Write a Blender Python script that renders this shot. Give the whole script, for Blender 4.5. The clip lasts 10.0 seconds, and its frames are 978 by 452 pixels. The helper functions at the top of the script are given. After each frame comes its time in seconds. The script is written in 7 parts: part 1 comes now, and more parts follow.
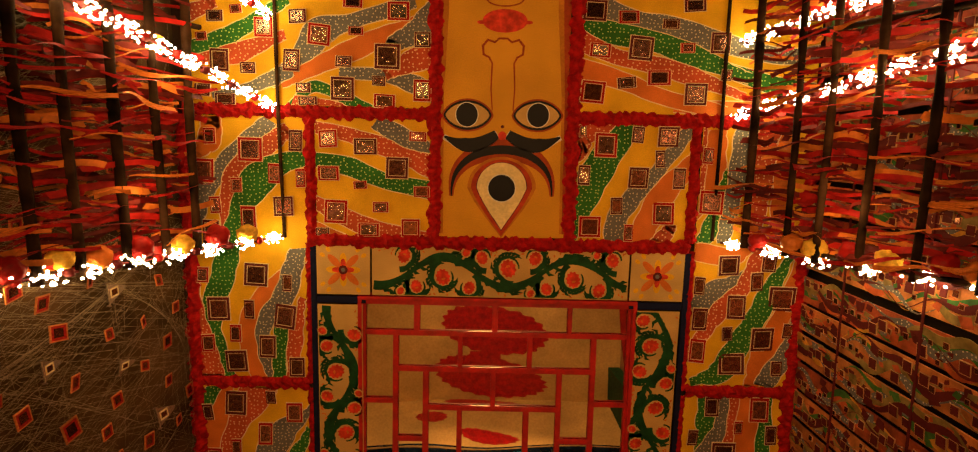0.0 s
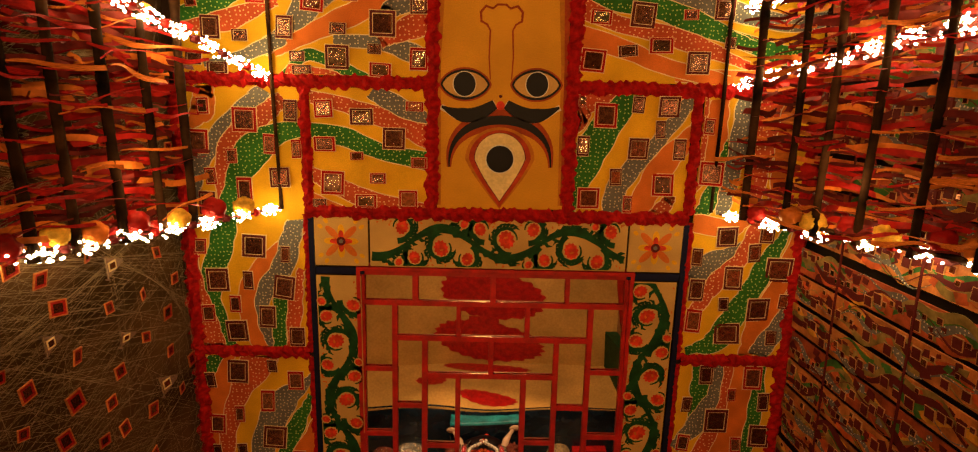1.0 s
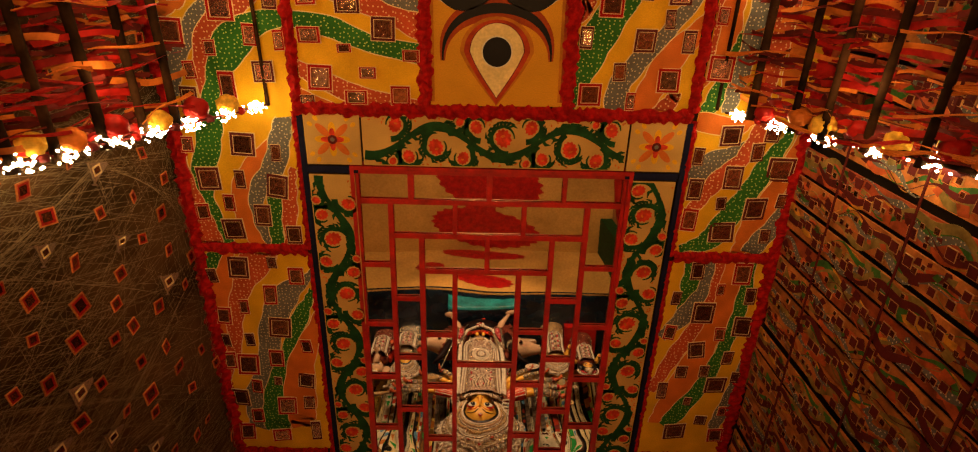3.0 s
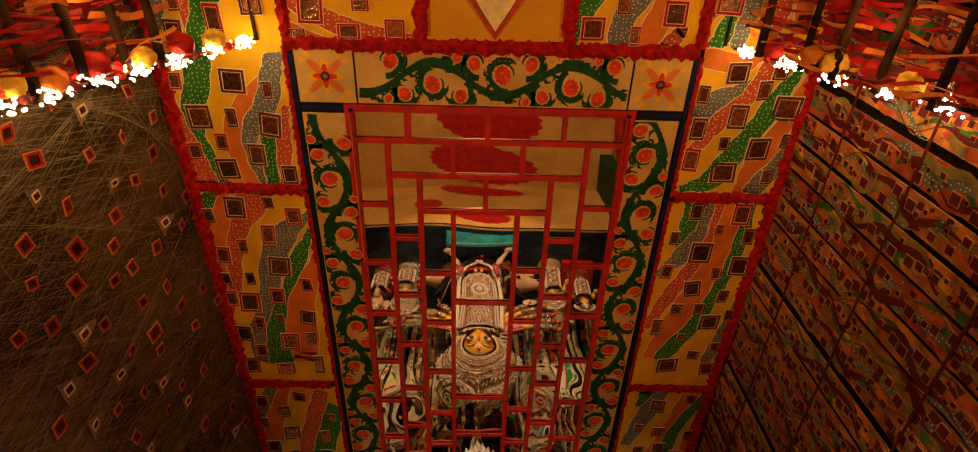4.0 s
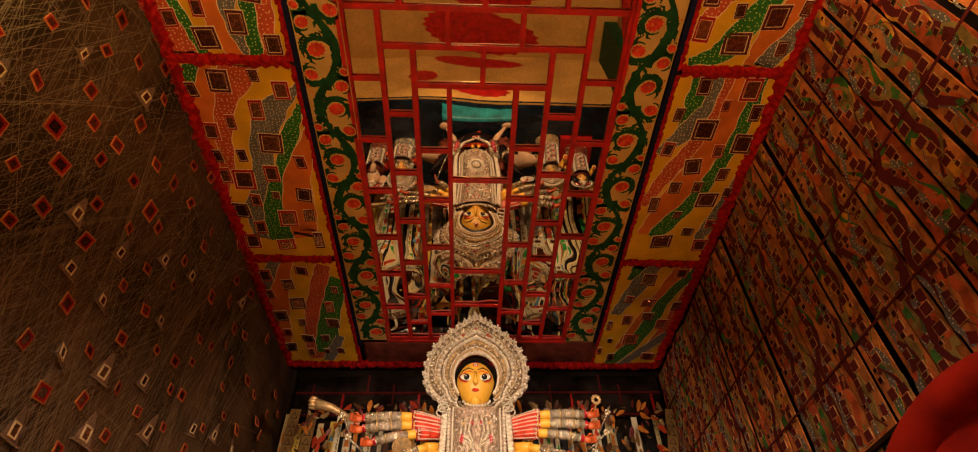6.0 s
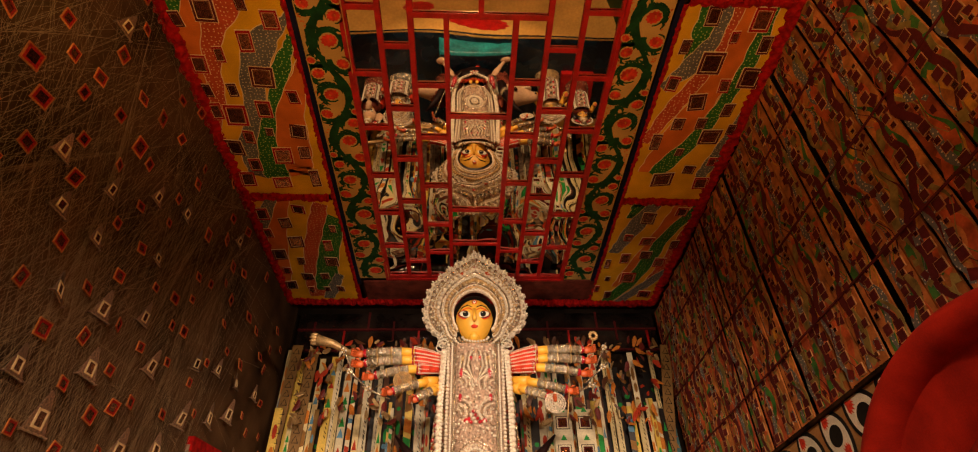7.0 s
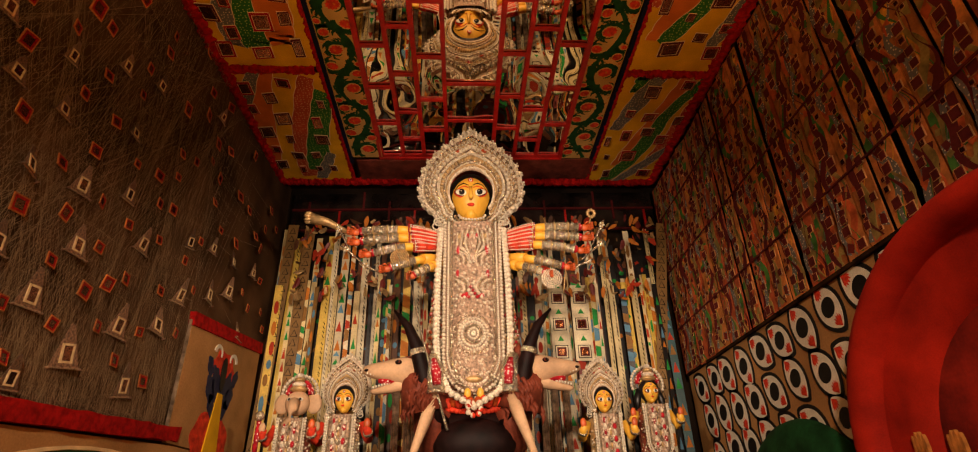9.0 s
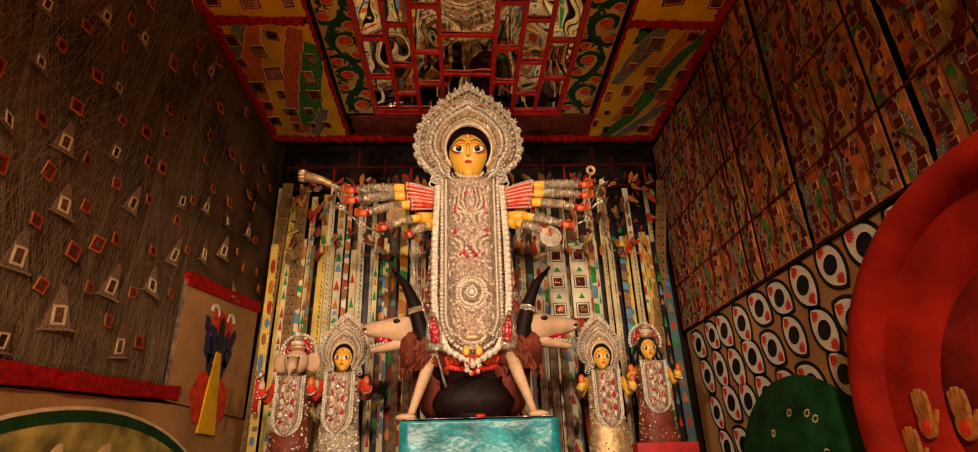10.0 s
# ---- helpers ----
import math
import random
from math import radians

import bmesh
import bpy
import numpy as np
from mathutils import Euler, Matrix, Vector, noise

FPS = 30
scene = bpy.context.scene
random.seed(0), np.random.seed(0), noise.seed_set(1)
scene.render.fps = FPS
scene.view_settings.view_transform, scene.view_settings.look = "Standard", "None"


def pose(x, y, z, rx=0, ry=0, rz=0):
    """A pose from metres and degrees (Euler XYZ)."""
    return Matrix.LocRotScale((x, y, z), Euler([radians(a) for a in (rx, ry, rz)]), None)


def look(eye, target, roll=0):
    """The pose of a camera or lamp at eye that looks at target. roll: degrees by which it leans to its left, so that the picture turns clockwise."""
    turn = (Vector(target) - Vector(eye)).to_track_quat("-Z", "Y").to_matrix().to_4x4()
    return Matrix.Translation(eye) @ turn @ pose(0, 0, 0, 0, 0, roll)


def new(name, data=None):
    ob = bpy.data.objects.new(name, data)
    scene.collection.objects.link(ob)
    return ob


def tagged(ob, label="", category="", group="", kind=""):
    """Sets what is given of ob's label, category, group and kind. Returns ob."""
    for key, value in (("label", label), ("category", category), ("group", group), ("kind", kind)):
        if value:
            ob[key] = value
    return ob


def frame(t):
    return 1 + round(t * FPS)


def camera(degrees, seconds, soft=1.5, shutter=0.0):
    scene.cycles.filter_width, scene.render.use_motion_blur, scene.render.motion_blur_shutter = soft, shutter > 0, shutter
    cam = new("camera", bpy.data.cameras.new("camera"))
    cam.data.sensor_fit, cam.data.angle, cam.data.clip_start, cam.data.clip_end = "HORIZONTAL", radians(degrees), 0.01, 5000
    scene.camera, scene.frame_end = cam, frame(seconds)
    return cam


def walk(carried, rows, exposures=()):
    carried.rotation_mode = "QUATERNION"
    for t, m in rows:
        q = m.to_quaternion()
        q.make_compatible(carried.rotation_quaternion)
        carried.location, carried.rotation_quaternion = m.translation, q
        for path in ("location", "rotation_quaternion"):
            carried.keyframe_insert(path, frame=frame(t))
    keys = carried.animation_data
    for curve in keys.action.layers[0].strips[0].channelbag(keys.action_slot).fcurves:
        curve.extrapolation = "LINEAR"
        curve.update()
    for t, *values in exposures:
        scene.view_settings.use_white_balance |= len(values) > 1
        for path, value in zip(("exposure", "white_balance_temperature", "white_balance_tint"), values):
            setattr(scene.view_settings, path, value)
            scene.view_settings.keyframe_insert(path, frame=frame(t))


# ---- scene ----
cam = camera(82.1, 10.0, soft=1.1)
# seconds, x, y, z, yaw, pitch, roll
PATH = [
    (0, -0.0960, -0.2542, 1.3697, -1.747, 81.768, 1.204),
    (0.5, -0.0923, -0.2889, 1.3803, -1.775, 80.070, 1.231),
    (1, -0.0894, -0.3261, 1.4004, -1.800, 77.807, 1.245),
    (1.5, -0.0873, -0.3635, 1.4274, -1.823, 75.087, 1.249),
    (2, -0.0858, -0.3990, 1.4588, -1.845, 72.026, 1.246),
    (2.5, -0.0850, -0.4310, 1.4925, -1.866, 68.738, 1.237),
    (4, -0.0856, -0.4920, 1.5913, -1.933, 58.465, 1.197),
    (4.5, -0.0866, -0.4977, 1.6194, -1.957, 55.120, 1.186),
    (5, -0.0880, -0.4955, 1.6439, -1.985, 51.867, 1.180),
    (5.5, -0.0897, -0.4852, 1.6646, -2.015, 48.703, 1.180),
    (7, -0.0955, -0.4105, 1.7050, -2.131, 39.544, 1.244),
    (7.5, -0.0975, -0.3738, 1.7134, -2.179, 36.523, 1.293),
    (8, -0.0995, -0.3334, 1.7210, -2.234, 33.510, 1.359),
    (8.5, -0.1014, -0.2910, 1.7294, -2.296, 30.553, 1.444),
    (9, -0.1031, -0.2487, 1.7405, -2.364, 27.752, 1.551),
    (9.5, -0.1046, -0.2088, 1.7563, -2.441, 25.286, 1.681),
    (10, -0.1058, -0.1738, 1.7793, -2.527, 23.430, 1.837),
]
walk(cam, [(t, pose(x, y, z, 90 + pitch, 0, yaw) @ pose(0, 0, 0, 0, 0, -roll)) for t, x, y, z, yaw, pitch, roll in PATH])

# ---- light ----
world = bpy.data.worlds.new("world")
scene.world = world
world.use_nodes = True
world.node_tree.nodes["Background"].inputs[0].default_value = (0.25, 0.12, 0.05, 1)
world.node_tree.nodes["Background"].inputs[1].default_value = 0.03
scene.view_settings.exposure = 0.0


def lamp(name, kind, at, target, watts, colour, size=0.4, spread=None, spot=None):
    data = bpy.data.lights.new(name, kind)
    data.energy, data.color = watts, colour
    if kind == "AREA":
        data.size = size
        if spread:
            data.spread = radians(spread)
    if kind == "SPOT":
        data.spot_size, data.spot_blend, data.shadow_soft_size = radians(spot or 60), 0.6, size
    if kind == "POINT":
        data.shadow_soft_size = size
    ob = new(name, data)
    ob.matrix_world = look(at, target)
    return ob


WARM = (1.0, 0.50, 0.18)
STAGE = (1.0, 0.72, 0.52)
# unseen floodlights beside the visitors' way light the stage, one on the floor washes the ceiling; point lamps add to
# the garlands' own shine
lamp("stage_floodlight", "SPOT", (-1.3, 0.4, 2.9), (-0.1, 4.5, 3.3), 375, STAGE, 0.08, spot=66)
lamp("stage_floodlight", "SPOT", (1.3, 0.4, 2.9), (-0.1, 4.5, 3.3), 290, STAGE, 0.08, spot=66)
lamp("ceiling_floodlight", "SPOT", (0.0, -0.9, 0.6), (0.0, 0.25, 5.5), 420, WARM, 0.3, spot=82)
# added fill from behind, no known lamp there, brightens floor and low walls
lamp("low_floodlight", "SPOT", (0.0, -2.6, 4.2), (0.0, 3.6, 1.5), 1150, STAGE, 0.2, spot=65)
for x, y, z, w in ((-1.95, 0.1, 4.45, 4), (1.95, 0.1, 4.5, 4), (-1.85, -0.7, 4.6, 6), (1.95, -0.65, 4.55, 2)):
    lamp("garland_glow", "POINT", (x, y, z), (0, 0, 0), w, (1.0, 0.58, 0.22), 0.15)

# ---- materials ----
def mat(name, colour, rough=0.6, metal=0.0, vary=0.12, scale=6.0, bump=0.15, fine=60.0, emit=None, spots=None, per=0.0, coat=0.0, bump_dist=0.004, spec=None, flat=True, grain=0.11):
    """A procedural surface: colour that varies at two scales, fine relief; spots: (colour, size, share) of painted dots; per: change from object to object."""
    m = bpy.data.materials.new(name)
    m.use_nodes = True
    nt = m.node_tree
    n, l = nt.nodes, nt.links
    b = n["Principled BSDF"]
    co = n.new("ShaderNodeTexCoord").outputs["Object"]

    def noise_tex(s, detail=3):
        t = n.new("ShaderNodeTexNoise")
        t.inputs["Scale"].default_value, t.inputs["Detail"].default_value = s, detail
        l.new(co, t.inputs["Vector"])
        return t.outputs["Fac"]

    def mix(fac, a, c, how="MIX"):
        x = n.new("ShaderNodeMix")
        x.data_type, x.blend_type = "RGBA", how
        for v, sock in ((fac, x.inputs[0]), (a, x.inputs[6]), (c, x.inputs[7])):
            if hasattr(v, "links"):
                l.new(v, sock)
            elif sock is x.inputs[0]:
                sock.default_value = v
            else:
                sock.default_value = (*v[:3], 1)
        return x.outputs[2]

    big, small = noise_tex(scale), noise_tex(fine, 2)
    dark = tuple(c * (1 - 2.2 * vary) for c in colour)
    light = tuple(min(1, c * (1 + 1.6 * vary)) for c in colour)
    ramp = n.new("ShaderNodeMapRange")
    ramp.inputs[1].default_value, ramp.inputs[2].default_value = 0.3, 0.7
    l.new(big, ramp.inputs[0])
    col = mix(ramp.outputs[0], dark, light)
    ramp2 = n.new("ShaderNodeMapRange")
    ramp2.inputs[1].default_value, ramp2.inputs[2].default_value, ramp2.inputs[3].default_value, ramp2.inputs[4].default_value = 0.3, 0.7, 1 - 1.2 * grain, 1 + 0.8 * grain
    l.new(small, ramp2.inputs[0])
    hsv = n.new("ShaderNodeHueSaturation")
    l.new(col, hsv.inputs["Color"])
    l.new(ramp2.outputs[0], hsv.inputs["Value"])
    col = hsv.outputs[0]
    if spots:
        sc, size, share = spots
        v = n.new("ShaderNodeTexVoronoi")
        v.voronoi_dimensions = "2D" if flat else "3D"
        v.inputs["Scale"].default_value, v.inputs["Randomness"].default_value = size, 0.7
        l.new(co, v.inputs["Vector"])
        lt = n.new("ShaderNodeMath")
        lt.operation = "LESS_THAN"
        lt.inputs[1].default_value = share
        l.new(v.outputs["Distance"], lt.inputs[0])
        col = mix(lt.outputs[0], col, sc)
    if per:
        info = n.new("ShaderNodeObjectInfo")
        r = n.new("ShaderNodeMapRange")
        r.inputs[3].default_value, r.inputs[4].default_value = 1 - per, 1 + per
        l.new(info.outputs["Random"], r.inputs[0])
        h2 = n.new("ShaderNodeHueSaturation")
        l.new(col, h2.inputs["Color"])
        l.new(r.outputs[0], h2.inputs["Value"])
        col = h2.outputs[0]
    l.new(col, b.inputs["Base Color"])
    b.inputs["Roughness"].default_value, b.inputs["Metallic"].default_value = rough, metal
    b.inputs["Coat Weight"].default_value = coat
    b.inputs["Specular IOR Level"].default_value = spec if spec is not None else (0.12 if rough >= 0.5 and metal == 0 else 0.5)
    if bump:
        bp = n.new("ShaderNodeBump")
        bp.inputs["Strength"].default_value, bp.inputs["Distance"].default_value = bump, bump_dist
        l.new(small, bp.inputs["Height"])
        l.new(bp.outputs[0], b.inputs["Normal"])
    if emit:
        b.inputs["Emission Color"].default_value, b.inputs["Emission Strength"].default_value = (*emit[0], 1), emit[1]
    return m


YELLOW = mat("yellow_cloth", (0.74, 0.39, 0.012), 0.7, vary=0.1, scale=3, fine=140)
ORANGE = mat("orange_cloth", (0.62, 0.15, 0.02), 0.7, vary=0.12, scale=4, fine=140)
CORAL = mat("coral_dotted_cloth", (0.50, 0.075, 0.025), 0.7, scale=4, fine=140, spots=((0.75, 0.45, 0.2), 30, 0.17))
GREEN = mat("green_dotted_cloth", (0.03, 0.15, 0.02), 0.7, scale=4, fine=140, spots=((0.45, 0.55, 0.12), 32, 0.16))
GREY = mat("grey_dotted_cloth", (0.15, 0.14, 0.12), 0.7, scale=4, fine=140, spots=((0.6, 0.5, 0.32), 34, 0.17))
PALE = mat("pale_outline_paint", (0.78, 0.58, 0.30), 0.7, fine=200)
CREAM = mat("cream_cloth", (0.56, 0.34, 0.10), 0.75, vary=0.1, scale=3, fine=160)
VINE = mat("dark_green_paint", (0.010, 0.055, 0.014), 0.6, vary=0.2, scale=10)
PETAL = mat("red_flower_paint", (0.62, 0.045, 0.018), 0.6, vary=0.2, scale=16)
# dark blue satin whose near-black tone includes the shade on the stage top
SHADED_SATIN = mat("shaded_satin_cloth", (0.006, 0.016, 0.028), 0.22, vary=0.3, scale=4, fine=9, bump=0.5, bump_dist=0.03, spec=0.6)
NAVY = mat("navy_cloth", (0.008, 0.009, 0.03), 0.8)
RED = mat("red_painted_wood", (0.44, 0.006, 0.004), 0.45, vary=0.15, scale=9, fine=50, coat=0.1)
FRILL = mat("red_frilled_cloth", (0.36, 0.006, 0.005), 0.85, vary=0.2, scale=22, fine=90, bump=0.4)
MAROON = mat("maroon_border", (0.10, 0.012, 0.012), 0.6)
BLACK = mat("black_paint", (0.008, 0.007, 0.007), 0.5)
WHITE = mat("white_paint", (0.72, 0.66, 0.52), 0.6, vary=0.06)
NET_BACK = mat("brown_backing_cloth", (0.100, 0.051, 0.021), 0.95, vary=0.3, scale=1.6, fine=60)
DARK = mat("dark_brown_cloth", (0.020, 0.012, 0.007), 0.9, vary=0.25, scale=2.5, fine=80)
CEILING = mat("dark_ceiling_board", (0.05, 0.025, 0.015), 0.9, vary=0.2, scale=3)
FACE = mat("ochre_painted_board", (0.66, 0.31, 0.018), 0.6, vary=0.08, scale=2, fine=120)
RUST = mat("rust_shading_paint", (0.34, 0.05, 0.008), 0.6, vary=0.15)
TAN = mat("tan_board", (0.40, 0.205, 0.07), 0.75, vary=0.14, scale=2, fine=70)
FLOOR = mat("tan_floor_cloth", (0.58, 0.33, 0.08), 0.6, vary=0.1, scale=1.5, fine=40, grain=0.05)
TILE = mat("mirror_tile_glass", (0.54, 0.25, 0.17), 0.05, 0.95, vary=0.25, scale=5, fine=25, bump=0.25, per=0.5, bump_dist=0.01)
BAMBOO = mat("bamboo", (0.034, 0.015, 0.006), 0.8, vary=0.42, scale=7, fine=40, per=0.5, spec=0.05)
SILVER = mat("beaded_silver", (0.80, 0.67, 0.49), 0.22, 0.85, vary=0.2, scale=40, fine=110, bump=1.0, bump_dist=0.015)
IVORY = mat("ivory_pith_ornament", (0.80, 0.68, 0.52), 0.55, 0.15, vary=0.18, scale=40, fine=150, bump=0.8, bump_dist=0.008)
SKIN = mat("yellow_painted_clay", (0.78, 0.42, 0.045), 0.38, vary=0.05, scale=4, bump=0.03, grain=0.03)
HAND = mat("orange_painted_clay", (0.52, 0.095, 0.02), 0.45, vary=0.15, grain=0.06, bump=0.04)
ANTIQUE = mat("antique_silver", (0.47, 0.32, 0.22), 0.38, 0.45, vary=0.3, scale=50, fine=120, bump=0.9, bump_dist=0.012)
HAIR = mat("black_hair", (0.006, 0.005, 0.005), 0.4, vary=0.2, fine=120, bump=0.5)
CLOTH_RED = mat("red_beaded_cloth", (0.42, 0.012, 0.02), 0.5, vary=0.2, scale=20, fine=120, spots=((0.8, 0.65, 0.55), 42, 0.3), flat=False)
GOLD = mat("gold_ornament", (0.56, 0.37, 0.16), 0.48, 0.55, vary=0.2, scale=25, fine=110, bump=0.6)
BROWN = mat("red_brown_painted_clay", (0.16, 0.035, 0.018), 0.5, vary=0.2, scale=10)
BUFFALO = mat("dark_brown_clay", (0.010, 0.0035, 0.003), 0.55, vary=0.3, scale=8)
PINK = mat("pinkish_clay", (0.56, 0.36, 0.21), 0.5, vary=0.12, grain=0.06, bump=0.04)
TEAL = mat("teal_satin_cloth", (0.016, 0.23, 0.245), 0.32, vary=0.25, scale=5, fine=24, bump=0.4, bump_dist=0.012, grain=0.25)
THREAD = mat("pale_thread", (0.40, 0.28, 0.15), 0.6, vary=0.1)
RIBBON_R = mat("red_ribbon", (0.32, 0.009, 0.006), 0.5, vary=0.25, scale=7, fine=50)
RIBBON_O = mat("orange_ribbon", (0.55, 0.15, 0.02), 0.5, vary=0.25, scale=7, fine=50)
RIBBON_D = mat("deep_red_ribbon", (0.12, 0.012, 0.008), 0.6, vary=0.25, scale=7, fine=50)
BULB = mat("lit_bulb", (1, 0.8, 0.4), 0.4, emit=((1.0, 0.75, 0.36), 28.0), bump=0)
BULB_BODY = mat("yellow_puff_cloth", (0.72, 0.40, 0.04), 0.8, vary=0.2, scale=20, fine=90, bump=0.4)


MIRROR = mat("wavy_mirror_film", (0.72, 0.60, 0.44), 0.015, 1.0, vary=0.03, scale=2, bump=0)

# ---- building helpers ----
def part(name, bm, material, parent=None, label=""):
    """One mesh object out of a bmesh (or of shared mesh data), under a thing or a part."""
    if isinstance(bm, bmesh.types.BMesh):
        me = bpy.data.meshes.new(name)
        bm.normal_update()
        bm.to_mesh(me)
        bm.free()
    else:
        me = bm
    for m in material if isinstance(material, (list, tuple)) else [material]:
        if len(me.materials) < (len(material) if isinstance(material, (list, tuple)) else 1):
            me.materials.append(m)
    ob = new(name, me)
    ob.parent = parent
    return tagged(ob, label)


def thing(name, label, category, group="", at=None, kind=""):
    ob = new(name)
    ob.empty_display_size = 0.1
    if at is not None:
        ob.matrix_basis = at
    return tagged(ob, label, category, group, kind)


def setting(name, bm, material, label):
    return tagged(part(name, bm, material), label, name.split("_")[0], kind="structure")


def add_box(bm, x0, x1, y0, y1, z0, z1, mi=0):
    vs = [bm.verts.new((x, y, z)) for x in (x0, x1) for y in (y0, y1) for z in (z0, z1)]
    for f in ((0, 1, 3, 2), (4, 6, 7, 5), (0, 4, 5, 1), (2, 3, 7, 6), (0, 2, 6, 4), (1, 5, 7, 3)):
        bm.faces.new([vs[i] for i in f]).material_index = mi


def box(x0, x1, y0, y1, z0, z1):
    bm = bmesh.new()
    add_box(bm, x0, x1, y0, y1, z0, z1)
    return bm


def slab(points, z0=0.0, z1=-0.003, bm=None, mi=0):
    """A flat piece with an outline, from z0 to z1."""
    bm = bm or bmesh.new()
    a = [bm.verts.new((x, y, z0)) for x, y in points]
    b = [bm.verts.new((x, y, z1)) for x, y in points]
    n = len(points)
    fs = [bm.faces.new(a), bm.faces.new(b[::-1])] + [bm.faces.new((a[i], b[i], b[(i + 1) % n], a[(i + 1) % n])) for i in range(n)]
    for f in fs:
        f.material_index = mi
    return bm


def ribbon(centre, widths, z0=0.0, z1=-0.003, bm=None, mi=0):
    """A flat strip along a line of points, with its half width at each."""
    bm = bm or bmesh.new()
    last, n = None, len(centre)
    for i, (x, y) in enumerate(centre):
        (ax, ay), (cx, cy) = centre[max(0, i - 1)], centre[min(n - 1, i + 1)]
        d = math.hypot(cx - ax, cy - ay) or 1
        w = widths[i] if isinstance(widths, (list, tuple)) else widths
        nx, ny = -(cy - ay) / d * w, (cx - ax) / d * w
        row = [bm.verts.new(p) for p in ((x + nx, y + ny, z0), (x - nx, y - ny, z0), (x - nx, y - ny, z1), (x + nx, y + ny, z1))]
        if last:
            for k in range(4):
                bm.faces.new((last[k], last[(k + 1) % 4], row[(k + 1) % 4], row[k])).material_index = mi
        else:
            bm.faces.new(row).material_index = mi
        last = row
    bm.faces.new(last[::-1]).material_index = mi
    return bm


def ellipse(cx, cy, rx, ry, n=28, turn=0.0, lobes=0, depth=0.0):
    c, s = math.cos(turn), math.sin(turn)
    out = []
    for i in range(n):
        a = 2 * math.pi * i / n
        k = 1 + depth * math.cos(lobes * a) if lobes else 1
        u, v = rx * k * math.cos(a), ry * k * math.sin(a)
        out.append((cx + u * c - v * s, cy + u * s + v * c))
    return out


def tube(points, radii, sides=8, bm=None, mi=0):
    bm = bm or bmesh.new()
    pts = [Vector(p) for p in points]
    last = None
    for i, p in enumerate(pts):
        d = (pts[min(i + 1, len(pts) - 1)] - pts[max(i - 1, 0)]).normalized()
        u = d.cross(Vector((0.13, 0.37, 0.92))).normalized()
        v = d.cross(u)
        r = radii[i] if isinstance(radii, (list, tuple)) else radii
        row = [bm.verts.new(p + r * (math.cos(2 * math.pi * k / sides) * u + math.sin(2 * math.pi * k / sides) * v)) for k in range(sides)]
        if last:
            for k in range(sides):
                f = bm.faces.new((last[k], last[(k + 1) % sides], row[(k + 1) % sides], row[k]))
                f.material_index, f.smooth = mi, True
        else:
            bm.faces.new(row[::-1]).material_index = mi
        last = row
    bm.faces.new(last).material_index = mi
    return bm


def ball(bm, at, r, mi=0, u=10, v=7, turn=None):
    """An ellipsoid with radii r = (rx, ry, rz)."""
    r = r if isinstance(r, (list, tuple)) else (r, r, r)
    m = Matrix.Translation(at) @ (turn or Matrix()) @ Matrix.Diagonal((*r, 1))
    made = bmesh.ops.create_uvsphere(bm, u_segments=u, v_segments=v, radius=1, matrix=m)["verts"] if len(bm.verts) < 400 else None
    if made is None:
        rows = []
        for j in range(1, v):
            th = math.pi * j / v
            rows.append([bm.verts.new(m @ Vector((math.sin(th) * math.cos(2 * math.pi * i / u), math.sin(th) * math.sin(2 * math.pi * i / u), math.cos(th)))) for i in range(u)])
        top, low = bm.verts.new(m @ Vector((0, 0, 1))), bm.verts.new(m @ Vector((0, 0, -1)))
        fs = []
        for i in range(u):
            k = (i + 1) % u
            fs.append(bm.faces.new((top, rows[0][i], rows[0][k])))
            fs.append(bm.faces.new((low, rows[-1][k], rows[-1][i])))
            fs += [bm.faces.new((rows[j][i], rows[j + 1][i], rows[j + 1][k], rows[j][k])) for j in range(v - 2)]
    else:
        fs = {f for w in made for f in w.link_faces}
    for f in fs:
        f.material_index, f.smooth = mi, True


def stepped(bm, steps, w=1.0, h=1.0):
    """Nested square steps in one shell: (half size, height, material) from the outside in, the last one closed."""
    loops = []
    a0 = steps[0][0]
    for a, z, mi in [(a0, 0.004, steps[0][2])] + [q for k, (a, z, mi) in enumerate(steps) for q in (([] if k == 0 else [(a, steps[k - 1][1], steps[k - 1][2])]) + [(a, z, mi)])]:
        loops.append(([bm.verts.new((x * a * w, y * a * h, z)) for x, y in ((-1, -1), (1, -1), (1, 1), (-1, 1))], mi))
    for (p, _), (q, mi) in zip(loops, loops[1:]):
        for i in range(4):
            bm.faces.new((p[i], q[i], q[(i + 1) % 4], p[(i + 1) % 4])).material_index = mi
    bm.faces.new(loops[-1][0][::-1]).material_index = steps[-1][2]


def smooth(ob):
    for p in ob.data.polygons:
        p.use_smooth = True
    return ob


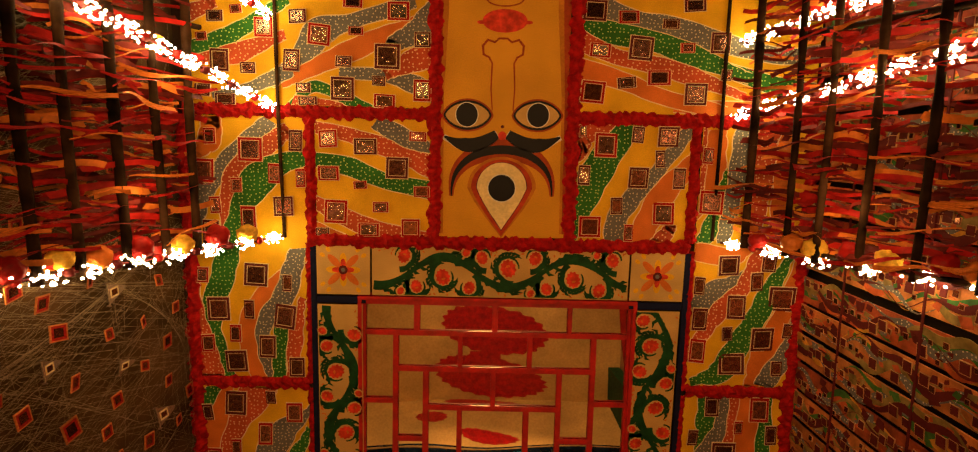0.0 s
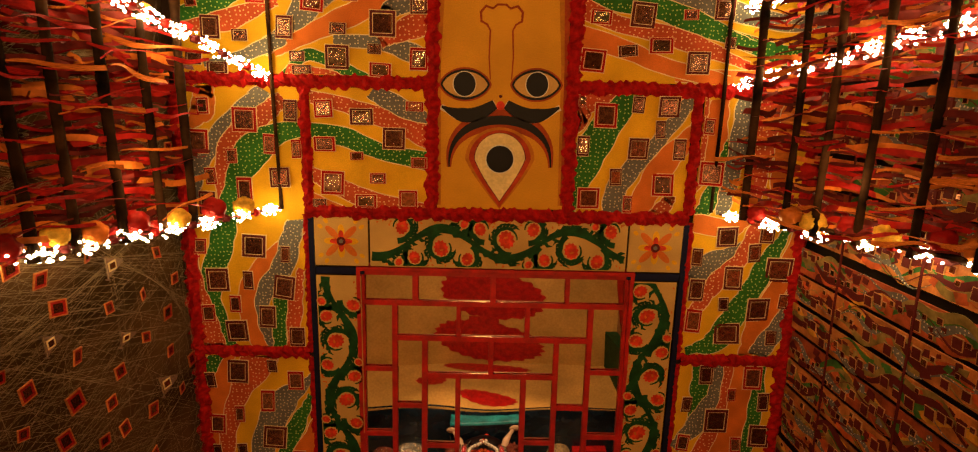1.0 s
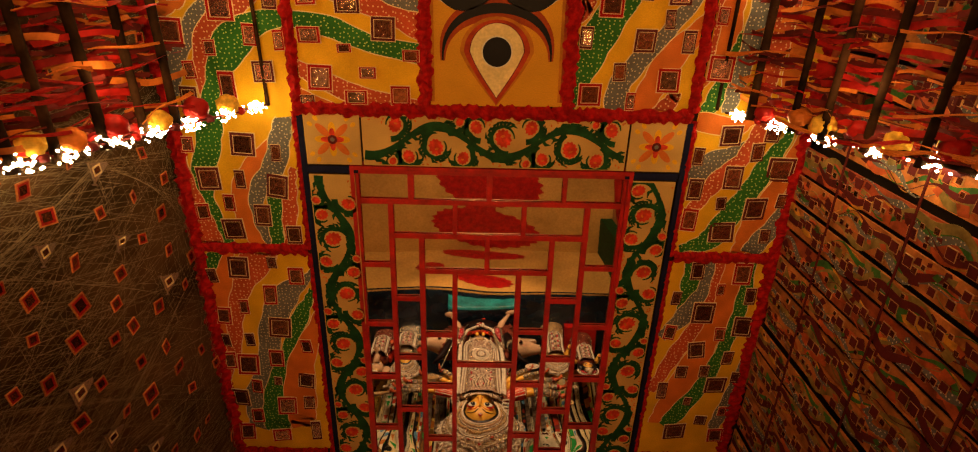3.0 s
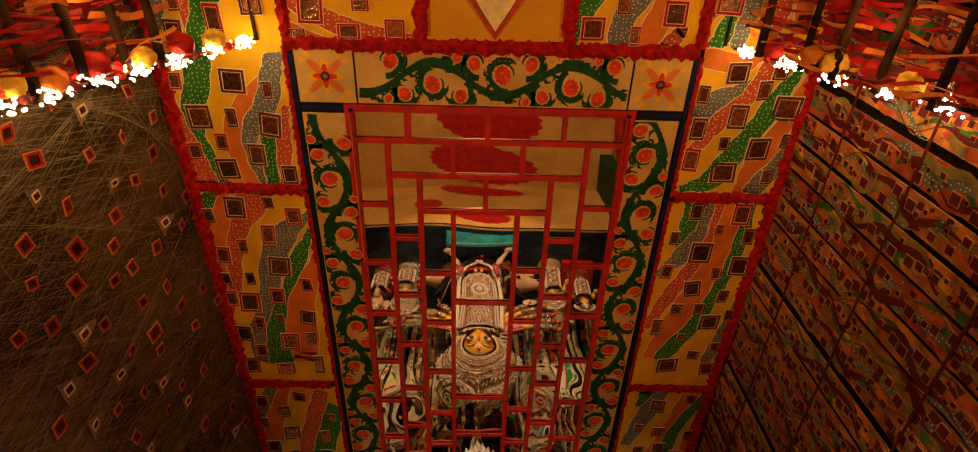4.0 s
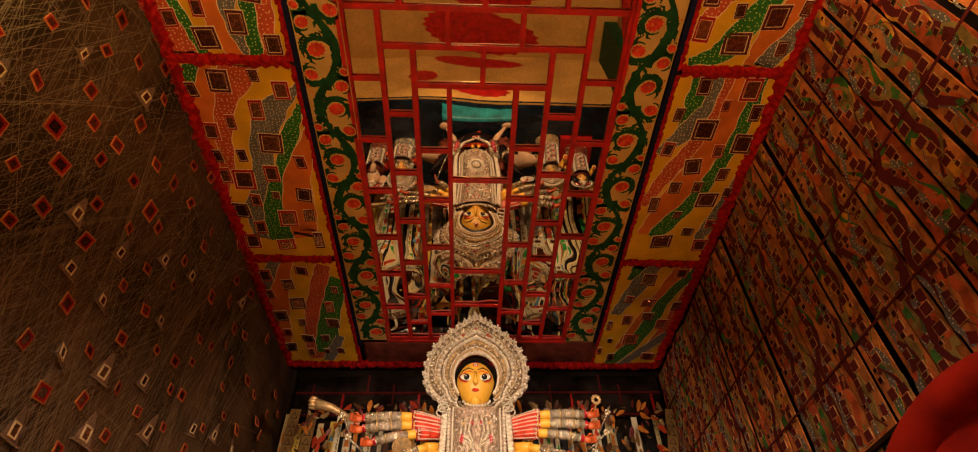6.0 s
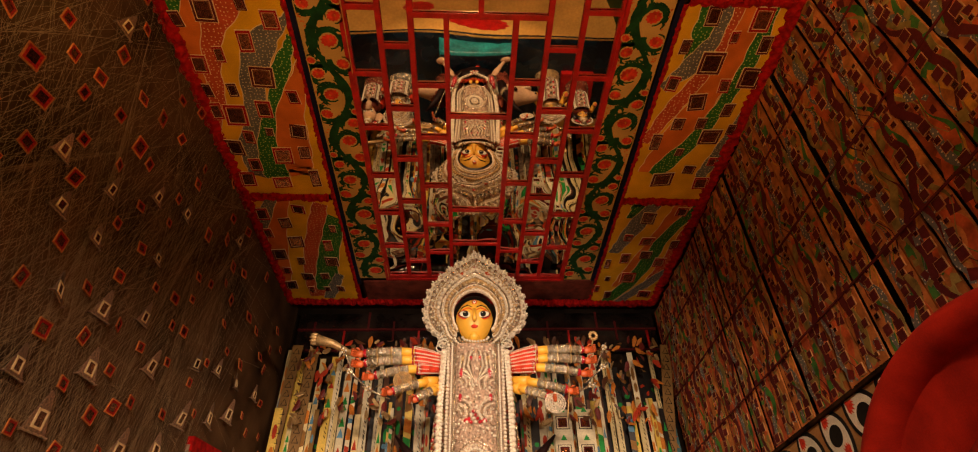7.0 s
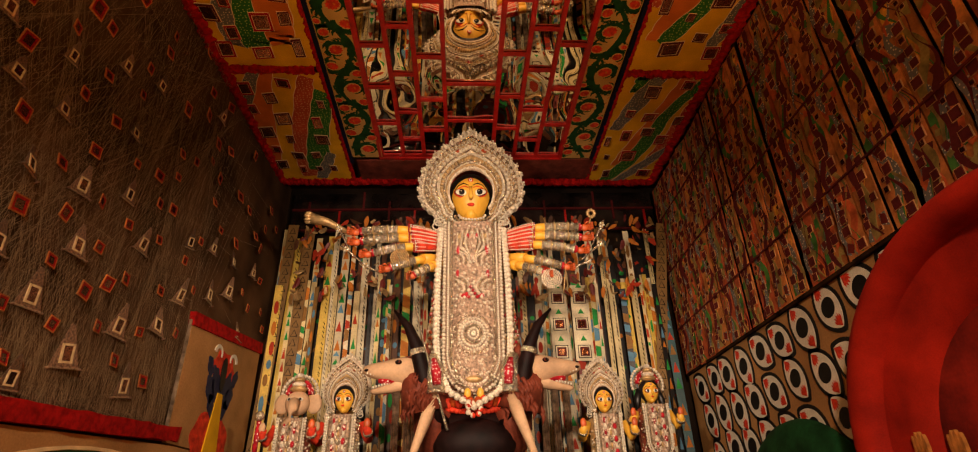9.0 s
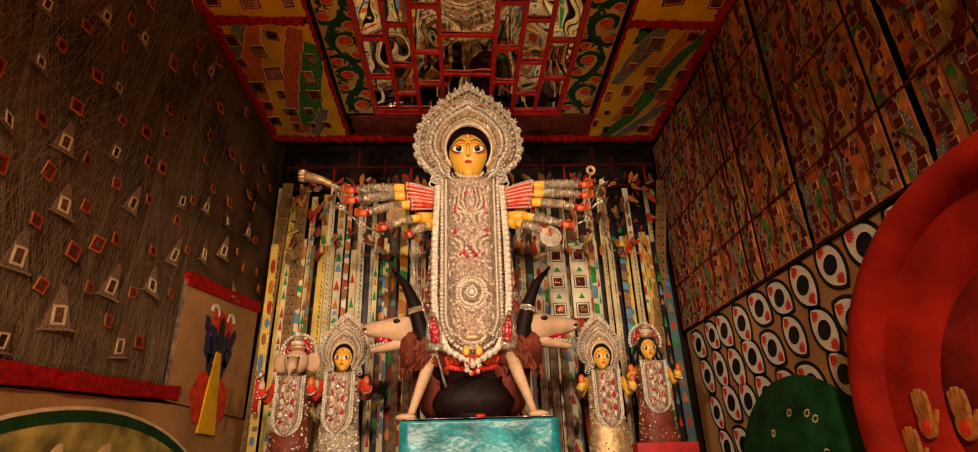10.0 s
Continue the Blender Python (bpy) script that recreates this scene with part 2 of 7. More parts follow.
# ---- the large structure ----
H = 5.5          # underside of the ceiling's panels
LEFT, RIGHT, BACK, REAR = -2.34, 2.31, 5.95, -3.4
setting("floor", box(-3.2, 3.2, REAR, 6.3, -0.12, 0.0), FLOOR, "tan cloth-covered floor in front of the stage")
setting("ceiling", box(-3.2, 3.2, REAR, 6.3, H + 0.13, H + 0.26), CEILING, "dark board ceiling above the painted panels")
setting("wall_left", box(LEFT - 0.18, LEFT - 0.06, REAR, 6.3, 0.0, H + 0.13), NET_BACK, "dark brown cloth wall behind a net of threads")
setting("wall_right", box(RIGHT + 0.10, RIGHT + 0.22, REAR, 6.3, 0.0, H + 0.13), DARK, "dark wall behind upright painted slats")
setting("wall_back", box(LEFT - 0.16, RIGHT + 0.10, BACK + 0.12, BACK + 0.24, 0.0, H + 0.13), DARK, "dark wall behind the stage")
setting("wall_rear", box(LEFT - 0.16, RIGHT + 0.10, REAR, REAR + 0.12, 0.0, H + 0.13), DARK, "dark cloth wall behind the visitors")

# ---- painted ceiling ----
def tile_meshes():
    """A small square mirror and its double painted border, one unit wide."""
    fr = bmesh.new()
    stepped(fr, [(0.5, -0.003, 1), (0.47, -0.007, 0), (0.37, -0.0045, 1), (0.345, -0.003, 0)])
    gl = bmesh.new()
    c = 0.325
    top = [gl.verts.new((x, y, -0.003)) for x, y in ((-c, -c), (c, -c), (c, c), (-c, c))]
    low = [gl.verts.new((x * 0.96, y * 0.96, -0.009)) for x, y in ((-c, -c), (c, -c), (c, c), (-c, c))]
    gl.faces.new(low[::-1])
    for i in range(4):
        gl.faces.new((top[i], low[i], low[(i + 1) % 4], top[(i + 1) % 4]))
    out = []
    for n, b, ms in (("tile_border", fr, (MAROON, PALE)), ("mirror_tile", gl, (TILE,))):
        me = bpy.data.meshes.new(n)
        b.normal_update()
        b.to_mesh(me)
        b.free()
        for m in ms:
            me.materials.append(m)
        out.append(me)
    return out


# the ceiling's work hangs a little askew to the walls
ASKEW = pose(0, 0.5, 0, 0, 0, 0.8) @ pose(0, -0.5, 0)
BORDER_MESH, TILE_MESH = tile_meshes()
BORDER_RED = BORDER_MESH.copy()
BORDER_RED.materials[0] = FRILL
rng = random.Random(7)


def mirror_tile(parent, x, y, w, h, turn=0.0, z=-0.006):
    """A mirror with its border, stuck on a cloth at (x, y)."""
    bd = new("tile_border", BORDER_RED if rng.random() < 0.45 else BORDER_MESH)
    gl = new("mirror_tile", TILE_MESH)
    gl.parent, bd.parent = parent, gl
    tilt = Euler((rng.uniform(-0.12, 0.12), rng.uniform(-0.12, 0.12), turn))
    gl.matrix_basis = Matrix.LocRotScale((x, y, z - 0.004), tilt, (w, h, 1))
    bd.matrix_basis = pose(0, 0, 0.002)


def spline(points, steps=10):
    """A smooth line through control points of any number of values."""
    pts = [np.array(p, float) for p in points]
    pts = [2 * pts[0] - pts[1]] + pts + [2 * pts[-1] - pts[-2]]
    out = []
    for a, b, c, d in zip(pts, pts[1:], pts[2:], pts[3:]):
        for i in range(steps):
            t = i / steps
            out.append(0.5 * (2 * b + (c - a) * t + (2 * a - 5 * b + 4 * c - d) * t * t + (3 * b - a - 3 * c + d) * t ** 3))
    return out + [pts[-2]]


def painted_panel(x0, x1, y0, y1, waves, tiles, seed):
    """A yellow cloth panel with painted waves and small mirrors. waves: (paint, control points x, y, half width); tiles: x, y, width, length, from the panel's middle."""
    r = random.Random(seed)
    cx, cy = (x0 + x1) / 2, (y0 + y1) / 2
    th = thing("painted_ceiling_panel", "yellow cloth ceiling panel with painted waves and small mirrors", "panel", "painted panels of the ceiling", ASKEW @ pose(cx, cy, H))
    W, L = x1 - x0, y1 - y0
    # the cloth sags a little between its trims
    bm = bmesh.new()
    nx, ny = 12, 16
    g = [[bm.verts.new((W * (i / nx - 0.5), L * (j / ny - 0.5), 0.004 * math.sin(9 * i / nx + seed) * math.sin(7 * j / ny))) for j in range(ny + 1)] for i in range(nx + 1)]
    for i in range(nx):
        for j in range(ny):
            bm.faces.new((g[i][j], g[i][j + 1], g[i + 1][j + 1], g[i + 1][j])).smooth = True
    part("cloth", bm, YELLOW, th)

    def inside(bm):
        for v in bm.verts:
            v.co.x, v.co.y = max(-W / 2 + 0.004, min(W / 2 - 0.004, v.co.x)), max(-L / 2 + 0.004, min(L / 2 - 0.004, v.co.y))
        return bm
    for k, (m, *points) in enumerate(waves):
        # each end runs on a little and tapers
        (ax, ay, aw), (bx, by, bw) = points[0], points[1]
        (ex, ey, ew), (fx, fy, fw) = points[-1], points[-2]
        points = [(ax + 0.5 * (ax - bx), ay + 0.5 * (ay - by), aw * 0.8)] + points + [(ex + 0.5 * (ex - fx), ey + 0.5 * (ey - fy), ew * 0.8)]
        line = spline(points)
        centre = [(p[0] + 0.006 * math.sin(0.9 * i + k), p[1]) for i, p in enumerate(line)]
        ws = [max(0.012, p[2]) for p in line]
        z = -0.0045 - 0.0006 * k
        part("wave_outline", inside(ribbon(centre, [w + 0.007 for w in ws], z + 0.002, z)), PALE, th)
        part("painted_wave", inside(ribbon(centre, ws, z + 0.002, z - 0.0004)), m, th)
    for x, y, w, h in tiles:
        mirror_tile(th, x, y, w, h, r.gauss(0, 0.04), -0.013)
    return th


TILES_A = ((-0.27, -0.84, 0.09, 0.12), (0.02, -0.75, 0.18, 0.18), (-0.33, -0.59, 0.16, 0.18), (-0.09, -0.49, 0.08, 0.11), (-0.25, -0.34, 0.08, 0.13), (-0.01, -0.24, 0.12, 0.20), (-0.29, -0.14, 0.13, 0.18), (0.19, -0.58, 0.09, 0.15), (0.38, -0.55, 0.07, 0.14), (0.25, -0.34, 0.15, 0.15), (0.35, -0.82, 0.10, 0.16), (-0.37, 0.19, 0.09, 0.12), (0.03, 0.18, 0.18, 0.18), (0.26, 0.24, 0.07, 0.13), (-0.26, 0.45, 0.17, 0.19), (-0.03, 0.45, 0.08, 0.15), (0.24, 0.50, 0.17, 0.19), (-0.14, 0.64, 0.09, 0.14), (-0.35, 0.72, 0.10, 0.14), (-0.14, 0.86, 0.17, 0.18), (0.10, 0.74, 0.13, 0.18), (0.32, 0.90, 0.12, 0.16))
WAVES_A = ((GREY, (0.06, -0.86, 0.064), (-0.15, -0.66, 0.070), (-0.34, -0.42, 0.064), (-0.38, -0.24, 0.040)),
           (CORAL, (0.24, -0.86, 0.056), (0.13, -0.77, 0.066), (-0.10, -0.60, 0.060), (-0.19, -0.31, 0.040), (-0.16, -0.08, 0.028)),
           (ORANGE, (-0.26, -0.92, 0.070), (-0.28, -0.81, 0.080), (-0.36, -0.72, 0.040)),
           (GREEN, (0.43, -0.70, 0.050), (0.21, -0.64, 0.080), (0.05, -0.51, 0.120), (-0.11, -0.25, 0.056), (-0.17, -0.01, 0.082), (-0.22, 0.18, 0.088), (-0.33, 0.56, 0.080), (-0.25, 0.84, 0.055), (-0.21, 0.99, 0.045)),
           (CORAL, (-0.46, 0.24, 0.050), (-0.45, 0.50, 0.075), (-0.41, 0.77, 0.110), (-0.38, 0.98, 0.130)),
           (ORANGE, (0.31, 0.12, 0.040), (0.11, 0.32, 0.072), (-0.03, 0.54, 0.080), (-0.03, 0.77, 0.080), (0.04, 0.98, 0.070)),
           (GREY, (0.31, 0.10, 0.070), (0.23, 0.35, 0.080), (0.08, 0.55, 0.060), (0.07, 0.80, 0.045), (0.14, 0.97, 0.050)),
           (GREEN, (0.22, 0.59, 0.064), (0.19, 0.76, 0.056), (0.18, 0.97, 0.048)),
           (CORAL, (0.35, 0.46, 0.030), (0.31, 0.67, 0.056), (0.28, 0.96, 0.040)))
TILES_B = ((-0.38, -0.83, 0.08, 0.14), (-0.16, -0.91, 0.17, 0.19), (0.11, -0.96, 0.08, 0.11), (0.29, -0.84, 0.13, 0.16), (0.06, -0.66, 0.11, 0.19), (-0.35, -0.45, 0.13, 0.16), (-0.17, -0.54, 0.08, 0.14), (0.10, -0.34, 0.19, 0.19), (-0.37, -0.20, 0.07, 0.14), (-0.17, -0.21, 0.08, 0.13), (0.30, -0.15, 0.10, 0.15), (-0.37, 0.01, 0.10, 0.17), (0.03, -0.02, 0.13, 0.18), (-0.22, 0.05, 0.19, 0.21), (-0.18, 0.29, 0.10, 0.15), (0.01, 0.23, 0.07, 0.09), (0.26, 0.22, 0.15, 0.15), (-0.34, 0.42, 0.15, 0.20), (0.06, 0.51, 0.17, 0.20), (0.26, 0.47, 0.10, 0.14), (-0.22, 0.63, 0.11, 0.15), (-0.34, 0.82, 0.14, 0.18), (-0.03, 0.86, 0.17, 0.14), (0.29, 0.80, 0.09, 0.23))
WAVES_B = ((GREEN, (-0.32, -1.01, 0.070), (-0.42, -0.76, 0.070), (-0.51, -0.49, 0.035)),
           (ORANGE, (-0.24, -0.98, 0.040), (-0.35, -0.67, 0.100), (-0.43, -0.34, 0.110), (-0.47, 0.10, 0.084)),
           (CORAL, (-0.01, -0.98, 0.130), (-0.17, -0.71, 0.075), (-0.27, -0.41, 0.065), (-0.33, -0.09, 0.060), (-0.45, 0.20, 0.040)),
           (GREY, (0.35, -0.80, 0.040), (0.16, -0.63, 0.110), (0.01, -0.29, 0.096), (-0.07, 0.10, 0.078), (-0.21, 0.40, 0.096), (-0.22, 0.66, 0.096)),
           (GREEN, (0.36, -0.61, 0.035), (0.26, -0.41, 0.070), (0.14, -0.10, 0.055), (-0.02, 0.29, 0.080), (-0.05, 0.63, 0.132)),
           (ORANGE, (0.40, -0.36, 0.060), (0.24, 0.02, 0.110), (0.18, 0.43, 0.144), (0.17, 0.65, 0.120)))
TILES_C = ((-0.35, -0.72, 0.13, 0.18), (0.03, -0.80, 0.14, 0.14), (-0.15, -0.58, 0.12, 0.16), (-0.37, -0.41, 0.09, 0.15), (-0.11, -0.26, 0.16, 0.18), (-0.34, -0.03, 0.15, 0.19), (-0.13, 0.09, 0.08, 0.12), (0.32, -0.49, 0.07, 0.13), (0.22, -0.20, 0.09, 0.18), (0.21, 0.10, 0.15, 0.17), (-0.33, 0.28, 0.10, 0.12), (-0.12, 0.40, 0.14, 0.15), (0.08, 0.39, 0.10, 0.13), (-0.35, 0.58, 0.13, 0.16), (-0.13, 0.68, 0.07, 0.13), (0.06, 0.66, 0.07, 0.11), (0.22, 0.65, 0.09, 0.13))
WAVES_C = ((GREY, (-0.24, -0.82, 0.084), (-0.38, -0.47, 0.084), (-0.42, 0.02, 0.056)),
           (ORANGE, (-0.13, -0.82, 0.060), (-0.30, -0.31, 0.098), (-0.41, 0.37, 0.096)),
           (CORAL, (0.17, -0.58, 0.085), (-0.01, 0.01, 0.077), (-0.06, 0.56, 0.112)),
           (GREEN, (0.31, -0.43, 0.098), (0.17, 0.07, 0.112), (0.08, 0.49, 0.126)),
           (GREY, (0.20, 0.49, 0.056), (0.09, 0.75, 0.064)))
TILES_D = ((-0.35, -0.78, 0.08, 0.12), (-0.30, -0.44, 0.18, 0.18), (-0.13, 0.03, 0.16, 0.16), (0.09, 0.15, 0.10, 0.15), (0.29, 0.28, 0.20, 0.20), (-0.32, 0.45, 0.12, 0.18), (-0.05, 0.35, 0.14, 0.19), (-0.10, 0.56, 0.08, 0.11), (0.17, 0.60, 0.18, 0.19), (-0.32, 0.70, 0.12, 0.19), (-0.05, 0.80, 0.20, 0.17), (0.36, 0.53, 0.08, 0.12), (0.30, 0.83, 0.09, 0.12), (0.17, 0.01, 0.11, 0.13), (-0.34, 0.19, 0.08, 0.14))
WAVES_D = ((CORAL, (-0.43, -0.94, 0.063), (-0.37, -0.69, 0.063), (-0.41, -0.55, 0.045)),
           (ORANGE, (-0.29, -0.83, 0.072), (-0.29, -0.55, 0.063), (-0.43, -0.34, 0.045)),
           (GREEN, (-0.20, -0.56, 0.045), (-0.25, -0.33, 0.072), (-0.33, -0.16, 0.054)),
           (GREY, (-0.11, -0.88, 0.063), (-0.13, -0.56, 0.063), (-0.17, -0.28, 0.054)),
           (CORAL, (0.09, -0.88, 0.090), (0.06, -0.56, 0.072), (0.04, -0.24, 0.054)),
           (ORANGE, (0.22, -0.80, 0.063), (0.21, -0.43, 0.063)),
           (ORANGE, (-0.32, -0.06, 0.070), (-0.11, -0.03, 0.060), (-0.01, -0.09, 0.040)),
           (GREY, (-0.06, 0.14, 0.040), (-0.22, 0.25, 0.100), (-0.34, 0.34, 0.070)),
           (CORAL, (0.08, -0.01, 0.060), (-0.01, 0.20, 0.055), (-0.15, 0.36, 0.070), (-0.25, 0.51, 0.055), (-0.34, 0.69, 0.045)),
           (GREEN, (0.30, 0.01, 0.032), (0.20, 0.22, 0.075), (0.11, 0.44, 0.080), (-0.01, 0.66, 0.090), (-0.13, 0.87, 0.090), (-0.28, 0.93, 0.040)),
           (ORANGE, (0.41, 0.04, 0.056), (0.30, 0.43, 0.068), (0.20, 0.70, 0.100), (0.14, 0.91, 0.065)),
           (GREY, (0.45, 0.41, 0.050), (0.39, 0.67, 0.070), (0.26, 0.89, 0.080)))
TILES_E = ((-0.17, -0.96, 0.11, 0.16), (0.20, -0.94, 0.15, 0.20), (0.05, -0.79, 0.07, 0.11), (0.31, -0.73, 0.09, 0.16), (-0.30, -0.70, 0.08, 0.14), (-0.05, -0.56, 0.19, 0.21), (0.31, -0.43, 0.17, 0.19), (0.13, -0.35, 0.09, 0.13), (-0.30, -0.36, 0.10, 0.15), (-0.04, -0.18, 0.15, 0.17), (0.25, -0.10, 0.10, 0.15), (-0.13, 0.06, 0.11, 0.13), (0.07, 0.05, 0.09, 0.13), (0.20, 0.20, 0.19, 0.19), (-0.27, 0.27, 0.09, 0.19), (0.36, 0.11, 0.08, 0.12), (-0.02, 0.39, 0.07, 0.10), (-0.08, 0.75, 0.21, 0.20), (0.14, 0.61, 0.11, 0.12), (0.31, 0.79, 0.15, 0.15), (0.32, 0.50, 0.08, 0.10))
WAVES_E = ((GREEN, (-0.22, -1.06, 0.050), (-0.20, -0.82, 0.080), (-0.23, -0.64, 0.040)),
           (GREY, (-0.06, -1.06, 0.045), (-0.07, -0.79, 0.066), (-0.16, -0.58, 0.090), (-0.30, -0.39, 0.055)),
           (CORAL, (0.02, -1.07, 0.050), (-0.00, -0.73, 0.040), (-0.10, -0.37, 0.065), (-0.22, -0.11, 0.070), (-0.32, 0.16, 0.050)),
           (ORANGE, (0.12, -1.07, 0.070), (0.12, -0.62, 0.100), (0.03, -0.24, 0.100), (-0.06, 0.09, 0.132), (-0.19, 0.47, 0.100)),
           (GREEN, (0.25, -1.07, 0.040), (0.26, -0.74, 0.055), (0.24, -0.43, 0.055), (0.18, -0.12, 0.060), (0.08, 0.22, 0.065), (-0.09, 0.54, 0.084)),
           (GREY, (0.46, -0.25, 0.045), (0.38, 0.28, 0.065), (0.31, 0.58, 0.060)))
TILES_F = ((-0.06, -0.72, 0.14, 0.20), (0.26, -0.83, 0.12, 0.14), (-0.20, -0.39, 0.09, 0.13), (0.02, -0.33, 0.15, 0.16), (0.07, -0.08, 0.13, 0.17), (0.26, 0.06, 0.13, 0.17), (-0.15, -0.01, 0.11, 0.17), (-0.33, 0.10, 0.06, 0.15), (-0.03, 0.37, 0.18, 0.18), (0.34, -0.28, 0.10, 0.14), (-0.27, 0.40, 0.06, 0.10), (-0.36, 0.62, 0.06, 0.13), (-0.20, 0.75, 0.09, 0.14), (0.25, 0.73, 0.15, 0.17))
WAVES_F = ((GREEN, (-0.18, -0.89, 0.096), (-0.23, -0.77, 0.048)),
           (GREY, (-0.06, -0.87, 0.070), (-0.15, -0.61, 0.098), (-0.25, -0.27, 0.070)),
           (ORANGE, (0.19, -0.70, 0.070), (0.11, -0.22, 0.098), (-0.03, 0.32, 0.096)),
           (GREEN, (0.40, -0.85, 0.056), (0.21, -0.41, 0.063), (0.13, 0.04, 0.084), (0.01, 0.51, 0.084), (-0.15, 0.85, 0.072)),
           (CORAL, (0.41, -0.39, 0.070), (0.35, 0.07, 0.070), (0.26, 0.44, 0.056)),
           (GREY, (0.40, 0.25, 0.056), (0.18, 0.60, 0.063), (0.01, 0.87, 0.056)))
TILES_G = ((-0.32, -0.28, 0.14, 0.13), (-0.05, -0.23, 0.17, 0.12), (0.33, -0.31, 0.13, 0.07), (-0.32, -0.03, 0.16, 0.11), (0.18, -0.08, 0.17, 0.16), (-0.09, 0.05, 0.10, 0.06), (0.36, 0.09, 0.12, 0.08), (0.06, 0.21, 0.12, 0.08), (-0.27, 0.25, 0.17, 0.18), (-0.03, 0.38, 0.16, 0.10), (0.28, 0.36, 0.14, 0.14), (-0.37, 0.40, 0.10, 0.06))
WAVES_G = ((CORAL, (-0.41, -0.36, 0.040), (-0.21, -0.32, 0.048), (-0.01, -0.26, 0.060), (0.24, -0.19, 0.080), (0.43, -0.09, 0.080)),
           (GREY, (0.10, -0.37, 0.060), (0.28, -0.28, 0.060), (0.44, -0.22, 0.032)),
           (GREEN, (-0.43, -0.13, 0.048), (-0.17, -0.08, 0.068), (0.10, 0.02, 0.056), (0.44, 0.08, 0.065)),
           (CORAL, (-0.44, 0.18, 0.045), (-0.17, 0.31, 0.064), (0.07, 0.39, 0.064), (0.45, 0.45, 0.048)),
           (ORANGE, (-0.44, 0.41, 0.080), (-0.20, 0.46, 0.032)))
TILES_H = ((-0.21, -0.28, 0.17, 0.18), (0.02, -0.36, 0.09, 0.12), (0.24, -0.35, 0.16, 0.15), (-0.36, -0.06, 0.09, 0.15), (0.19, -0.19, 0.07, 0.13), (0.04, -0.05, 0.15, 0.16), (-0.11, 0.16, 0.09, 0.13), (-0.30, 0.32, 0.17, 0.16), (0.24, 0.21, 0.16, 0.17), (-0.01, 0.36, 0.07, 0.13), (0.34, -0.05, 0.09, 0.16), (-0.38, -0.38, 0.06, 0.09))
WAVES_H = ((CORAL, (-0.45, -0.27, 0.120), (-0.36, -0.36, 0.080), (-0.18, -0.43, 0.048)),
           (GREEN, (-0.03, -0.44, 0.072), (-0.23, -0.15, 0.112), (-0.36, 0.11, 0.112), (-0.44, 0.40, 0.056)),
           (GREY, (0.35, -0.34, 0.050), (0.18, -0.10, 0.051), (0.04, 0.06, 0.065), (-0.10, 0.26, 0.075), (-0.11, 0.45, 0.070)),
           (ORANGE, (0.40, -0.13, 0.064), (0.23, 0.07, 0.090), (0.12, 0.30, 0.088), (0.07, 0.45, 0.072)),
           (CORAL, (0.28, 0.35, 0.048), (0.22, 0.45, 0.070)))
TILES_I = ((-0.65, 0.12, 0.12, 0.08), (-0.50, 0.07, 0.09, 0.06), (-0.07, 0.11, 0.13, 0.10), (-0.31, 0.19, 0.13, 0.14), (-0.75, 0.26, 0.08, 0.06), (0.08, 0.23, 0.16, 0.15), (0.34, 0.20, 0.11, 0.06), (0.32, 0.01, 0.14, 0.07), (0.64, 0.06, 0.16, 0.13), (-0.63, 0.42, 0.14, 0.16), (-0.43, 0.47, 0.11, 0.08), (-0.12, 0.41, 0.12, 0.16), (0.25, 0.41, 0.12, 0.08), (0.56, 0.37, 0.19, 0.18), (0.81, 0.25, 0.12, 0.11), (0.50, 0.54, 0.10, 0.07), (-0.04, 0.60, 0.11, 0.07), (0.24, 0.60, 0.17, 0.17), (0.81, 0.60, 0.13, 0.16), (0.54, 0.68, 0.16, 0.10), (-0.01, 0.69, 0.14, 0.06), (-0.76, 0.63, 0.12, 0.09), (-0.60, 0.69, 0.15, 0.08))
WAVES_I = ((CORAL, (-0.83, 0.10, 0.056), (-0.71, 0.05, 0.040)),
           (GREEN, (-0.83, 0.34, 0.045), (-0.59, 0.26, 0.060), (-0.40, 0.16, 0.048), (-0.23, 0.05, 0.040)),
           (CORAL, (-0.73, 0.41, 0.040), (-0.51, 0.37, 0.070), (-0.28, 0.28, 0.040)),
           (GREY, (-0.22, 0.52, 0.055), (-0.07, 0.42, 0.064), (0.07, 0.22, 0.100), (0.29, 0.14, 0.052), (0.60, 0.04, 0.050)),
           (ORANGE, (-0.11, 0.53, 0.040), (0.07, 0.44, 0.056), (0.29, 0.34, 0.072), (0.53, 0.23, 0.064), (0.69, 0.15, 0.032)),
           (GREY, (0.33, 0.49, 0.040), (0.55, 0.50, 0.045), (0.76, 0.56, 0.064), (0.89, 0.63, 0.040)),
           (GREY, (0.64, 0.26, 0.060), (0.75, 0.20, 0.072), (0.88, 0.07, 0.080)),
           (CORAL, (0.61, 0.46, 0.045), (0.75, 0.39, 0.080), (0.88, 0.34, 0.088)),
           (GREEN, (-0.13, 0.74, 0.032), (0.02, 0.59, 0.040), (0.20, 0.64, 0.036), (0.39, 0.74, 0.052)),
           (CORAL, (-0.03, 0.70, 0.040), (0.15, 0.73, 0.045)),
           (GREY, (-0.22, 0.52, 0.050), (-0.43, 0.61, 0.036), (-0.61, 0.65, 0.024)))
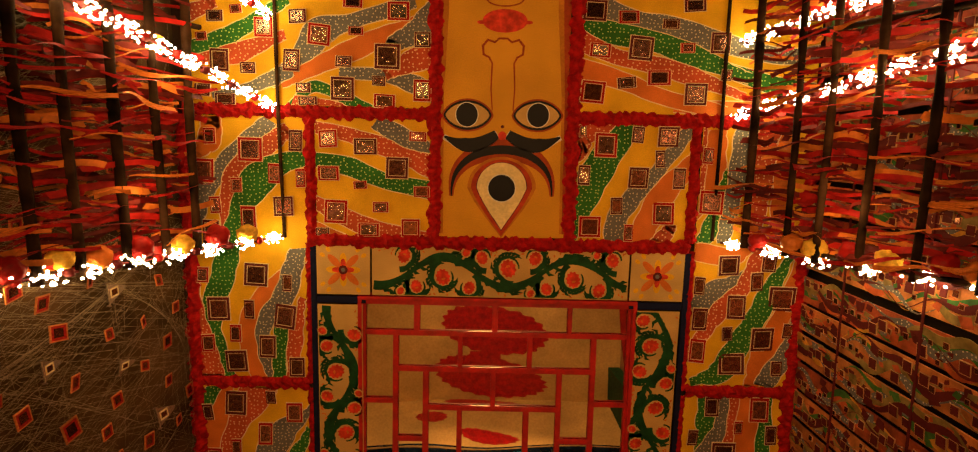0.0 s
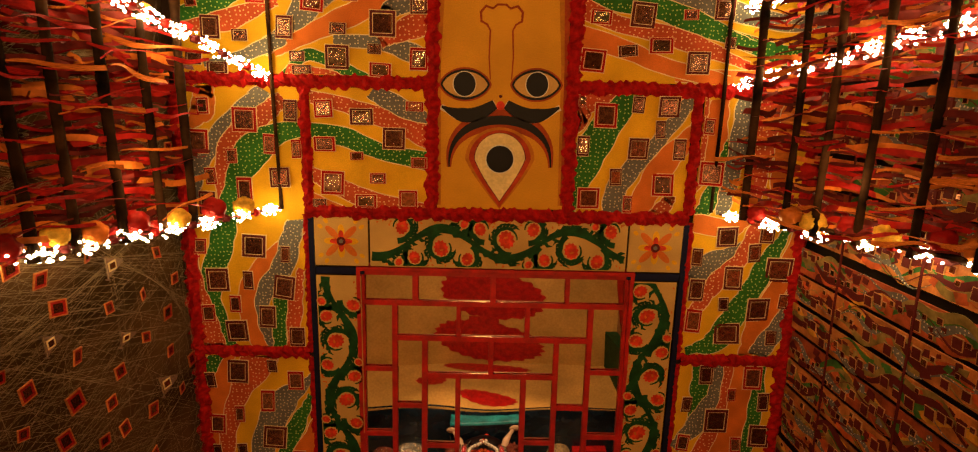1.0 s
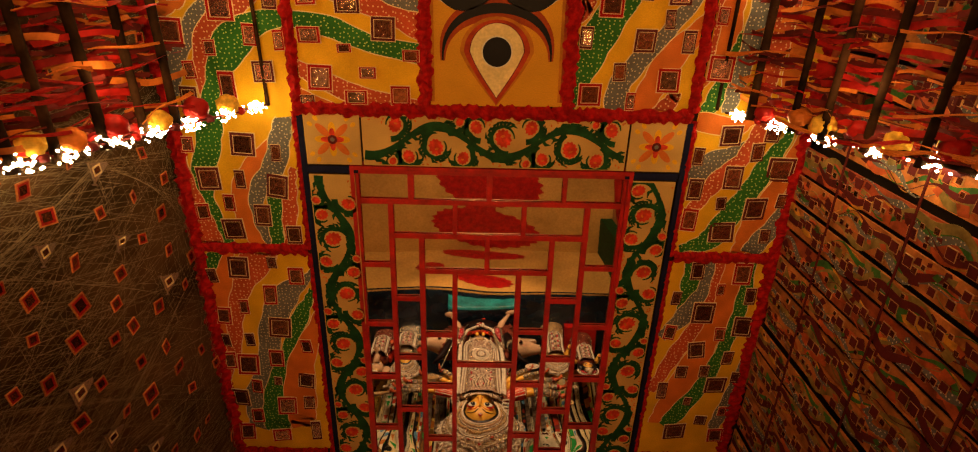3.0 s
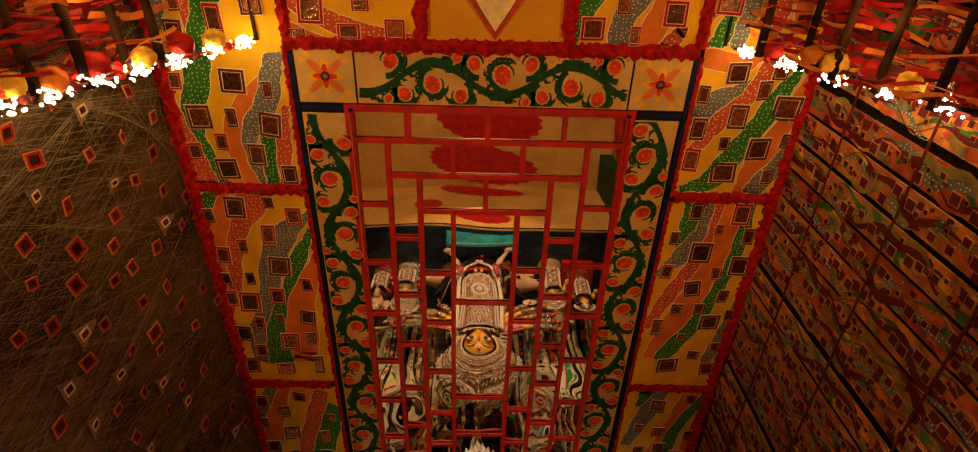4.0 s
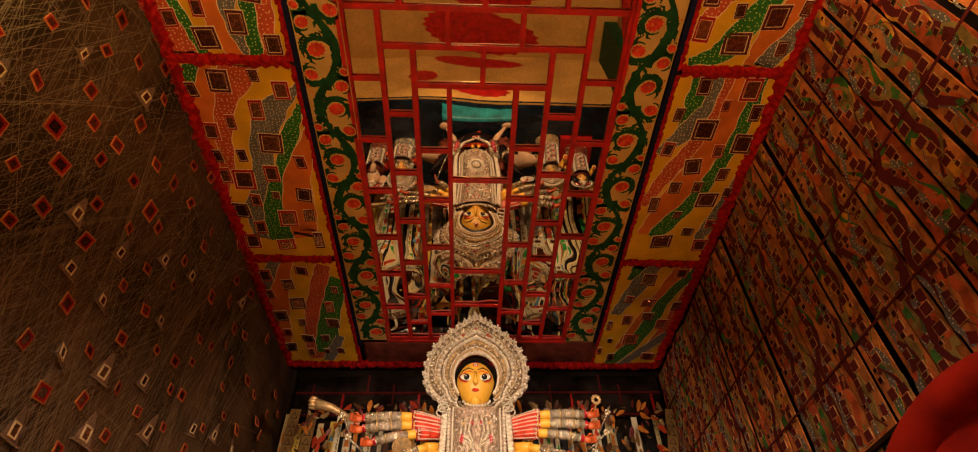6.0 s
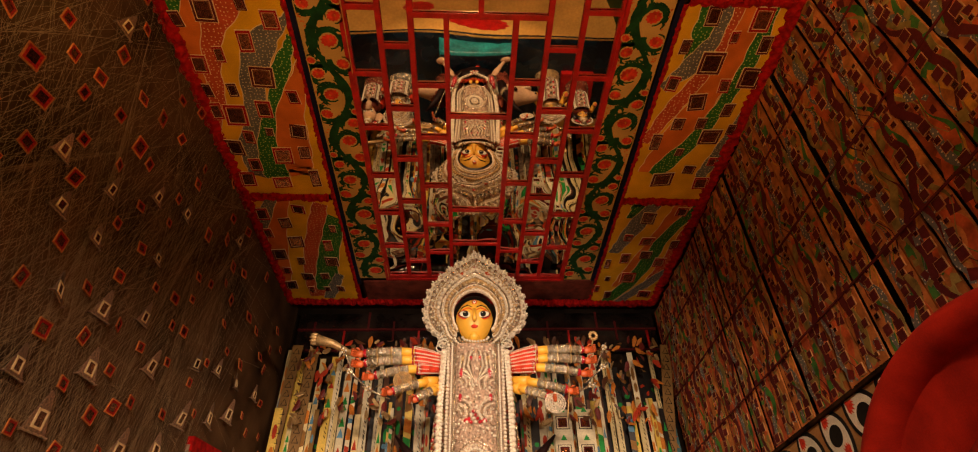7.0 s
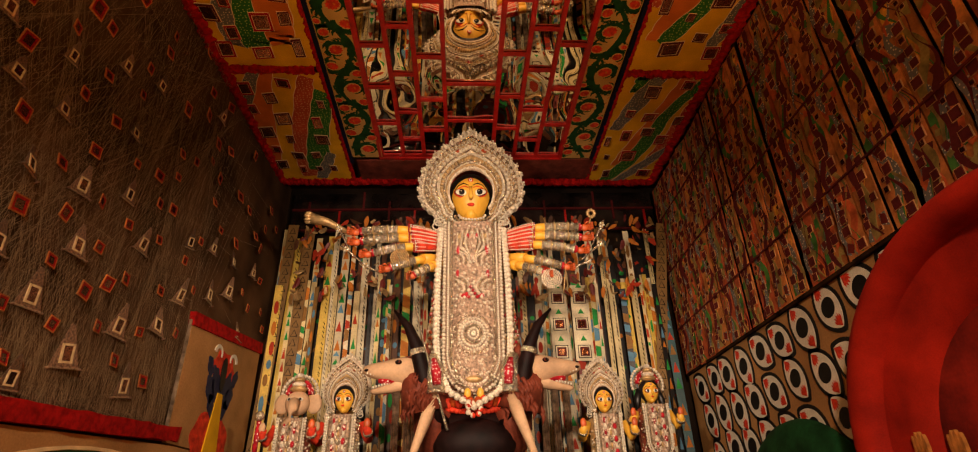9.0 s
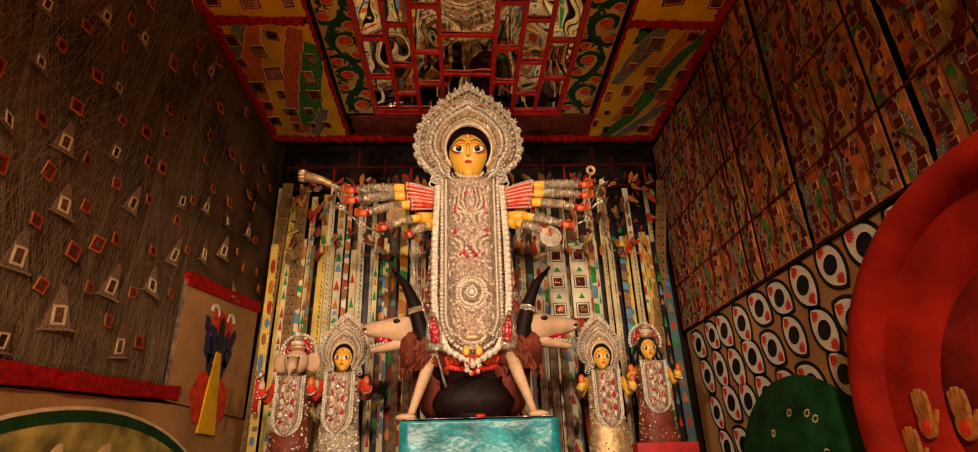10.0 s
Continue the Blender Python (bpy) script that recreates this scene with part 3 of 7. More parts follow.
TILES_J = ((-0.77, 0.02, 0.17, 0.15), (-0.53, 0.06, 0.15, 0.09), (-0.23, 0.10, 0.12, 0.07), (-0.07, -0.03, 0.16, 0.09), (0.13, 0.22, 0.14, 0.15), (-0.43, 0.27, 0.18, 0.17), (-0.72, 0.29, 0.15, 0.10), (-0.10, 0.26, 0.11, 0.07), (-0.29, 0.47, 0.17, 0.11), (-0.02, 0.58, 0.17, 0.16), (-0.52, 0.51, 0.14, 0.08), (-0.76, 0.58, 0.18, 0.16), (0.19, 0.44, 0.08, 0.08))
WAVES_J = ((GREY, (0.20, 0.23, 0.058), (0.60, 0.30, 0.054), (0.91, 0.25, 0.045)),
           (GREEN, (0.22, 0.41, 0.049), (0.58, 0.51, 0.063), (0.94, 0.55, 0.054)),
           (ORANGE, (0.05, 0.67, 0.045), (0.50, 0.67, 0.045), (0.96, 0.68, 0.036)),
           (GREY, (-0.77, -0.03, 0.070), (-0.48, 0.08, 0.064), (-0.21, 0.13, 0.080), (0.20, 0.23, 0.065)),
           (GREEN, (-0.91, 0.10, 0.056), (-0.63, 0.17, 0.075), (-0.34, 0.22, 0.068), (-0.06, 0.31, 0.075), (0.22, 0.41, 0.044)),
           (CORAL, (-0.90, 0.21, 0.070), (-0.60, 0.33, 0.052), (-0.28, 0.39, 0.060), (-0.01, 0.47, 0.060), (0.22, 0.55, 0.032)),
           (ORANGE, (-0.89, 0.41, 0.072), (-0.54, 0.50, 0.060), (-0.27, 0.60, 0.052), (0.05, 0.67, 0.051)))
painted_panel(-2.26, -1.43, -0.42, 1.56, WAVES_A, TILES_A, 11)
painted_panel(-2.26, -1.43, 1.64, 3.72, WAVES_B, TILES_B, 12)
painted_panel(-2.26, -1.43, 3.80, 5.66, WAVES_C, TILES_C, 13)
painted_panel(1.46, 2.25, -0.42, 1.56, WAVES_D, TILES_D, 14)
painted_panel(1.46, 2.25, 1.64, 3.72, WAVES_E, TILES_E, 15)
painted_panel(1.46, 2.25, 3.80, 5.66, WAVES_F, TILES_F, 16)
painted_panel(-1.36, -0.52, -0.42, 0.44, WAVES_G, TILES_G, 17)
painted_panel(0.55, 1.38, -0.42, 0.44, WAVES_H, TILES_H, 18)
painted_panel(-2.26, -0.52, -1.95, -0.50, WAVES_I, TILES_I, 19)
painted_panel(0.55, 2.25, -1.95, -0.50, WAVES_J, TILES_J, 20)


# trims of frilled red cloth between the panels
def frill(x0, y0, x1, y1, w=0.06, drop=0.05):
    bm = bmesh.new()
    n = max(6, int(math.hypot(x1 - x0, y1 - y0) / 0.028))
    dx, dy = x1 - x0, y1 - y0
    d = math.hypot(dx, dy)
    px, py = -dy / d, dx / d
    prof = ((-1, 0.0), (-0.9, -0.5), (-0.3, -1.0), (0.35, -0.9), (0.95, -0.5), (1, 0.0))
    last = None
    for i in range(n + 1):
        s = i / n
        row = []
        for a, b in prof:
            k = 1.3 + rng.uniform(-0.55, 0.65)
            row.append(bm.verts.new((x0 + dx * s + px * a * w / 2 * k, y0 + dy * s + py * a * w / 2 * k, H + 0.012 + drop * b * (1 + rng.uniform(-0.4, 0.4)))))
        if last:
            for k in range(len(prof) - 1):
                bm.faces.new((last[k], row[k], row[k + 1], last[k + 1]))
        last = row
    ob = part("trim", bm, FRILL)
    ob.matrix_basis = ASKEW
    return tagged(ob, "red frilled cloth trim between ceiling panels", "trim", kind="structure")


for x0, y0, x1, y1, w in ((-2.3, -0.46, -0.5, -0.46, 0.07), (0.5, -0.46, 2.28, -0.46, 0.07), (-1.42, 0.475, 1.42, 0.475, 0.075), (-0.485, -1.95, -0.485, 0.44, 0.075), (0.515, -1.95, 0.515, 0.44, 0.075),
                         (-1.395, -0.42, -1.395, 0.44, 0.06), (1.42, -0.42, 1.42, 0.44, 0.06), (-2.28, 1.6, -1.43, 1.6, 0.07), (1.46, 1.6, 2.27, 1.6, 0.07), (-2.28, 3.76, -1.47, 3.76, 0.07), (1.46, 3.76, 2.27, 3.76, 0.07),
                         (-2.3, -0.42, -2.3, 5.7, 0.08), (2.28, -0.42, 2.28, 5.7, 0.08), (-2.3, 5.7, 2.28, 5.7, 0.10), (-1.43, 0.5, -1.43, 1.6, 0.035), (1.455, 0.5, 1.455, 1.6, 0.035),
                         (-1.43, 1.64, -1.43, 5.66, 0.035), (1.455, 1.64, 1.455, 5.66, 0.035)):
    frill(x0, y0, x1, y1, w, 0.05 if w > 0.05 else 0.025)

for x0, x1, y0, y1 in ((-1.41, -1.37, 0.52, 5.3), (1.40, 1.44, 0.52, 5.3), (-1.365, -1.0, 0.905, 0.955), (1.0, 1.395, 0.905, 0.955)):
    ob = part("trim", box(x0, x1, y0, y1, H - 0.006, H + 0.012), NAVY)
    ob.matrix_basis = ASKEW
    tagged(ob, "navy cloth edging strip", "trim", kind="structure")


def vine_panel(length, width, at, seed, wave, label):
    """A cream cloth strip along its own x, painted with a winding stem whose branches curl round red flowers."""
    r = random.Random(seed)
    th = thing("vine_panel", label, "panel", "vine panels round the ceiling mirror", ASKEW @ at)
    part("cloth", slab([(-length / 2, -width / 2), (length / 2, -width / 2), (length / 2, width / 2), (-length / 2, width / 2)], 0.01, 0.0), CREAM, th)
    hx, hy = length / 2 - 0.008, width / 2 - 0.008

    def inside(bm):
        for v in bm.verts:
            v.co.x, v.co.y = max(-hx, min(hx, v.co.x)), max(-hy, min(hy, v.co.y))
        return bm
    n = int(length * 60)
    f = lambda u: 0.30 * width * math.sin(2 * math.pi * u / wave + seed)
    line = [(-length / 2 + 0.01 + (length - 0.02) * i / n, f(-length / 2 + length * i / n)) for i in range(n + 1)]
    stem = ribbon(line, [0.027 + 0.009 * math.sin(i * 0.21 + seed) for i in range(n + 1)], -0.0005, -0.0035)
    leaves, spray = bmesh.new(), bmesh.new()
    spots = []
    k0 = math.ceil((-length / 2) / (wave / 2)) - 2
    for k in range(k0, k0 + int(2 * length / wave) + 6):
        # crest or trough number k of the stem: the bay inside it holds three flowers, each in its curl
        uk = (math.pi / 2 + math.pi * k - seed) * wave / (2 * math.pi)
        side = 1 if f(uk) > 0 else -1
        q = wave / 0.74
        for du, cy, rr, hand in ((0.0, -side * 0.10 * width, 0.060, side), (0.15 * q, -side * 0.31 * width, 0.047, -side), (-0.15 * q, -side * 0.30 * width, 0.045, side), (0.13 * q, side * 0.40 * width, 0.028, side)):
            cx = uk + du
            rr *= r.uniform(0.92, 1.1)
            if abs(cx) > length / 2 - rr - 0.012 or any(math.hypot(cx - p[0], cy - p[1]) < rr + p[2] + 0.01 for p in spots):
                continue
            spots.append((cx, cy, rr))
            t0 = math.atan2(f(cx) - cy, 0.05 * hand)
            # the branch leaves the stem and winds once round the flower
            pts, ws = [], []
            for i in range(22):
                a = t0 + hand * i * 0.24
                d = rr + 0.030 - 0.016 * i / 21 + (0.03 * (1 - i / 4) if i < 4 else 0)
                pts.append((cx + d * math.cos(a), cy + d * math.sin(a)))
                ws.append(0.019 * (1 - i / 26) * (1.2 if rr > 0.04 else 0.9))
            ribbon(pts, ws, -0.0005, -0.0030, stem)
            # leaves stand off the outside of the curl like a comb
            for i in range(2, 17):
                if r.random() < (0.85 if rr > 0.03 else 0.4):
                    x, y = pts[i]
                    a = math.atan2(y - cy, x - cx) + hand * 0.7
                    ln = r.uniform(0.034, 0.06) * (1.3 if rr > 0.045 else 1.0)
                    ribbon([(x, y), (x + ln * 0.6 * math.cos(a), y + ln * 0.6 * math.sin(a)), (x + ln * math.cos(a + hand * 0.5), y + ln * math.sin(a + hand * 0.5))], [0.009, 0.011, 0.002], -0.0003, -0.0026, leaves)
            # scalloped flower on a pale ground
            part("flower_outline", slab(ellipse(cx, cy, rr + 0.009, rr + 0.006, 30, t0, 9, 0.06), -0.0005, -0.0036), CREAM, th)
            part("flower", slab(ellipse(cx, cy, rr * 1.04, rr * 0.86, 44, t0, 11, 0.11), -0.0005, -0.0046), PETAL, th)
            part("flower_heart", slab(ellipse(cx - 0.25 * rr * math.cos(t0), cy - 0.25 * rr * math.sin(t0), rr * 0.26, rr * 0.14, 14, t0 + 1.57, 5, 0.2), -0.0005, -0.0054), ORANGE, th)
    # single leaves along the stem, on the outer side of its bends
    for i in range(2, n - 2):
        x, y = line[i]
        side = (1 if y > 0 else -1) * (1 if i % 3 else -1)
        if r.random() < 0.7:
            a = side * r.uniform(0.5, 1.1)
            ln = r.uniform(0.05, 0.10)
            ribbon([(x, y), (x + 0.6 * ln * math.cos(a), y + 0.6 * ln * math.sin(a)), (x + ln * math.cos(a * 0.6), y + ln * math.sin(a * 0.6))], [0.012, 0.013, 0.002], -0.0003, -0.0022, leaves)
    part("vine_stem", inside(stem), VINE, th)
    part("vine_leaves", inside(leaves), VINE, th)
    # small orange sprays at the edges
    for i in range(int(length * 46)):
        x, y = r.uniform(-length / 2 + 0.03, length / 2 - 0.03), r.choice((-1, 1)) * r.uniform(0.34, 0.46) * width
        slab(ellipse(x, y, 0.011, 0.006, 8, r.uniform(0, 3)), -0.0003, -0.0018, spray)
    tagged(part("orange_spray", spray, ORANGE, th), kind="stuff")
    return th


vine_panel(1.93, 0.38, pose(0.015, 0.70, H - 0.004), 1.2, 0.98, "cream cloth band painted with green vine and red flowers")
vine_panel(4.2, 0.34, pose(-1.195, 3.07, H - 0.004, 0, 0, 90), 2.0, 1.0, "long cream cloth strip painted with green vine and red flowers")
vine_panel(4.2, 0.34, pose(1.215, 3.07, H - 0.004, 180, 0, 90) @ pose(0, 0, 0, 180, 0, 0), 3.6, 1.0, "long cream cloth strip painted with green vine and red flowers")


def corner_flower(x, y):
    th = thing("flower_panel", "cream cloth square painted with an orange eight-petalled flower", "panel", "flower squares of the ceiling", ASKEW @ pose(x, y, H - 0.004))
    part("cloth", slab([(-0.2, -0.19), (0.2, -0.19), (0.2, 0.19), (-0.2, 0.19)], 0.01, 0), CREAM, th)
    for i in range(8):
        a = i * math.pi / 4
        ln = 0.085 if i % 2 == 0 else 0.105
        part("petal", slab(ellipse(ln * math.cos(a) * 0.9, ln * math.sin(a) * 0.9, ln * 0.62, 0.026, 16, a), -0.0005, -0.003 - 0.0007 * (i % 2)), ORANGE if i % 2 else YELLOW, th)
    for i in range(4):
        a = i * math.pi / 2
        part("inner_petal", slab(ellipse(0.045 * math.cos(a), 0.045 * math.sin(a), 0.04, 0.02, 14, a), -0.001, -0.0055), PETAL, th)
        for k in (-1, 1):
            b = a + math.pi / 4 + 0.16 * k
            part("scroll", slab(ellipse(0.19 * math.cos(b), 0.19 * math.sin(b), 0.022, 0.016, 12, b), -0.0005, -0.003), YELLOW, th)
    part("ring", slab(ellipse(0, 0, 0.034, 0.034, 20), -0.001, -0.0066), MAROON, th)
    part("centre", slab(ellipse(0, 0, 0.016, 0.016, 14), -0.001, -0.0078), GREY, th)


corner_flower(-1.165, 0.70)
corner_flower(1.195, 0.70)


# ---- the painted face panel: plain flat shapes on an ochre board ----
THIRD = mat("deep_red_paint", (0.42, 0.045, 0.012), 0.6, vary=0.2, scale=6)
FACE_EDGE = mat("burnt_ochre_paint", (0.50, 0.17, 0.012), 0.6, vary=0.15, scale=5)


def face_panel():
    th = thing("painted_face_board", "ochre board painted with black eyes, brows and a red third eye", "painting", at=pose(0.012, -0.75, H - 0.004))
    oy = 0.75
    part("board", box(-0.46, 0.465, -1.2, oy + 0.43, 0.0, 0.015), FACE, th)

    def flat(name, pts, m, layer):
        part(name, slab(pts, -0.0004, -0.0012 * layer), m, th)

    def arc(x0, y0, x1, y1, sag, n=16):
        return [(x0 + (x1 - x0) * i / n, y0 + oy + (y1 - y0) * i / n + sag * math.sin(math.pi * i / n)) for i in range(n + 1)]

    for s in (-1, 1):
        ex = 0.252 * s
        almond = lambda a, b: [(ex + a * math.cos(t), -0.465 + oy + b * math.sin(t) * abs(math.sin(t)) ** 0.35) for t in [2 * math.pi * i / 40 for i in range(40)]]
        flat("eye_rim", almond(0.187, 0.118), RUST, 1)
        flat("eye_line", almond(0.174, 0.106), BLACK, 2)
        flat("eye_white", almond(0.158, 0.088), CREAM, 3)
        flat("iris_rim", ellipse(ex + 0.005 * s, oy - 0.468, 0.084, 0.09), WHITE, 4)
        flat("pupil", ellipse(ex + 0.005 * s, oy - 0.468, 0.078, 0.084), BLACK, 5)
        part("brow_outline", ribbon(arc(0.035 * s, -0.33, 0.425 * s, -0.31, 0.075), [0.02 + 0.03 * math.sin(math.pi * min(1, 0.12 + i / 16)) for i in range(17)], -0.0004, -0.0012), WHITE, th)
        part("brow", ribbon(arc(0.04 * s, -0.33, 0.42 * s, -0.312, 0.07), [0.034 + 0.016 * math.sin(math.pi * i / 16) if i < 10 else 0.050 * (17 - i) / 7 for i in range(17)], -0.0004, -0.0024), BLACK, th)
        part("nose_line", ribbon([(0.075 * s, oy - 0.50), (0.085 * s, oy - 0.65), (0.078 * s, oy - 0.83), (0.10 * s, oy - 0.87), (0.14 * s, oy - 0.89), (0.145 * s, oy - 0.95), (0.11 * s, oy - 0.99), (0.06 * s, oy - 0.975), (0.03 * s, oy - 1.0), (0, oy - 1.0)], [0.004, 0.005, 0.006, 0.007, 0.008, 0.009, 0.009, 0.008, 0.007, 0.007], -0.0004, -0.002), RUST, th)
    # the arched brow of the third eye
    n = 28
    pts = [(0.37 * math.cos(math.pi * i / n), oy + 0.10 - 0.34 * math.sin(math.pi * i / n) ** 0.8 + 0.02) for i in range(n + 1)]
    part("arch_shade", ribbon(pts, [0.015 + 0.062 * math.sin(math.pi * i / n) for i in range(n + 1)], -0.0004, -0.0012), RUST, th)
    part("arch_brow", ribbon(pts, [0.005 + 0.027 * math.sin(math.pi * i / n) for i in range(n + 1)], -0.0004, -0.0024), BLACK, th)

    def drop(w, top, tip):
        out = []
        for i in range(44):
            a = 2 * math.pi * i / 44
            x, y = math.sin(a), math.cos(a)
            yy = 0.06 - 0.19 * top * y if y > 0 else 0.06 - tip * y
            out.append((w * x * (1 if y > 0 else max(0.0, 1 + y) ** 0.62 * 1.0 if y < 0 else 1), oy + yy))
        return out

    flat("third_eye_shade", drop(0.252, 1.2, 0.37), FACE_EDGE, 3)
    flat("third_eye_ring", drop(0.225, 1.1, 0.36), THIRD, 4)
    flat("third_eye_line", drop(0.188, 1.0, 0.32), MAROON, 5)
    flat("third_eye_white", drop(0.182, 0.98, 0.31), mat("pale_yellow_paint", (0.78, 0.60, 0.26), 0.6, vary=0.06), 6)
    flat("third_pupil_rim", ellipse(0, oy + 0.06, 0.106, 0.106), WHITE, 7)
    flat("third_pupil", ellipse(0, oy + 0.06, 0.098, 0.098), BLACK, 8)
    part("bridge_mark", slab(ellipse(0, oy - 0.32, 0.03, 0.032, 12), -0.0004, -0.003), PETAL, th)
    part("bridge_dot", slab(ellipse(0, oy - 0.385, 0.012, 0.012, 10), -0.0004, -0.003), MAROON, th)
    flat("lip_shape", ellipse(0.01, oy - 1.12, 0.15, 0.085, 36, 0, 2, 0.06), PETAL, 2)
    for s in (-1, 1):
        flat("lip_corner", ellipse(0.01 + 0.165 * s, oy - 1.11, 0.032, 0.013, 12), PETAL, 3)
    part("chin_line", ribbon([(0.01 + 0.13 * math.cos(math.pi * i / 14), oy - 1.27 + 0.05 * math.sin(math.pi * i / 14)) for i in range(15)], 0.005, -0.0004, -0.002), RUST, th)
    for s in (-1, 1):
        part("edge_shade", ribbon([(0.44 * s, oy - 1.9), (0.43 * s, oy - 1.2), (0.445 * s, oy - 0.6), (0.45 * s, oy + 0.4)], [0.05, 0.045, 0.022, 0.018], -0.0004, -0.0011), FACE_EDGE, th)
        part("edge_line", ribbon([(0.455 * s, oy - 1.9), (0.45 * s, oy - 1.2), (0.458 * s, oy - 0.6), (0.46 * s, oy + 0.4)], [0.03, 0.026, 0.012, 0.01], -0.0004, -0.0016), RUST, th)


face_panel()


# ---- the ceiling mirror, behind a lattice of red bars ----
def film_sag(y):
    """How far the mirror film lies above its lowest line."""
    return 0.070 * ((y - 3.6) / 2.65) ** 2


def ceiling_mirror():
    th = thing("ceiling_mirror", "wavy mirror film on the ceiling behind red brick-patterned bars", "mirror", at=ASKEW @ pose(0, 0, H - 0.004))
    # the loose film hangs from its edges in a sag, in broad waves, and far in is crumpled finely
    bm = bmesh.new()
    nx, ny, last = 100, 240, None
    for i in range(ny + 1):
        y = 0.93 + 4.25 * i / ny
        sag = film_sag(y)
        broad = max(0.0, min(1.0, (y - 1.5) / 0.7))
        fine = max(0.0, min(1.0, (y - 3.5) / 0.5))
        row = []
        for j in range(nx + 1):
            x = -1.03 + 2.06 * j / nx
            z = sag + 0.0007 * broad * math.sin(2 * math.pi * y / 0.62 + 1.1 + 1.2 * math.sin(2.1 * x)) + 0.003 * noise.noise(Vector((1.5 * x, 0.9 * y, 3.0)))
            z += fine * (0.018 * noise.noise(Vector((2.8 * x, 1.8 * y, 7.0))) + 0.004 * noise.noise(Vector((6 * x, 3.5 * y, 1.0))))
            row.append(bm.verts.new((x, y, sag + max(-0.006, z - sag) + 0.009)))
        if last:
            for k in range(nx):
                bm.faces.new((last[k], row[k], row[k + 1], last[k + 1])).smooth = True
        last = row
    part("mirror_film", bm, MIRROR, th)
    for x0, x1, y0, y1 in ((-1.06, -1.03, 0.93, 5.18), (1.03, 1.06, 0.93, 5.18), (-1.06, 1.06, 0.90, 0.93), (-1.06, 1.06, 5.18, 5.21)):
        part("side_board", box(x0, x1, y0, y1, -0.003, 0.12), RED, th)

    def bar(x0, x1, y0, y1):
        jig = lambda: rng.uniform(-0.005, 0.005)
        bm = bmesh.new()
        n = max(1, int((y1 - y0) / 0.25))
        a, b, last = x0 + jig(), x1 + jig(), None
        for i in range(n + 1):
            y = y0 + (y1 - y0) * i / n
            z = film_sag(y) + 0.001
            c = 0.005
            row = [bm.verts.new(p) for p in ((a, y, z), (a, y, z - 0.012), (a + c, y, z - 0.018), (b - c, y, z - 0.018), (b, y, z - 0.012), (b, y, z))]
            if last:
                for k in range(6):
                    bm.faces.new((last[k], last[(k + 1) % 6], row[(k + 1) % 6], row[k]))
            else:
                bm.faces.new(row[::-1])
            last = row
        bm.faces.new(last)
        bmesh.ops.recalc_face_normals(bm, faces=bm.faces[:])
        part("bar", bm, RED, th)

    t = 0.022
    for x0, x1, y0, y1 in ((-1.055, 1.055, 0.925, 0.975), (-1.055, -1.005, 0.97, 5.2), (1.005, 1.055, 0.97, 5.2), (-1.055, 1.055, 5.12, 5.2), (-1.01, 1.01, 1.175, 1.215)):
        bar(x0, x1, y0, y1)
    for x in (-0.62, -0.02, 0.56):
        bar(x - t, x + t, 0.97, 1.18)
    for x in (-0.28, 0.26):
        bar(x - t, x + t, 1.21, 1.47)
    bar(-0.78, 0.78, 1.46, 1.50)
    cols = (-1.03, -0.78, -0.54, -0.28, 0.24, 0.50, 0.75, 1.03)
    for k, x in enumerate(cols[1:-1]):
        y = 1.21 if k in (0, 5) else (1.5 if k in (1, 4) else 1.79)
        bar(x - t, x + t, y, 5.13)
    bar(-0.54, 0.50, 1.77, 1.81)
    bar(-0.02 - t, -0.02 + t, 1.5, 1.78)
    rows = ((1.74, 2.30, 2.85, 3.44, 3.98, 4.55), (2.05, 2.64, 3.22, 3.80, 4.36, 4.83), (2.40, 2.95, 3.57, 4.16, 4.66), (2.71, 3.92, 4.49), (2.36, 2.92, 3.52, 4.10, 4.62), (2.05, 2.64, 3.22, 3.72, 4.30, 4.83), (1.74, 2.30, 2.85, 3.40, 3.98, 4.55))
    for k, ys in enumerate(rows):
        for y in ys:
            bar(cols[k], cols[k + 1], y - 0.019, y + 0.019)


ceiling_mirror()
tagged(part("trim", box(-1.4, 1.4, 5.22, 5.62, H - 0.008, H + 0.012), mat("dull_red_cloth", (0.14, 0.03, 0.018), 0.8, vary=0.3, scale=5)), "dull red cloth strip at the end of the ceiling", "trim", kind="structure")

# ---- left wall: string-art net with small ornaments ----
TO_LEFT = Matrix(((0, 0, -1, 0), (-1, 0, 0, 0), (0, 1, 0, 0), (0, 0, 0, 1)))     # flat work whose -z looks into the room from the left wall
TO_RIGHT = Matrix(((0, 0, 1, 0), (1, 0, 0, 0), (0, 1, 0, 0), (0, 0, 0, 1)))
TO_BACK = Matrix(((-1, 0, 0, 0), (0, 0, 1, 0), (0, 1, 0, 0), (0, 0, 0, 1)))
AMBER = mat("orange_tile_paint", (0.54, 0.16, 0.04), 0.5, vary=0.2, scale=12, per=0.35)
FOIL = mat("silver_foil", (0.52, 0.38, 0.26), 0.28, 0.75, vary=0.3, scale=14, fine=60, bump=0.5)
GLASS_D = mat("dark_mirror_tile", (0.20, 0.10, 0.06), 0.1, 0.9, vary=0.3, scale=9, per=0.5)


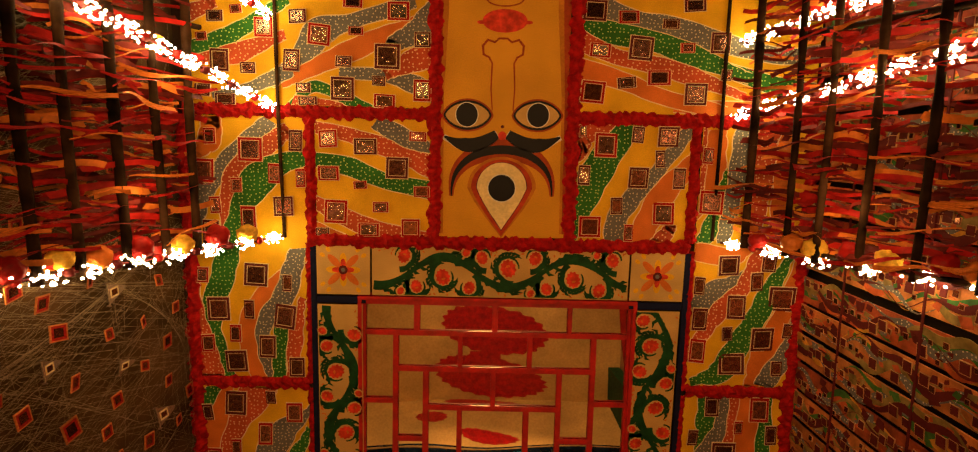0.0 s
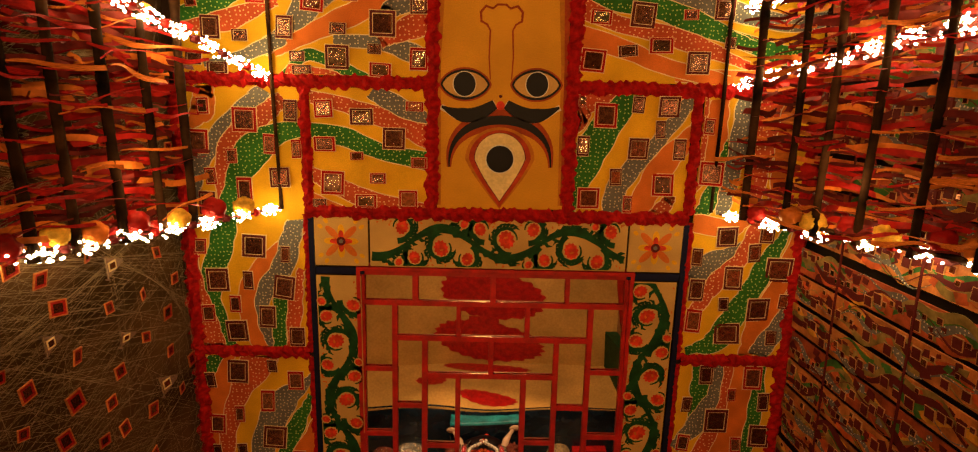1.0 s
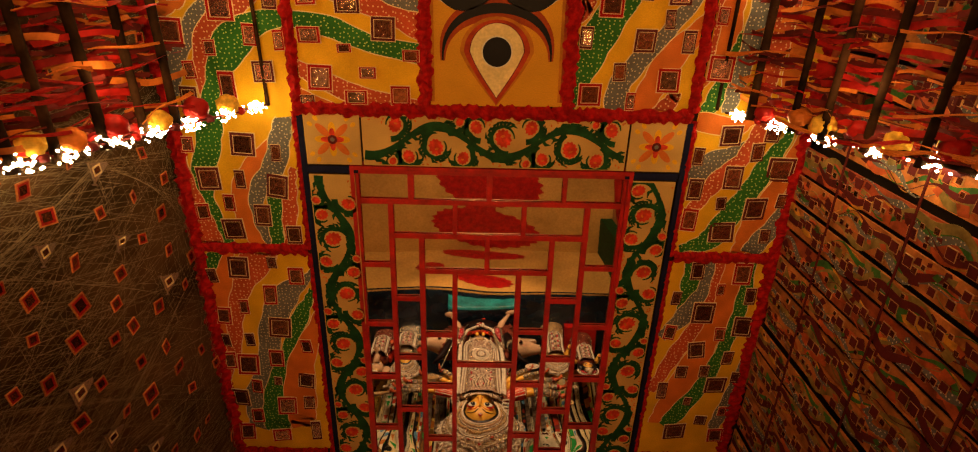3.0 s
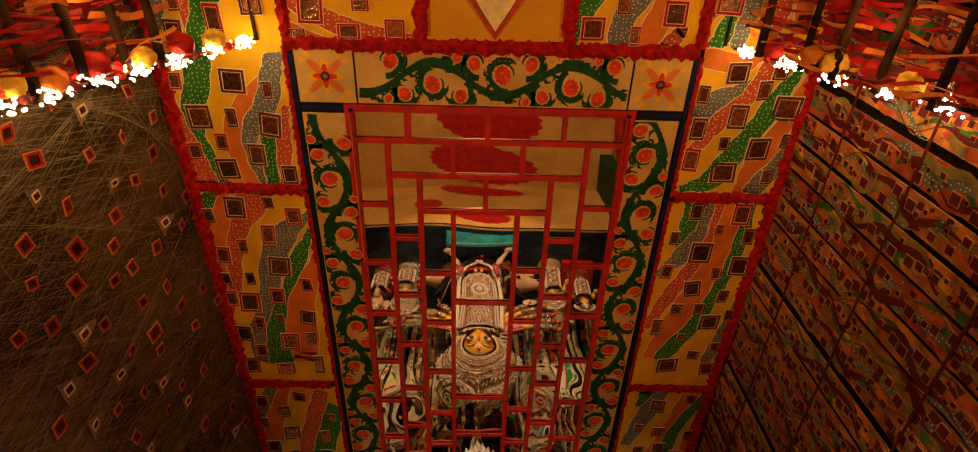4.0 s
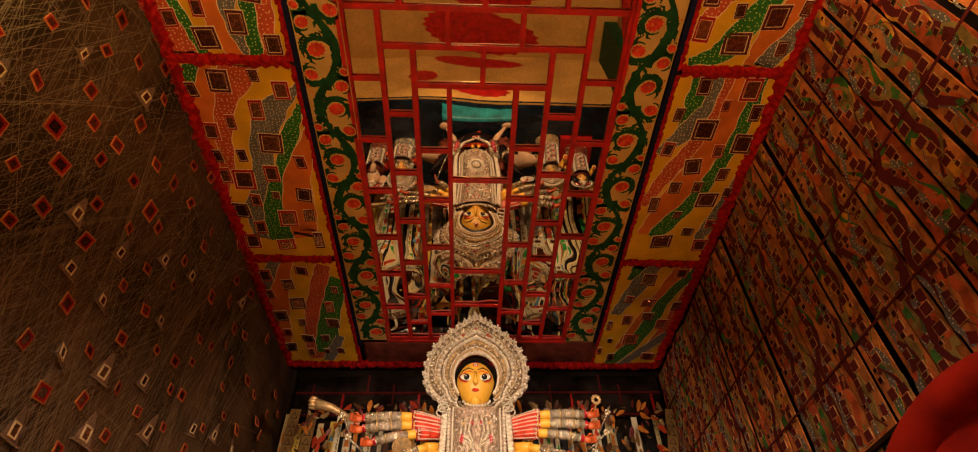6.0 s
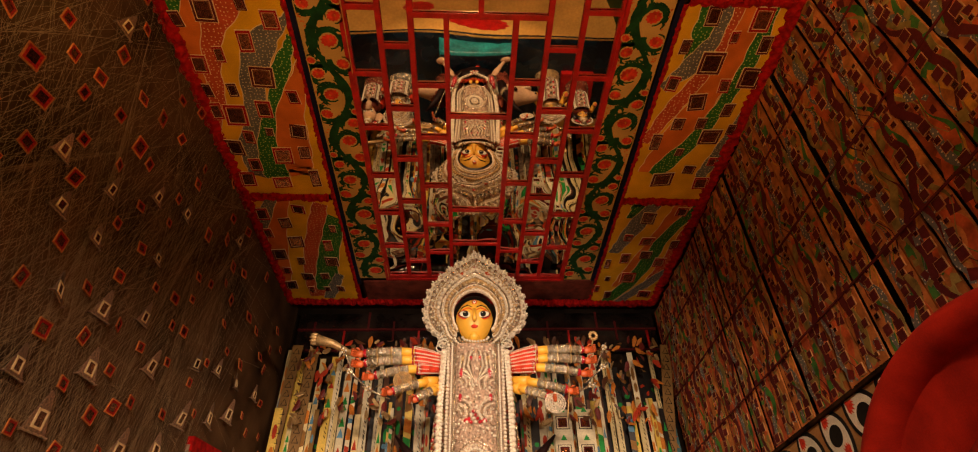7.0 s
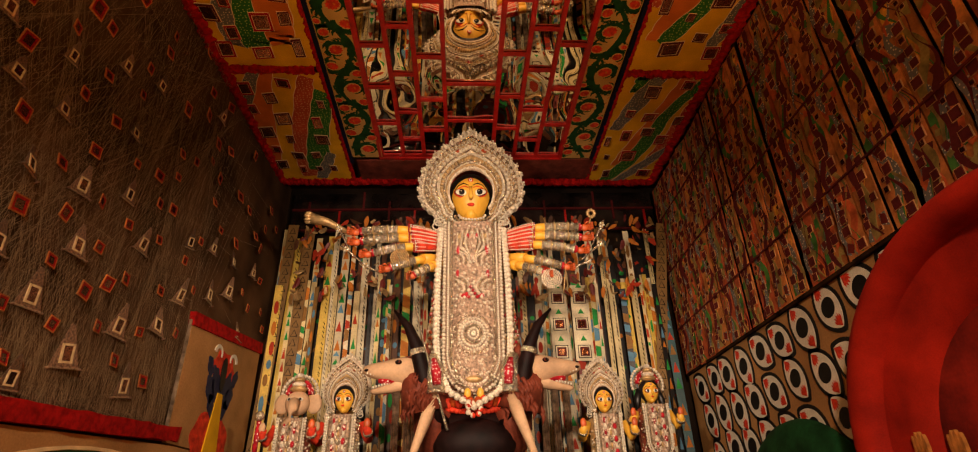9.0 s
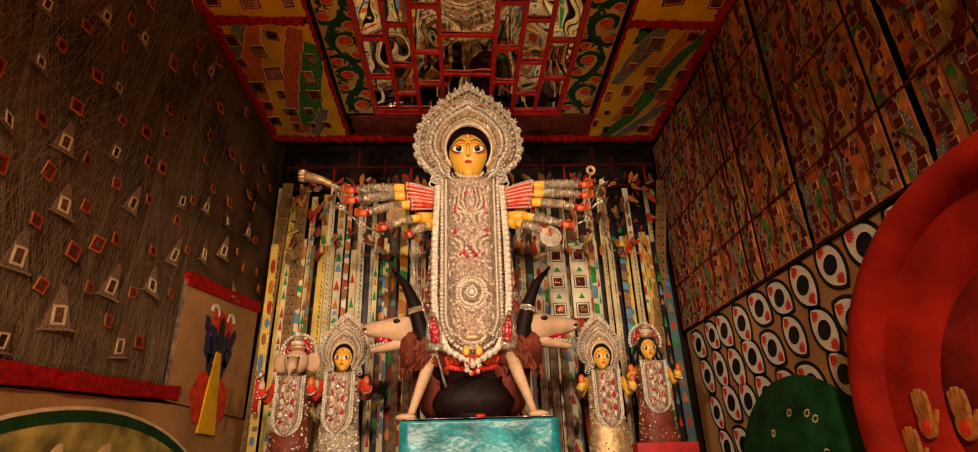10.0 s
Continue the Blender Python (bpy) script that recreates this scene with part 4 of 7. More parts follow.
def ornament_meshes():
    sq = bmesh.new()
    stepped(sq, [(0.5, -0.009, 0), (0.42, -0.005, 2), (0.27, -0.003, 1)])
    tr = bmesh.new()
    slab([(-0.55, -0.5), (0.55, -0.5), (0.07, 0.85), (-0.07, 0.85)], 0.004, -0.004, tr, 0)
    for x0, x1, y0, y1 in ((-0.24, 0.24, 0.17, 0.24), (-0.24, 0.24, -0.36, -0.29), (-0.24, -0.16, -0.29, 0.17), (0.16, 0.24, -0.29, 0.17)):
        add_box(tr, x0, x1, y0, y1, -0.003, -0.012, 1)
    add_box(tr, -0.16, 0.16, -0.29, 0.17, -0.003, -0.008, 2)
    add_box(tr, -0.56, 0.56, -0.53, -0.47, -0.008, 0.003, 3)
    for s in (-1, 1):
        ball(tr, (0.58 * s, -0.52, 0), (0.05, 0.05, 0.03), 0, 6, 4)
    out = []
    for n, b, ms in (("square_ornament", sq, (AMBER, GLASS_D, RIBBON_R)), ("triangle_ornament", tr, (mat("dull_foil", (0.26, 0.15, 0.09), 0.35, 0.35, vary=0.35, scale=14, fine=60, bump=0.5, per=0.45), PALE, GLASS_D, FOIL))):
        me = bpy.data.meshes.new(n)
        b.normal_update()
        b.to_mesh(me)
        b.free()
        for m in ms:
            me.materials.append(m)
        out.append(me)
    return out


SQUARE, TRIANGLE = ornament_meshes()


TRIANGLES = ((2.7, 3.2, 0.17), (2.51, 2.83, 0.19), (2.89, 2.63, 0.21), (3.27, 2.91, 0.19), (3.7, 3.05, 0.18), (3.91, 3.36, 0.18), (4.36, 3.53, 0.18), (4.71, 3.7, 0.18), (3.86, 3.79, 0.14), (3.28, 3.49, 0.16), (2.58, 3.53, 0.16), (2.2, 3.42, 0.16), (2.86, 4.11, 0.12), (2.26, 3.82, 0.13), (2.18, 4.14, 0.12), (2.59, 4.45, 0.13), (1.92, 3.78, 0.14), (1.74, 4.03, 0.15), (2.2, 2.98, 0.15), (5.07, 3.4, 0.16), (4.68, 3.98, 0.13), (5.18, 4.08, 0.14), (4.25, 3.92, 0.13), (2.97, 4.62, 0.14), (3.89, 5.07, 0.13), (3.49, 2.58, 0.19), (2.57, 2.42, 0.15), (2.99, 3.71, 0.14), (0.64, 4.66, 0.14), (0.9, 4.12, 0.12), (1.12, 4.7, 0.11), (1.62, 5.06, 0.15))
SQUARES_FAR = ((1.46, 4.11, 0.1), (1.64, 4.39, 0.07), (1.94, 4.55, 0.08), (1.9, 3.96, 0.08), (2.13, 4.3, 0.07), (2.47, 4.25, 0.07), (2.81, 4.39, 0.06), (2.04, 3.62, 0.09), (2.66, 4.04, 0.07), (2.58, 3.76, 0.08), (2.38, 3.54, 0.08), (2.97, 3.93, 0.06), (1.94, 3.32, 0.08), (2.23, 3.19, 0.1), (2.53, 3.31, 0.08), (2.77, 3.52, 0.07), (3.07, 3.52, 0.07), (3.44, 3.59, 0.06), (2.87, 3.26, 0.07), (2.55, 3.03, 0.07), (2.87, 2.98, 0.09), (3.2, 3.19, 0.07), (3.62, 3.27, 0.07), (3.84, 3.61, 0.06), (4.07, 3.45, 0.06), (3.07, 2.83, 0.07), (2.71, 2.73, 0.07), (3.5, 2.93, 0.07), (2.35, 2.72, 0.07), (3.96, 3.06, 0.07), (3.32, 2.69, 0.08), (3.69, 2.64, 0.08), (2.48, 2.49, 0.07), (2.21, 4.55, 0.11), (1.81, 4.18, 0.07), (2.36, 4.54, 0.08), (2.54, 5.0, 0.07), (2.95, 5.09, 0.06), (3.46, 4.14, 0.06), (3.65, 4.41, 0.06), (3.89, 4.58, 0.06), (4.09, 4.28, 0.07), (3.51, 3.88, 0.08), (4.01, 3.86, 0.06))
SQUARES_NEAR = ((0.74, 4.2, 0.09), (0.88, 4.58, 0.07), (0.91, 4.91, 0.07), (1.13, 5.16, 0.1), (1.05, 4.28, 0.09), (1.3, 4.6, 0.08), (1.2, 4.89, 0.07), (1.41, 5.14, 0.08), (1.75, 5.23, 0.07), (1.29, 4.22, 0.11), (1.45, 4.49, 0.08), (0.53, 4.46, 0.07), (0.68, 5.11, 0.08), (0.92, 5.29, 0.08))

def thread_net():
    r = random.Random(31)
    th = thing("thread_net", "net of pale crossing threads hung with small mirror ornaments", "net", at=Matrix.Translation((LEFT, 0, 0)) @ TO_LEFT)
    y0, y1, z0, z1 = -1.2, 5.9, 2.33, 5.48
    bm = bmesh.new()

    def thread(a, b, w=0.0007, z=0.0):
        (ax, ay), (bx, by) = a, b
        d = math.hypot(bx - ax, by - ay)
        nx, ny = -(by - ay) / d * w, (bx - ax) / d * w
        bm.faces.new([bm.verts.new(p) for p in ((ax + nx, ay + ny, z), (ax - nx, ay - ny, z), (bx - nx, by - ny, z), (bx + nx, by + ny, z))])

    # fans of threads between posts, as in string art; a thread is given by the wall's y (turned) and height
    posts = [-1.2, 0.3, 1.7, 3.05, 4.15]
    for k in range(len(posts) - 1):
        a, b = posts[k], posts[k + 1]
        for i in range(34):
            s = max(0.0, min(1.0, i / 33 + r.gauss(0, 0.05)))
            thread((-(a + (b - a) * s), z0), (-(a + (b - a) * (1 - s) * 0.6), z0 + (z1 - z0) * (0.35 + 0.65 * s)), z=-0.002 * k)
            thread((-a, z0 + (z1 - z0) * s), (-(a + (b - a) * s), z1 if k % 2 else z0 + 0.02), z=0.003)
            if i % 2:
                thread((-b, z0 + (z1 - z0) * s), (-(b - (b - a) * s), z1), z=0.006)
    # close, nearly parallel families that lean this way and that
    for lean, count in ((0.30, 300), (-0.22, 240), (0.75, 170), (-0.85, 150)):
        for i in range(count):
            a = y0 + (4.1 - y0) * (i + r.uniform(-0.3, 0.3)) / count
            h0 = max(z0, 2.25 + 0.063 * (a - 1.0)) + (r.uniform(0, 1.6) if i % 4 == 0 else 0)
            up = min(z1 - h0, r.uniform(1.6, 3.1))
            b = a + up * lean * (0.8 + 0.4 * math.sin(1.3 * a)) + r.gauss(0, 0.02)
            thread((-a, h0), (-max(y0, min(5.85 if h0 + up > 3.5 else 4.12, b)), h0 + up), z=0.008)
    for i in range(120):
        zz = r.uniform(z0, z1)
        a = r.uniform(y0, 3.6)
        thread((-a, zz), (-min(4.12 if zz < 3.4 else 5.85, a + r.uniform(0.8, 2.6)), min(z1, max(z0, zz + r.gauss(0, 0.5)))), z=0.01)
    # a close fringe of short threads above the band
    for i in range(760):
        a = r.uniform(0.6, 4.14)
        h0 = 2.20 + 0.063 * (a - 1.0)
        b = min(4.15, a + r.gauss(0, 0.10))
        thread((-a, h0), (-b, h0 + r.uniform(0.10, 0.75)), z=0.009)
    tagged(part("threads", bm, THREAD, th, "pale crossing threads"), kind="stuff")
    # a slanting seam of cloth over the net
    for ya, yb, za, zb in ((3.35, 3.95, 2.33, 5.4), (1.2, 2.9, 3.2, 5.45)):
        part("cloth_seam", ribbon([(-ya, za), (-(ya * 0.5 + yb * 0.5), (za + zb) / 2), (-yb, zb)], 0.016, 0.014, 0.012), mat("tan_seam", (0.12, 0.065, 0.03), 0.9), th)
    # small squares strewn between the placed ones
    strewn = []
    placed = TRIANGLES + SQUARES_FAR + SQUARES_NEAR
    while len(strewn) < 75:
        y, z, w = r.uniform(-0.2, 5.7), r.uniform(2.4, 5.4), r.uniform(0.06, 0.10)
        if not (z < 3.45 and y > 4.0) and all(math.hypot(y - q[0], z - q[1]) > 0.17 for q in (*placed, *strewn)):
            strewn.append((y, z, w))
    for kind, spots in (("sq", strewn), ("tri", TRIANGLES), ("sq", SQUARES_FAR), ("sq", SQUARES_NEAR)):
        for y, z, s in spots:
            ob = new("triangle_ornament" if kind == "tri" else "square_ornament", TRIANGLE if kind == "tri" else SQUARE)
            ob.parent = th
            ob.matrix_basis = Matrix.LocRotScale((-y, z, -0.012), Euler((r.gauss(0, 0.12), r.gauss(0, 0.12), r.gauss(0, 0.1))), (s * (0.85 if kind == "tri" else 1.0), s * (0.85 if kind == "tri" else r.uniform(0.92, 1.15)), 0.6))


thread_net()
# red band under the net, and its silver edge
bm = bmesh.new()
n = 60
last = None
for i in range(n + 1):
    y = -1.5 + 5.83 * i / n
    zc = 2.17 + 0.063 * (y - 1.0)
    row = [bm.verts.new((LEFT + dx, y, zc + dz)) for dx, dz in ((-0.03, -0.052), (0.035 + rng.uniform(-0.006, 0.006), -0.05 + rng.uniform(-0.008, 0.008)), (0.04, 0.05 + rng.uniform(-0.006, 0.006)), (-0.03, 0.052))]
    if last:
        for k in range(4):
            bm.faces.new((last[k], row[k], row[(k + 1) % 4], last[(k + 1) % 4]))
    last = row
tagged(part("trim", bm, FRILL), "red cloth band under the thread net", "trim", kind="structure")
tagged(part("trim", box(LEFT - 0.012, LEFT + 0.012, 4.165, 4.18, 2.36, 3.24), FOIL), "thin silver edge of the thread net", "trim", kind="structure")


def painted_board_left():
    """Tan board below the net with a painted green arch, plain shapes."""
    th = thing("arch_board", "tan board painted with a green arch below the net", "board", at=Matrix.Translation((LEFT, 0, 0)) @ TO_LEFT)
    part("board", slab([(1.5, 0.0), (-5.9, 0.0), (-5.9, 2.30), (-4.3, 2.30), (1.5, 1.98)], 0.02, 0.0), TAN, th)
    arc = [(-3.55 + 1.85 * math.cos(math.pi * i / 30), 1.10 + 1.04 * math.sin(math.pi * i / 30)) for i in range(31)]
    part("arch_fill", slab([(-3.55 + 1.82 * math.cos(math.pi * i / 30), 1.10 + 1.01 * math.sin(math.pi * i / 30)) for i in range(31)], 0.0, -0.004), mat("olive_paint", (0.42, 0.33, 0.08), 0.5, vary=0.3, scale=5), th)
    part("arch_band", ribbon(arc, 0.03, 0.0, -0.008), VINE, th)
    part("arch_line", ribbon([(x, y + 0.045) for x, y in arc], 0.010, 0.0, -0.006), PALE, th)
    for i in range(7):
        a = math.pi * (0.2 + 0.1 * i)
        part("leaf", slab(ellipse(-3.55 + 1.35 * math.cos(a), 1.12 + 0.78 * math.sin(a), 0.13, 0.05, 18, a + 0.8), -0.003, -0.008), PALE, th)


painted_board_left()


def lamp_board():
    """Tan board with a plain painted shape: dark blue plume, red disc and a tall yellow cone."""
    th = thing("plume_board", "tan board painted with dark plumes, red disc and yellow cone", "board", at=Matrix.Translation((LEFT, 0, 0)) @ TO_LEFT)
    part("board", slab([(-4.19, 2.31), (-5.72, 2.31), (-5.72, 3.40), (-4.19, 3.22)], 0.02, -0.012), TAN, th)
    bm = bmesh.new()
    part("top_band", ribbon([(-4.17, 3.25), (-4.9, 3.33), (-5.73, 3.43)], 0.055, 0.02, -0.03), FRILL, th, "red cloth band along the top edge")
    o = -4.92

    def fl(name, pts, m, k):
        part(name, slab(pts, -0.011, -0.012 - 0.003 * k), m, th)

    fl("red_disc", ellipse(o + 0.02, 2.40, 0.36, 0.24, 36, 0, 7, 0.05), PETAL, 1)
    fl("red_plume", ellipse(o, 3.0, 0.24, 0.17, 30, 0, 6, 0.1), PETAL, 1)
    blue = mat("dark_blue_paint", (0.012, 0.016, 0.05), 0.5)
    for s in (-1, 1):
        for a, b, c, d in ((0.10, 2.86, 0.075, 0.17), (0.2, 2.80, 0.07, 0.12), (0.27, 2.98, 0.05, 0.09), (0.13, 2.68, 0.06, 0.1)):
            fl("plume", ellipse(o + a * s, b, c, d, 20, -0.5 * s, 5, 0.12), blue, 2)
        part("white_curl", ribbon([(o + s * (0.17 + 0.07 * math.cos(t)), 3.12 + 0.06 * math.sin(t)) for t in [0.35 * i for i in range(11)]], [0.02 - 0.0012 * i for i in range(11)], -0.011, -0.022), WHITE, th)
    fl("cap", ellipse(o, 2.97, 0.055, 0.15, 20), BLACK, 4)
    fl("yellow_cone", [(o - 0.17, 2.12), (o + 0.17, 2.12), (o + 0.05, 2.80), (o - 0.05, 2.80)], YELLOW, 5)


lamp_board()


# ---- right wall: upright painted slats over a board of painted eyes ----
def slat_screen():
    r = random.Random(57)
    th = thing("slat_screen", "screen of upright painted slats with small mirrors and dark gaps", "screen", at=Matrix.Translation((RIGHT, 0, 0)) @ TO_RIGHT)
    base = (mat("tan_slat_paint", (0.45, 0.155, 0.04), 0.5, vary=0.25, scale=8, per=0.3), mat("brown_slat_paint", (0.37, 0.075, 0.026), 0.5, vary=0.25, scale=8, per=0.3))
    SLAT_GREEN, SLAT_OCHRE, SLAT_RUST, SLAT_OLIVE, SLAT_PALE = (mat("slat_" + n + "_paint", c, 0.5, vary=0.25, scale=9) for n, c in (("green", (0.05, 0.16, 0.03)), ("ochre", (0.60, 0.28, 0.03)), ("rust", (0.48, 0.09, 0.025)), ("olive", (0.26, 0.18, 0.05)), ("pale", (0.50, 0.26, 0.10))))
    lo, hi, w = 3.12, 5.47, 0.098
    kinds = []
    for k in range(9):
        bm = bmesh.new()
        add_box(bm, -w, w, lo, hi, 0.012, 0.0, 0)
        for j, mi in enumerate((2, 7, 1, 3, 9, 8)):
            ph, c0 = r.uniform(0, 6), r.uniform(-0.04, 0.04)
            ln, ws = [], []
            for i in range(60):
                z = lo + 0.02 + (hi - lo - 0.04) * i / 59
                ln.append((c0 + 0.05 * math.sin(6.5 * z + ph) + 0.028 * math.sin(17 * z + 2 * ph), z))
                ws.append(max(0.002, 0.013 + 0.016 * math.sin(5 * z + ph * 2)))
            ribbon(ln, ws, 0.0, -0.0015 - 0.0006 * j, bm, mi)
        for q in range(42):
            u, z, g, t = r.uniform(-w + 0.02, w - 0.02), r.uniform(lo + 0.03, hi - 0.03), r.uniform(0.012, 0.034), r.uniform(-0.5, 0.5)
            c, sn = math.cos(t) * g, math.sin(t) * g
            pts = [(max(-w, min(w, u + c * x - sn * y)), z + sn * x + c * y * r.uniform(0.6, 1.7)) for x, y in ((-1, -1), (1, -1), (1, 1), (-1, 1))]
            slab(pts, 0.0, -0.0032 - 0.00004 * q, bm, r.choice((4, 7, 1, 3, 9, 8, 8, 8)))
        z = lo + 0.06
        while z < hi - 0.06:
            s = r.choice((0.03, 0.04, 0.055, 0.07))
            x = r.uniform(-w + s * 0.55, w - s * 0.55)
            for q, mi, dz in ((0.5, 5, -0.0075), (0.44, 4, -0.0085), (0.34, 8 if s > 0.05 else 6, -0.0095)):
                add_box(bm, x - s * q, x + s * q, z - s * q, z + s * q, 0.0, dz, mi)
            z += s * r.uniform(0.7, 1.6) + 0.02
        me = bpy.data.meshes.new("slat")
        bm.normal_update()
        bm.to_mesh(me)
        bm.free()
        for m in (base[k % 2], SLAT_GREEN, SLAT_OCHRE, GREY, RIBBON_D, SLAT_PALE, GLASS_D, SLAT_RUST, MAROON, SLAT_OLIVE):
            me.materials.append(m)
        kinds.append(me)
    y = -1.3
    k = 0
    while y < 5.85:
        ob = new("slat", kinds[(k * 5 + k // 3) % 9])
        ob.parent = th
        ob.matrix_basis = pose(y, r.uniform(-0.012, 0.012), -0.02 + r.uniform(-0.012, 0.012), 0, r.gauss(0, 3.0), r.gauss(0, 0.12))
        y += 2 * w + r.uniform(0.018, 0.044)
        k += 1
    for i, z in enumerate((3.62, 4.30, 4.98)):
        part("rail", box(-1.4, 5.9, z - 0.007, z + 0.007, -0.044, -0.036), MAROON, th, "dark red cross rail")


slat_screen()
tagged(part("trim", box(RIGHT - 0.03, RIGHT + 0.02, -1.4, 5.9, 3.10, 3.125), BAMBOO), "thin lath under the slats", "trim", kind="structure")


def eye_mesh():
    """A painted almond eye: black outline, white, red corners and a black pupil, one unit long."""
    bm = bmesh.new()

    def almond(a, b, x=0.0):
        out = []
        for i in range(32):
            t = 2 * math.pi * i / 32
            out.append((x + a * math.cos(t), b * math.sin(t) * abs(math.sin(t)) ** 0.55))
        return out
    slab(almond(0.70, 0.36), 0.0, -0.004, bm, 0)
    slab(almond(0.58, 0.29), -0.003, -0.006, bm, 1)
    for s in (-1, 1):
        slab([(s * 0.57, 0.0), (s * 0.49, 0.05), (s * 0.40, 0.115), (s * 0.41, 0.09), (s * 0.33, 0.10), (s * 0.37, 0.065), (s * 0.27, 0.06), (s * 0.35, 0.025), (s * 0.26, 0.0), (s * 0.35, -0.03), (s * 0.27, -0.065), (s * 0.37, -0.07), (s * 0.33, -0.105), (s * 0.42, -0.10), (s * 0.49, -0.05)][::s], -0.005, -0.0075, bm, 2)
    slab(ellipse(0.0, 0, 0.215, 0.185, 24), -0.005, -0.009, bm, 0)
    me = bpy.data.meshes.new("painted_eye")
    bm.normal_update()
    bm.to_mesh(me)
    bm.free()
    for m in (BLACK, WHITE, PETAL):
        me.materials.append(m)
    return me


def eye_board():
    r = random.Random(3)
    th = thing("eye_board", "tan board painted all over with slanting black-rimmed eyes", "board", at=Matrix.Translation((RIGHT, 0, 0)) @ TO_RIGHT)
    part("board", slab([(-1.4, 0.0), (5.92, 0.0), (5.92, 3.10), (-1.4, 3.10)], 0.02, 0.0), TAN, th)
    me = eye_mesh()
    for j in range(7):
        for i in range(12):
            y = 5.98 - 0.34 * i - 0.08 * j + r.uniform(-0.03, 0.03)
            z = 2.90 - 0.33 * j + 0.004 * i + r.uniform(-0.03, 0.03)
            if z > 2.98 or y < 2.3 or y > 5.74:
                continue
            ob = new("painted_eye", me)
            ob.parent = th
            s = r.uniform(0.30, 0.345)
            ob.matrix_basis = Matrix.LocRotScale((y, z, -0.001), Euler((0, 0, radians(52 + r.uniform(-11, 11)))), (s, s * 1.24, 1))


eye_board()


def green_dome():
    th = thing("green_dome", "dark green rounded dome with small rings of pale dots", "ornament", at=pose(RIGHT, 4.10, 0.0))
    bm = bmesh.new()
    n, k = 28, 10
    rows = []
    for j in range(k + 1):
        b = math.pi / 2 * j / k
        rows.append([bm.verts.new((-0.01 - 0.22 * math.sin(b), 0.95 * math.cos(b) * math.cos(math.pi * i / n), 1.5 + 0.86 * math.cos(b) * math.sin(math.pi * i / n) - 0.0)) for i in range(n + 1)])
    for j in range(k):
        for i in range(n):
            bm.faces.new((rows[j][i], rows[j][i + 1], rows[j + 1][i + 1], rows[j + 1][i])).smooth = True
    bmesh.ops.remove_doubles(bm, verts=bm.verts[:], dist=0.0005)
    part("dome", bm, mat("dark_green_cloth", (0.008, 0.055, 0.015), 0.7, vary=0.25, scale=6), th)
    part("stem", box(-0.2, -0.01, -0.95, 0.95, 0.0, 1.5), VINE, th)
    dots = random.Random(5)
    for q in range(7):
        a, rr = 0.5 + 2.2 * dots.random(), 0.45 + 0.35 * dots.random()
        for i in range(8):
            t = i * math.pi / 4
            yy, zz = 0.95 * rr * math.cos(a) + 0.022 * math.cos(t), 0.86 * rr * math.sin(a) + 0.022 * math.sin(t)
            e = min(1, math.hypot(yy / 0.95, zz / 0.86))
            bm = bmesh.new()
            ball(bm, (-0.012 - 0.22 * math.sqrt(1 - e * e), yy, 1.5 + zz), 0.0055, 0, 6, 4)
            part("dot", bm, PALE, th)


green_dome()


